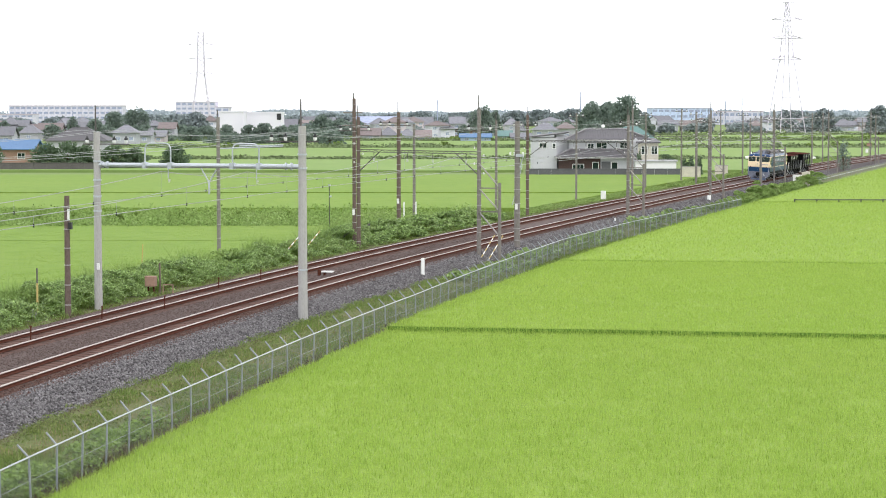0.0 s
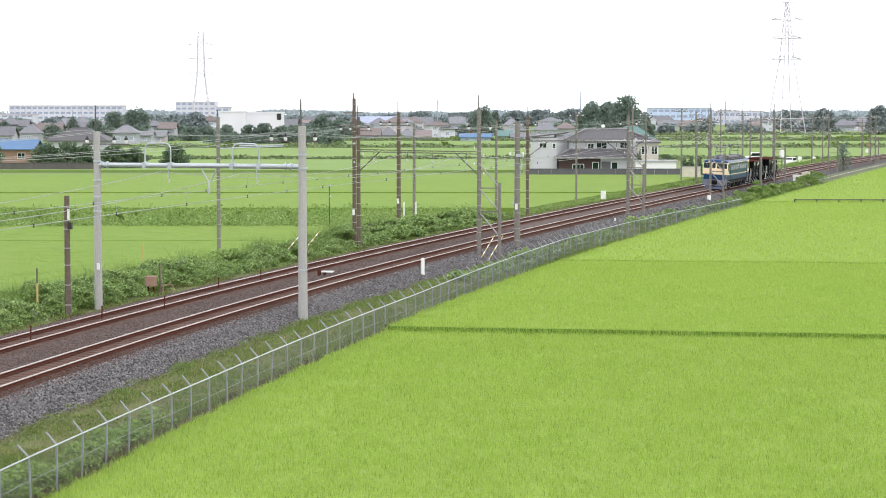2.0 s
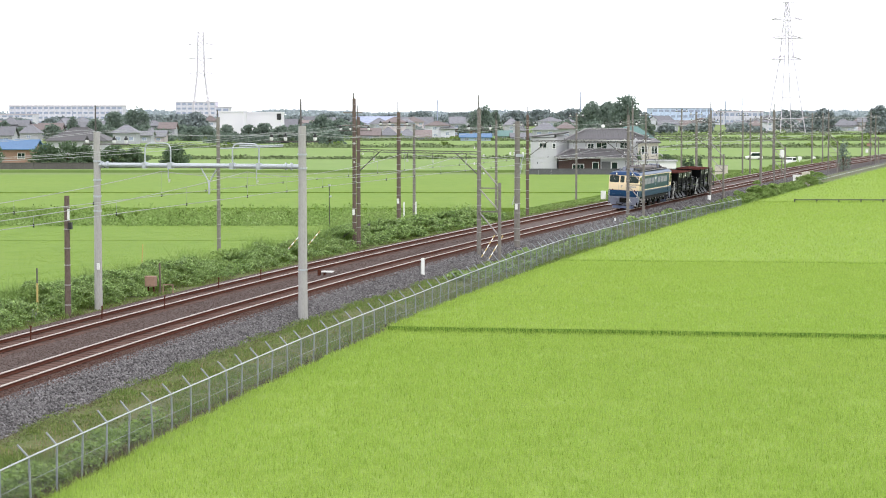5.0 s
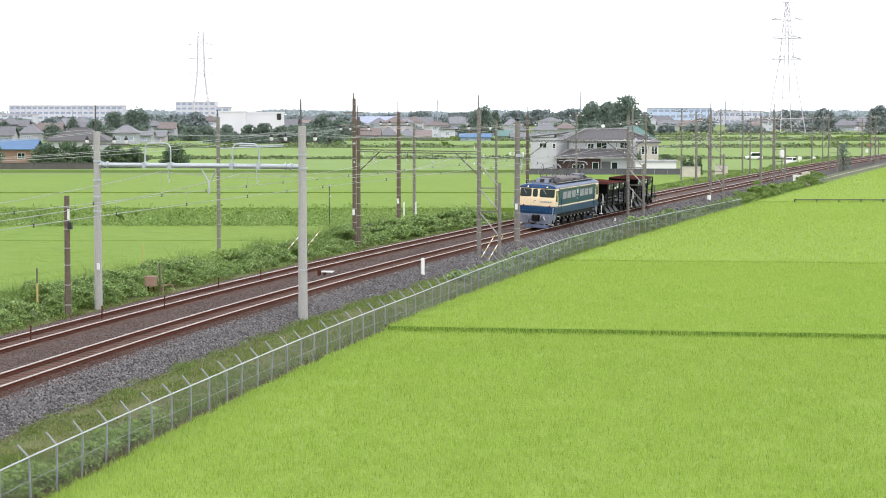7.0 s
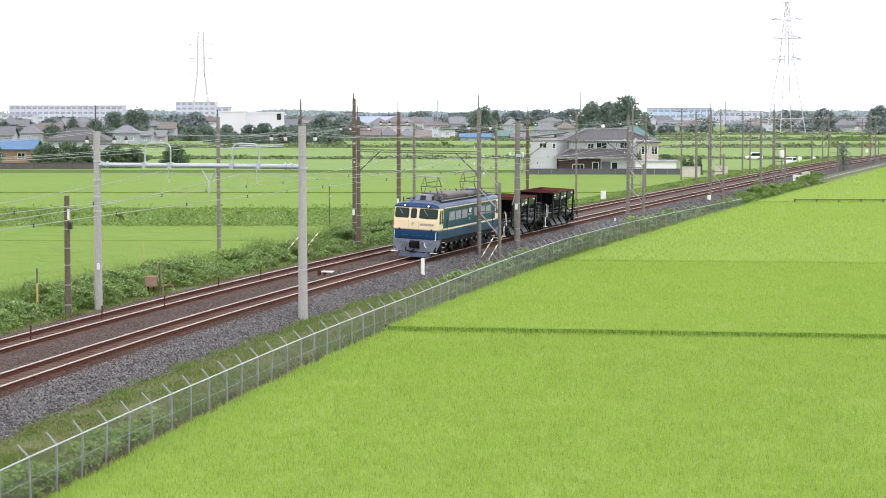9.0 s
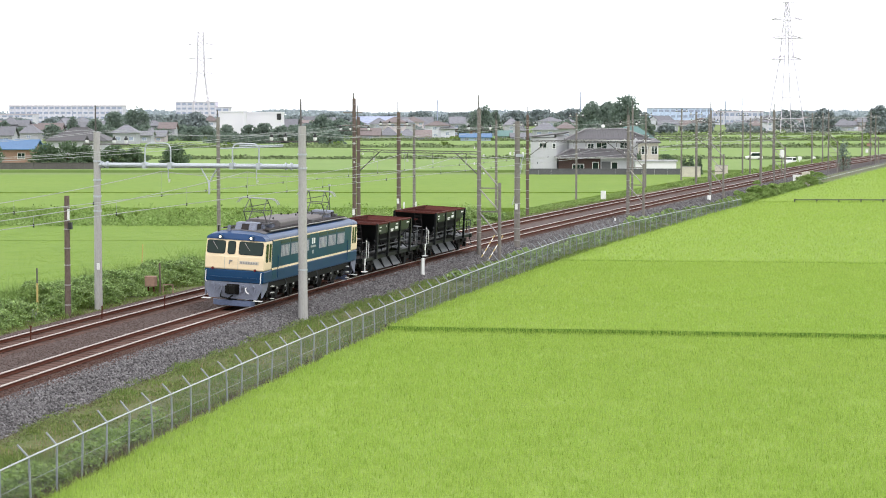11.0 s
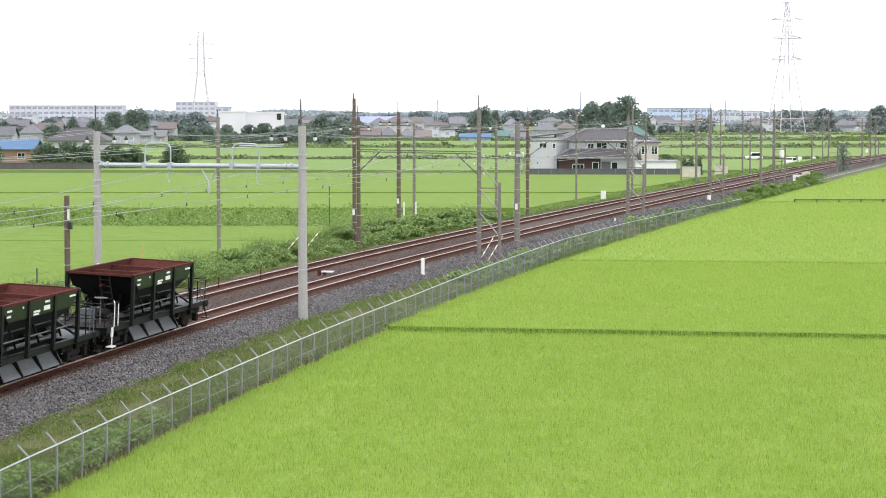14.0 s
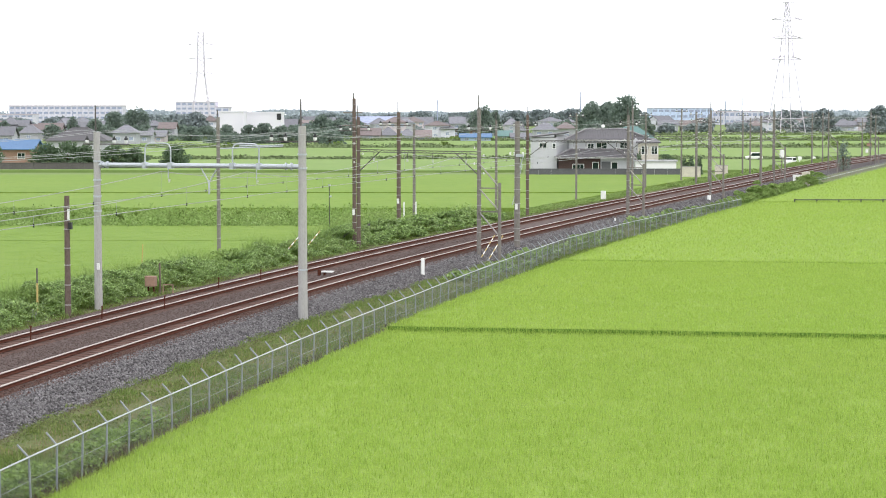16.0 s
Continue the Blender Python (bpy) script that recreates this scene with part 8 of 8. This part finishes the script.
bush(-14.4, 196.1, 0.9, 1.0, M["weed"], "low weedy shrub on the bank between paddies", 0.14, 150, "shrub")
bush(-40.8, 194.7, 0.7, 1.3, M["weed"], "low weedy shrub on the bank between paddies", 0.14, 150, "shrub")
bush(-41.2, 196.5, 0.7, 1.7, M["weed"], "low weedy shrub on the bank between paddies", 0.14, 150, "shrub")
bush(-29.0, 206.2, 0.0, 1.6, M["weed"], "low weedy shrub on the bank between paddies", 0.14, 150, "shrub")
bush(-39.6, 200.4, 0.7, 1.7, M["weed"], "low weedy shrub on the bank between paddies", 0.14, 150, "shrub")
bush(-17.0, 206.0, -0.1, 1.6, M["weed"], "low weedy shrub on the bank between paddies", 0.14, 150, "shrub")
bush(-31.1, 206.7, 0.2, 1.1, M["weed"], "low weedy shrub on the bank between paddies", 0.14, 150, "shrub")
bush(-25.1, 192.1, 0.9, 0.9, M["weed"], "low weedy shrub on the bank between paddies", 0.14, 150, "shrub")
bush(-38.9, 201.7, 0.3, 1.3, M["weed"], "low weedy shrub on the bank between paddies", 0.14, 150, "shrub")
bush(-29.4, 189.2, 1.1, 0.9, M["weed"], "low weedy shrub on the bank between paddies", 0.14, 150, "shrub")
bush(-23.5, 194.6, 0.7, 0.9, M["weed"], "low weedy shrub on the bank between paddies", 0.14, 150, "shrub")
bush(-38.3, 198.4, 0.8, 1.0, M["weed"], "low weedy shrub on the bank between paddies", 0.14, 150, "shrub")
bush(-19.3, 196.8, 0.8, 0.8, M["weed"], "low weedy shrub on the bank between paddies", 0.14, 150, "shrub")
bush(-38.1, 191.1, 1.0, 1.1, M["weed"], "low weedy shrub on the bank between paddies", 0.14, 150, "shrub")
bush(-14.8, 199.9, 0.3, 0.8, M["weed"], "low weedy shrub on the bank between paddies", 0.14, 150, "shrub")
bush(-30.5, 191.6, 0.9, 0.8, M["weed"], "low weedy shrub on the bank between paddies", 0.14, 150, "shrub")
bush(-27.3, 205.1, 0.5, 1.7, M["weed"], "low weedy shrub on the bank between paddies", 0.14, 150, "shrub")
bush(-29.2, 202.3, 0.4, 1.7, M["weed"], "low weedy shrub on the bank between paddies", 0.14, 150, "shrub")
bush(-29.2, 196.3, 0.6, 1.1, M["weed"], "low weedy shrub on the bank between paddies", 0.14, 150, "shrub")
bush(-38.0, 197.2, 0.7, 1.6, M["weed"], "low weedy shrub on the bank between paddies", 0.14, 150, "shrub")
bush(-34.6, 202.5, 0.2, 1.1, M["weed"], "low weedy shrub on the bank between paddies", 0.14, 150, "shrub")
bush(-17.7, 206.3, 0.3, 1.7, M["weed"], "low weedy shrub on the bank between paddies", 0.14, 150, "shrub")
bush(-39.1, 199.9, 0.7, 1.4, M["weed"], "low weedy shrub on the bank between paddies", 0.14, 150, "shrub")
pylon(-136.5, 1180, 54.5, 11.5, 12, "pale steel lattice power pylon rising above the town", 1.0, 0.26)
pylon(148.6, 905, 57.0, 12.5, 20, "pale steel lattice power pylon standing in far fields", 0.72)
for z_, sg in ((0.57, 1), (0.57, -1), (0.73, 1), (0.73, -1), (0.87, 1), (0.87, -1)):
    tip = Vector((-136.5 + sg * 7.0, 1180 + sg * 1.5, GROUND + 54.5 * z_))
    t = thing("power_line", 0, 0, 0, label="thin high-voltage cable hung from a pylon", category="cable", group="power lines")
    for far in (Vector((60 + sg * 7, 3200, 24 + 30 * z_)), Vector((-520 + sg * 7, 1900, 14 + 40 * z_))):
        span = [tip.lerp(far, q / 16) - Vector((0, 0, 14 * 4 * (q / 16) * (1 - q / 16) * 0.6)) for q in range(17)]
        part("cable", Mesh().path(span, 0.04, 4), M["wire"], t)
t = thing("marker_pole", 68.4, 400, GROUND, 0, "short white marker pole on a field edge", "pole", "marker poles")
part("rod", Mesh().tube((0, 0, 0), (0, 0, 1.6), 0.12, n=6), M["white"], t)
part("head", Mesh().box(-0.35, 0.35, -0.1, 0.1, 0.9, 1.5), M["white"], t)
t = thing("marker_pole", 71.1, 400, GROUND, 0, "short white marker pole on a field edge", "pole", "marker poles")
part("rod", Mesh().tube((0, 0, 0), (0, 0, 1.6), 0.12, n=6), M["white"], t)
part("head", Mesh().box(-0.35, 0.35, -0.1, 0.1, 0.9, 1.5), M["white"], t)
t = thing("crossing_signal", 88.2, 432, GROUND, 0, "level crossing signal with orange warning board", "signal")
part("mast", Mesh().tube((0, 0, 0), (0, 0, 4.4), 0.09, n=6), M["pole_grey"], t)
part("board", Mesh().box(-0.5, 0.5, -0.1, 0.0, 3.0, 3.6), M["wall_tan"], t)
part("lamp_head", Mesh().box(-0.7, -0.2, -0.2, 0.1, 1.6, 2.4), M["white"], t)
parked_car(62.9, 422, 0, "small white van parked on a field road", h=1.6)
parked_car(63.9, 384, 62, "small white car parked near the railway")
t = thing("radio_mast", 85.6, 1300, GROUND, 0, "thin distant radio mast above the town", "mast", "radio masts")
part("rod", Mesh().tube((0, 0, 0), (0, 0, 21.7), 0.45, 0.3, 6), M["far_window"], t)
t = thing("radio_mast", -3.5, 1300, GROUND, 0, "thin distant radio mast above the town", "mast", "radio masts")
part("rod", Mesh().tube((0, 0, 0), (0, 0, 17.1), 0.45, 0.3, 6), M["far_window"], t)
t = thing("radio_mast", 186.0, 1300, GROUND, 0, "thin distant radio mast above the town", "mast", "radio masts")
part("rod", Mesh().tube((0, 0, 0), (0, 0, 18.5), 0.45, 0.3, 6), M["far_window"], t)
t = thing("radio_mast", 175.8, 1300, GROUND, 0, "thin distant radio mast above the town", "mast", "radio masts")
part("rod", Mesh().tube((0, 0, 0), (0, 0, 16.4), 0.45, 0.3, 6), M["far_window"], t)
t = thing("radio_mast", -230.4, 1300, GROUND, 0, "thin distant radio mast above the town", "mast", "radio masts")
part("rod", Mesh().tube((0, 0, 0), (0, 0, 10.4), 0.45, 0.3, 6), M["far_window"], t)
t = thing("garden_pine", 35.5, 334, GROUND, 0, "cloud-pruned garden pine with flat foliage pads", "tree")
part("trunk", Mesh().path([(0, 0, 0), (0.2, 0, 1.0), (-0.2, 0, 1.9), (0.15, 0, 2.9)], 0.09), M["bark"], t)
tagged(leaf_cards(rng.normal(size=(170, 3)) * (0.49, 0.35, 0.11) + (-0.9, 0, 1.5), 0.13, M["leaf_dark"], "foliage_pad", "", "", parent=t), kind="part")
tagged(leaf_cards(rng.normal(size=(170, 3)) * (0.52, 0.35, 0.11) + (0.9, 0, 1.8), 0.13, M["leaf_dark"], "foliage_pad", "", "", parent=t), kind="part")
tagged(leaf_cards(rng.normal(size=(170, 3)) * (0.42, 0.35, 0.11) + (-0.7, 0, 2.3), 0.13, M["leaf_dark"], "foliage_pad", "", "", parent=t), kind="part")
tagged(leaf_cards(rng.normal(size=(170, 3)) * (0.42, 0.35, 0.11) + (0.6, 0, 2.6), 0.13, M["leaf_dark"], "foliage_pad", "", "", parent=t), kind="part")
tagged(leaf_cards(rng.normal(size=(170, 3)) * (0.45, 0.35, 0.11) + (0.1, 0, 3.1), 0.13, M["leaf_dark"], "foliage_pad", "", "", parent=t), kind="part")

# farmhouse behind the block wall
HY = 333.0
farm = thing("farmhouse", 27.6, HY, GROUND, 0, "white two storey farmhouse with grey tiled hip roofs", "house")


def block(nm, x0, x1, y0, y1, hw, hr, wall, roof, style, base=0.0, eave=0.7):
    b = part(nm, Mesh().box(x0, x1, y0, y1, base, hw), M[wall], farm)
    m = Mesh()
    e, d, w, xc = eave, y1 - y0, x1 - x0, (x0 + x1) / 2
    if style == "hip":
        k = min(w, d) / 2 * 0.85
        q = [(x0 - e, y0 - e), (x1 + e, y0 - e), (x1 + e, y1 + e), (x0 - e, y1 + e)]
        rx = max(w / 2 - k, 0.6)
        m.add([(x, y, hw) for x, y in q] + [(x, y, hw + 0.22) for x, y in q] + [(xc - rx, (y0 + y1) / 2, hw + hr), (xc + rx, (y0 + y1) / 2, hw + hr)],
              [(3, 2, 1, 0), (0, 1, 5, 4), (1, 2, 6, 5), (2, 3, 7, 6), (3, 0, 4, 7), (4, 5, 9, 8), (6, 7, 8, 9), (5, 6, 9), (7, 4, 8)])
    elif style == "skirt":
        q = [(x0 - e, y0 - e, hw), (x1 + e, y0 - e, hw), (x1, y1, hw + hr), (x0, y1, hw + hr)]
        m.add(q + [(x, y, z + 0.18) for x, y, z in q], [(0, 1, 2, 3), (4, 7, 6, 5), (0, 4, 5, 1), (1, 5, 6, 2), (2, 6, 7, 3), (3, 7, 4, 0)])
    else:
        q = [(x0 - 0.2, y0 - 0.3, hw), (x1 + 0.2, y0 - 0.3, hw + hr), (x1 + 0.2, y1, hw + hr), (x0 - 0.2, y1, hw)]
        m.add(q + [(x, y, z + 0.2) for x, y, z in q], [(0, 1, 2, 3), (4, 7, 6, 5), (0, 4, 5, 1), (1, 5, 6, 2), (2, 6, 7, 3), (3, 7, 4, 0)])
    part("roof", m, M[roof], b)
    return b


white_block = block("annex_wall", -13.3, -9.4, 0, 8, 6.0, 0.5, "wall_white", "roof_grey", "shed")
mid_block = block("side_wall", -9.4, -7.5, 3.2, 9, 6.35, 0.35, "wall_white", "roof_grey", "shed")
main = block("main_wall", -7.4, 5.0, 2.5, 9.5, 5.55, 1.75, "wall_white", "roof_grey", "hip")
low = part("lower_wall", Mesh().box(-9.2, -2.5, -0.6, 2.48, 0, 2.95), M["wall_brown"], farm, "dark brown boarded lower wall")
low2 = part("lower_wall", Mesh().box(-2.5, 3.0, -0.5, 2.48, 0, 2.95), M["wall_white"], farm)
for k in range(14):
    part("board", Mesh().box(-9.19, -2.5, -0.63, -0.6, 0.1 + 0.2 * k, 0.27 + 0.2 * k), M["wall_brown"], low)
skirt = [(-9.8, -1.2, 2.8), (3.5, -1.2, 2.8), (3.5, 2.48, 2.8), (2.3, 2.48, 3.95), (-7.2, 2.48, 3.95), (-9.8, 2.48, 2.8)]
porch = part("porch_roof", Mesh().add(skirt + [(x, y, z + 0.16) for x, y, z in skirt],
             [(5, 4, 3, 2, 1, 0), (6, 7, 9, 10), (7, 8, 9), (6, 10, 11), (0, 1, 7, 6), (1, 2, 8, 7), (2, 3, 9, 8), (3, 4, 10, 9), (4, 5, 11, 10), (5, 0, 6, 11)]), M["roof_grey"], farm, "grey tiled porch roof")
M["ridge"] = material("pale_ridge_tile", (0.26, 0.25, 0.26), (0.2, 0.19, 0.2), 0.6, scale=1, fine=8)
for a, b in (((-9.8, -1.2, 2.98), (-7.2, 2.46, 4.13)), ((3.5, -1.2, 2.98), (2.3, 2.46, 4.13)), ((-7.2, 2.4, 4.13), (2.3, 2.4, 4.13))):
    part("ridge", Mesh().tube(a, b, 0.11, n=6), M["ridge"], porch, "pale ridge tiles")
part("fascia", Mesh().box(-9.8, 3.5, -1.24, -1.2, 2.74, 2.84), M["white"], porch, "white gutter")
for k in range(32):
    x_ = -9.4 + 0.405 * k
    xt = min(max(x_, -7.1), 2.2)
    part("roof_rib", Mesh().tube((x_, -1.15, 2.99), (xt, 2.3, 4.09), 0.045, n=4), M["roof_grey"], porch)
main_roof = [o for o in main.children][0]
for a, b in (((-8.1, 1.8, 5.78), (-4.42, 6.0, 7.35)), ((5.7, 1.8, 5.78), (2.02, 6.0, 7.35)), ((-4.42, 6.0, 7.35), (2.02, 6.0, 7.35))):
    part("ridge", Mesh().tube(a, b, 0.13, n=6), M["ridge"], main_roof, "pale ridge tiles")
part("fascia", Mesh().box(-8.1, 5.7, 1.75, 1.8, 5.5, 5.62), M["white"], main_roof, "white gutter")
for k in range(34):
    x_ = -7.8 + 0.405 * k
    xt = min(max(x_, -4.3), 1.9)
    part("roof_rib", Mesh().tube((x_, 1.85, 5.8), (xt, 5.9, 7.29), 0.045, n=4), M["roof_grey"], main_roof)
wing = block("wing_wall", 3.6, 6.8, 0.2, 6.0, 5.1, 0.6, "wall_cream", "roof_grey", "skirt", eave=0.4)
green = block("rear_wall", 0.6, 6.4, 9.6, 14.0, 5.6, 2.1, "wall_white", "roof_green", "hip")
gable = part("gable_wall", Mesh().prism([(2.6, 2.9), (4.0, 2.9), (4.0, 5.3), (3.3, 5.9), (2.6, 5.3)], "y", 1.2, 2.49), M["wall_white"], farm)
window(white_block, -12.2, -11.1, 4.4, 5.1)
window(white_block, -10.1, -9.7, 4.3, 5.0, 0.0, 0)
window(low, -6.9, -5.2, 1.05, 1.75, -0.63, 2)
window(low, -3.75, -2.85, 1.05, 2.05, -0.63, 0)
window(low2, -0.7, 0.2, 1.05, 2.05, -0.5, 0)
window(main, -4.3, -3.4, 4.25, 4.95, 2.5)
window(main, -2.9, -1.3, 4.15, 5.1, 2.5)
window(main, 0.9, 2.1, 4.3, 5.1, 2.5)
window(wing, 4.1, 5.0, 3.4, 4.6, 0.2)
window(wing, 5.7, 6.6, 3.4, 4.6, 0.2)
window(wing, 4.6, 6.4, 0.9, 2.0, 0.2)
part("door", Mesh().box(-2.35, -0.9, -0.56, -0.5, 0, 2.2), M["wall_grey"], low2, "grey sliding door")
dish = part("satellite_dish", Mesh().tube((-1.6, 5.9, 7.75), (-1.65, 5.8, 7.8), 0.3, 0.3, 12).tube((-1.6, 5.95, 7.3), (-1.6, 5.95, 7.75), 0.03, n=5), M["white"], main_roof, "white satellite dish")
t = thing("storage_shed", 33.6, 329.0, GROUND, 0, "low white storage shed behind the wall", "shed")
part("wall", Mesh().box(-3.2, 3.2, 0, 2.5, 0, 2.3), M["white"], t)
part("roof", Mesh().box(-3.4, 3.4, -0.2, 2.7, 2.3, 2.5), M["wall_white"], t)
for x, w, hh in ((36.9, 3.0, 1.9), (41.5, 1.9, 2.1)):
    t = thing("gate_wall", x, 311.0, GROUND, 0, "pale concrete gate wall panel beside the level crossing", "wall", "gate walls")
    part("panel", Mesh().box(-w / 2, w / 2, -0.1, 0.1, 0, hh), M["wall_cream"], t)
    part("cap", Mesh().box(-w / 2 - 0.05, w / 2 + 0.05, -0.14, 0.14, hh, hh + 0.1), M["concrete"], t)

# irrigation pipe between far paddies on the camera side
t = thing("irrigation_pipe", 36.6, 216.9, -0.12, 0, "dark irrigation pipe on short stands along a bund", "pipe")
part("pipe", Mesh().tube((0, 0, 0), (20, -0.4, 0), 0.06, n=8), M["black"], t)
for k in range(9):
    part("stand", Mesh().box(k * 2.3 - 0.05, k * 2.3 + 0.05, -0.08, 0.08, -1.0, 0.1), M["black"], t)
p = beside(95.6, 7.75, -0.75)
t = thing("sluice_block", p.x, p.y, -0.95, 0, "small dark sluice box at the paddy corner", "sluice")
part("block", Mesh().box(-0.12, 0.12, -0.12, 0.12, 0, 0.45), M["concrete_dark"], t)
t = thing("marker_pole", -19.0, 131.0, GROUND, 0, "thin yellow marker pole in weeds", "pole")
part("rod", Mesh().tube((0, 0, 0), (0.1, 0, 1.9), 0.035, n=6), M["yellow"], t)
for dx in (0.0, 1.1):
    t = thing("marker_pole", -3.6 + dx, 192.0, GROUND, 0, "pale plastic marker pole by the paddy", "pole", "marker poles")
    part("rod", Mesh().tube((0, 0, 0), (0, 0, 1.9), 0.06, n=6), M["white"], t)
t = thing("lamp_pole", -9.6, 176.0, GROUND, 0, "thin dark lamp pole in the field", "pole")
part("rod", Mesh().tube((0, 0, 0), (0, 0, 4.0), 0.035, n=6), M["black"], t)
part("head", Mesh().box(-0.1, 0.1, -0.1, 0.1, 3.95, 4.1).box(0.0, 0.22, -0.05, 0.05, 3.0, 3.12), M["galv"], t)
p = beside(279.0, -6.6, -0.7)
t = thing("crossing_signal", p.x + 11.5, 296.0, -0.7, 0, "white signal head on a thin mast by the level crossing", "signal")
part("mast", Mesh().tube((0, 0, 0), (0, 0, 4.2), 0.07, n=6), M["pole_grey"], t)
part("head", Mesh().box(-0.3, 0.3, -0.2, 0.2, 3.2, 4.3), M["white"], t, bevel=0.06)



def motions():
    """The train runs along the near track at a steady speed; wheels roll."""
    speed = 16.8
    for ob, behind in ((loco, LOCO / 2), (wagon_1, 23.85), (wagon_2, 36.85)):
        rows = []
        for k in range(33):
            t = k * 0.5
            y = y_at(262.9 - speed * t + behind)
            p = beside(y, 0.0, -0.027)
            rows.append((t, pose(p.x, p.y, p.z, 0, 0, heading(y)) @ pose(0, 0, 0, 0, math.degrees(CANT), 0)))
        walk(ob, rows)
    for ob, (x, y, z), r in wheelsets:
        rows = []
        for k in range(481):
            t = k / 30
            rows.append((t, pose(x, y, z, math.degrees(speed * t / r))))
        walk(ob, rows)


motions()
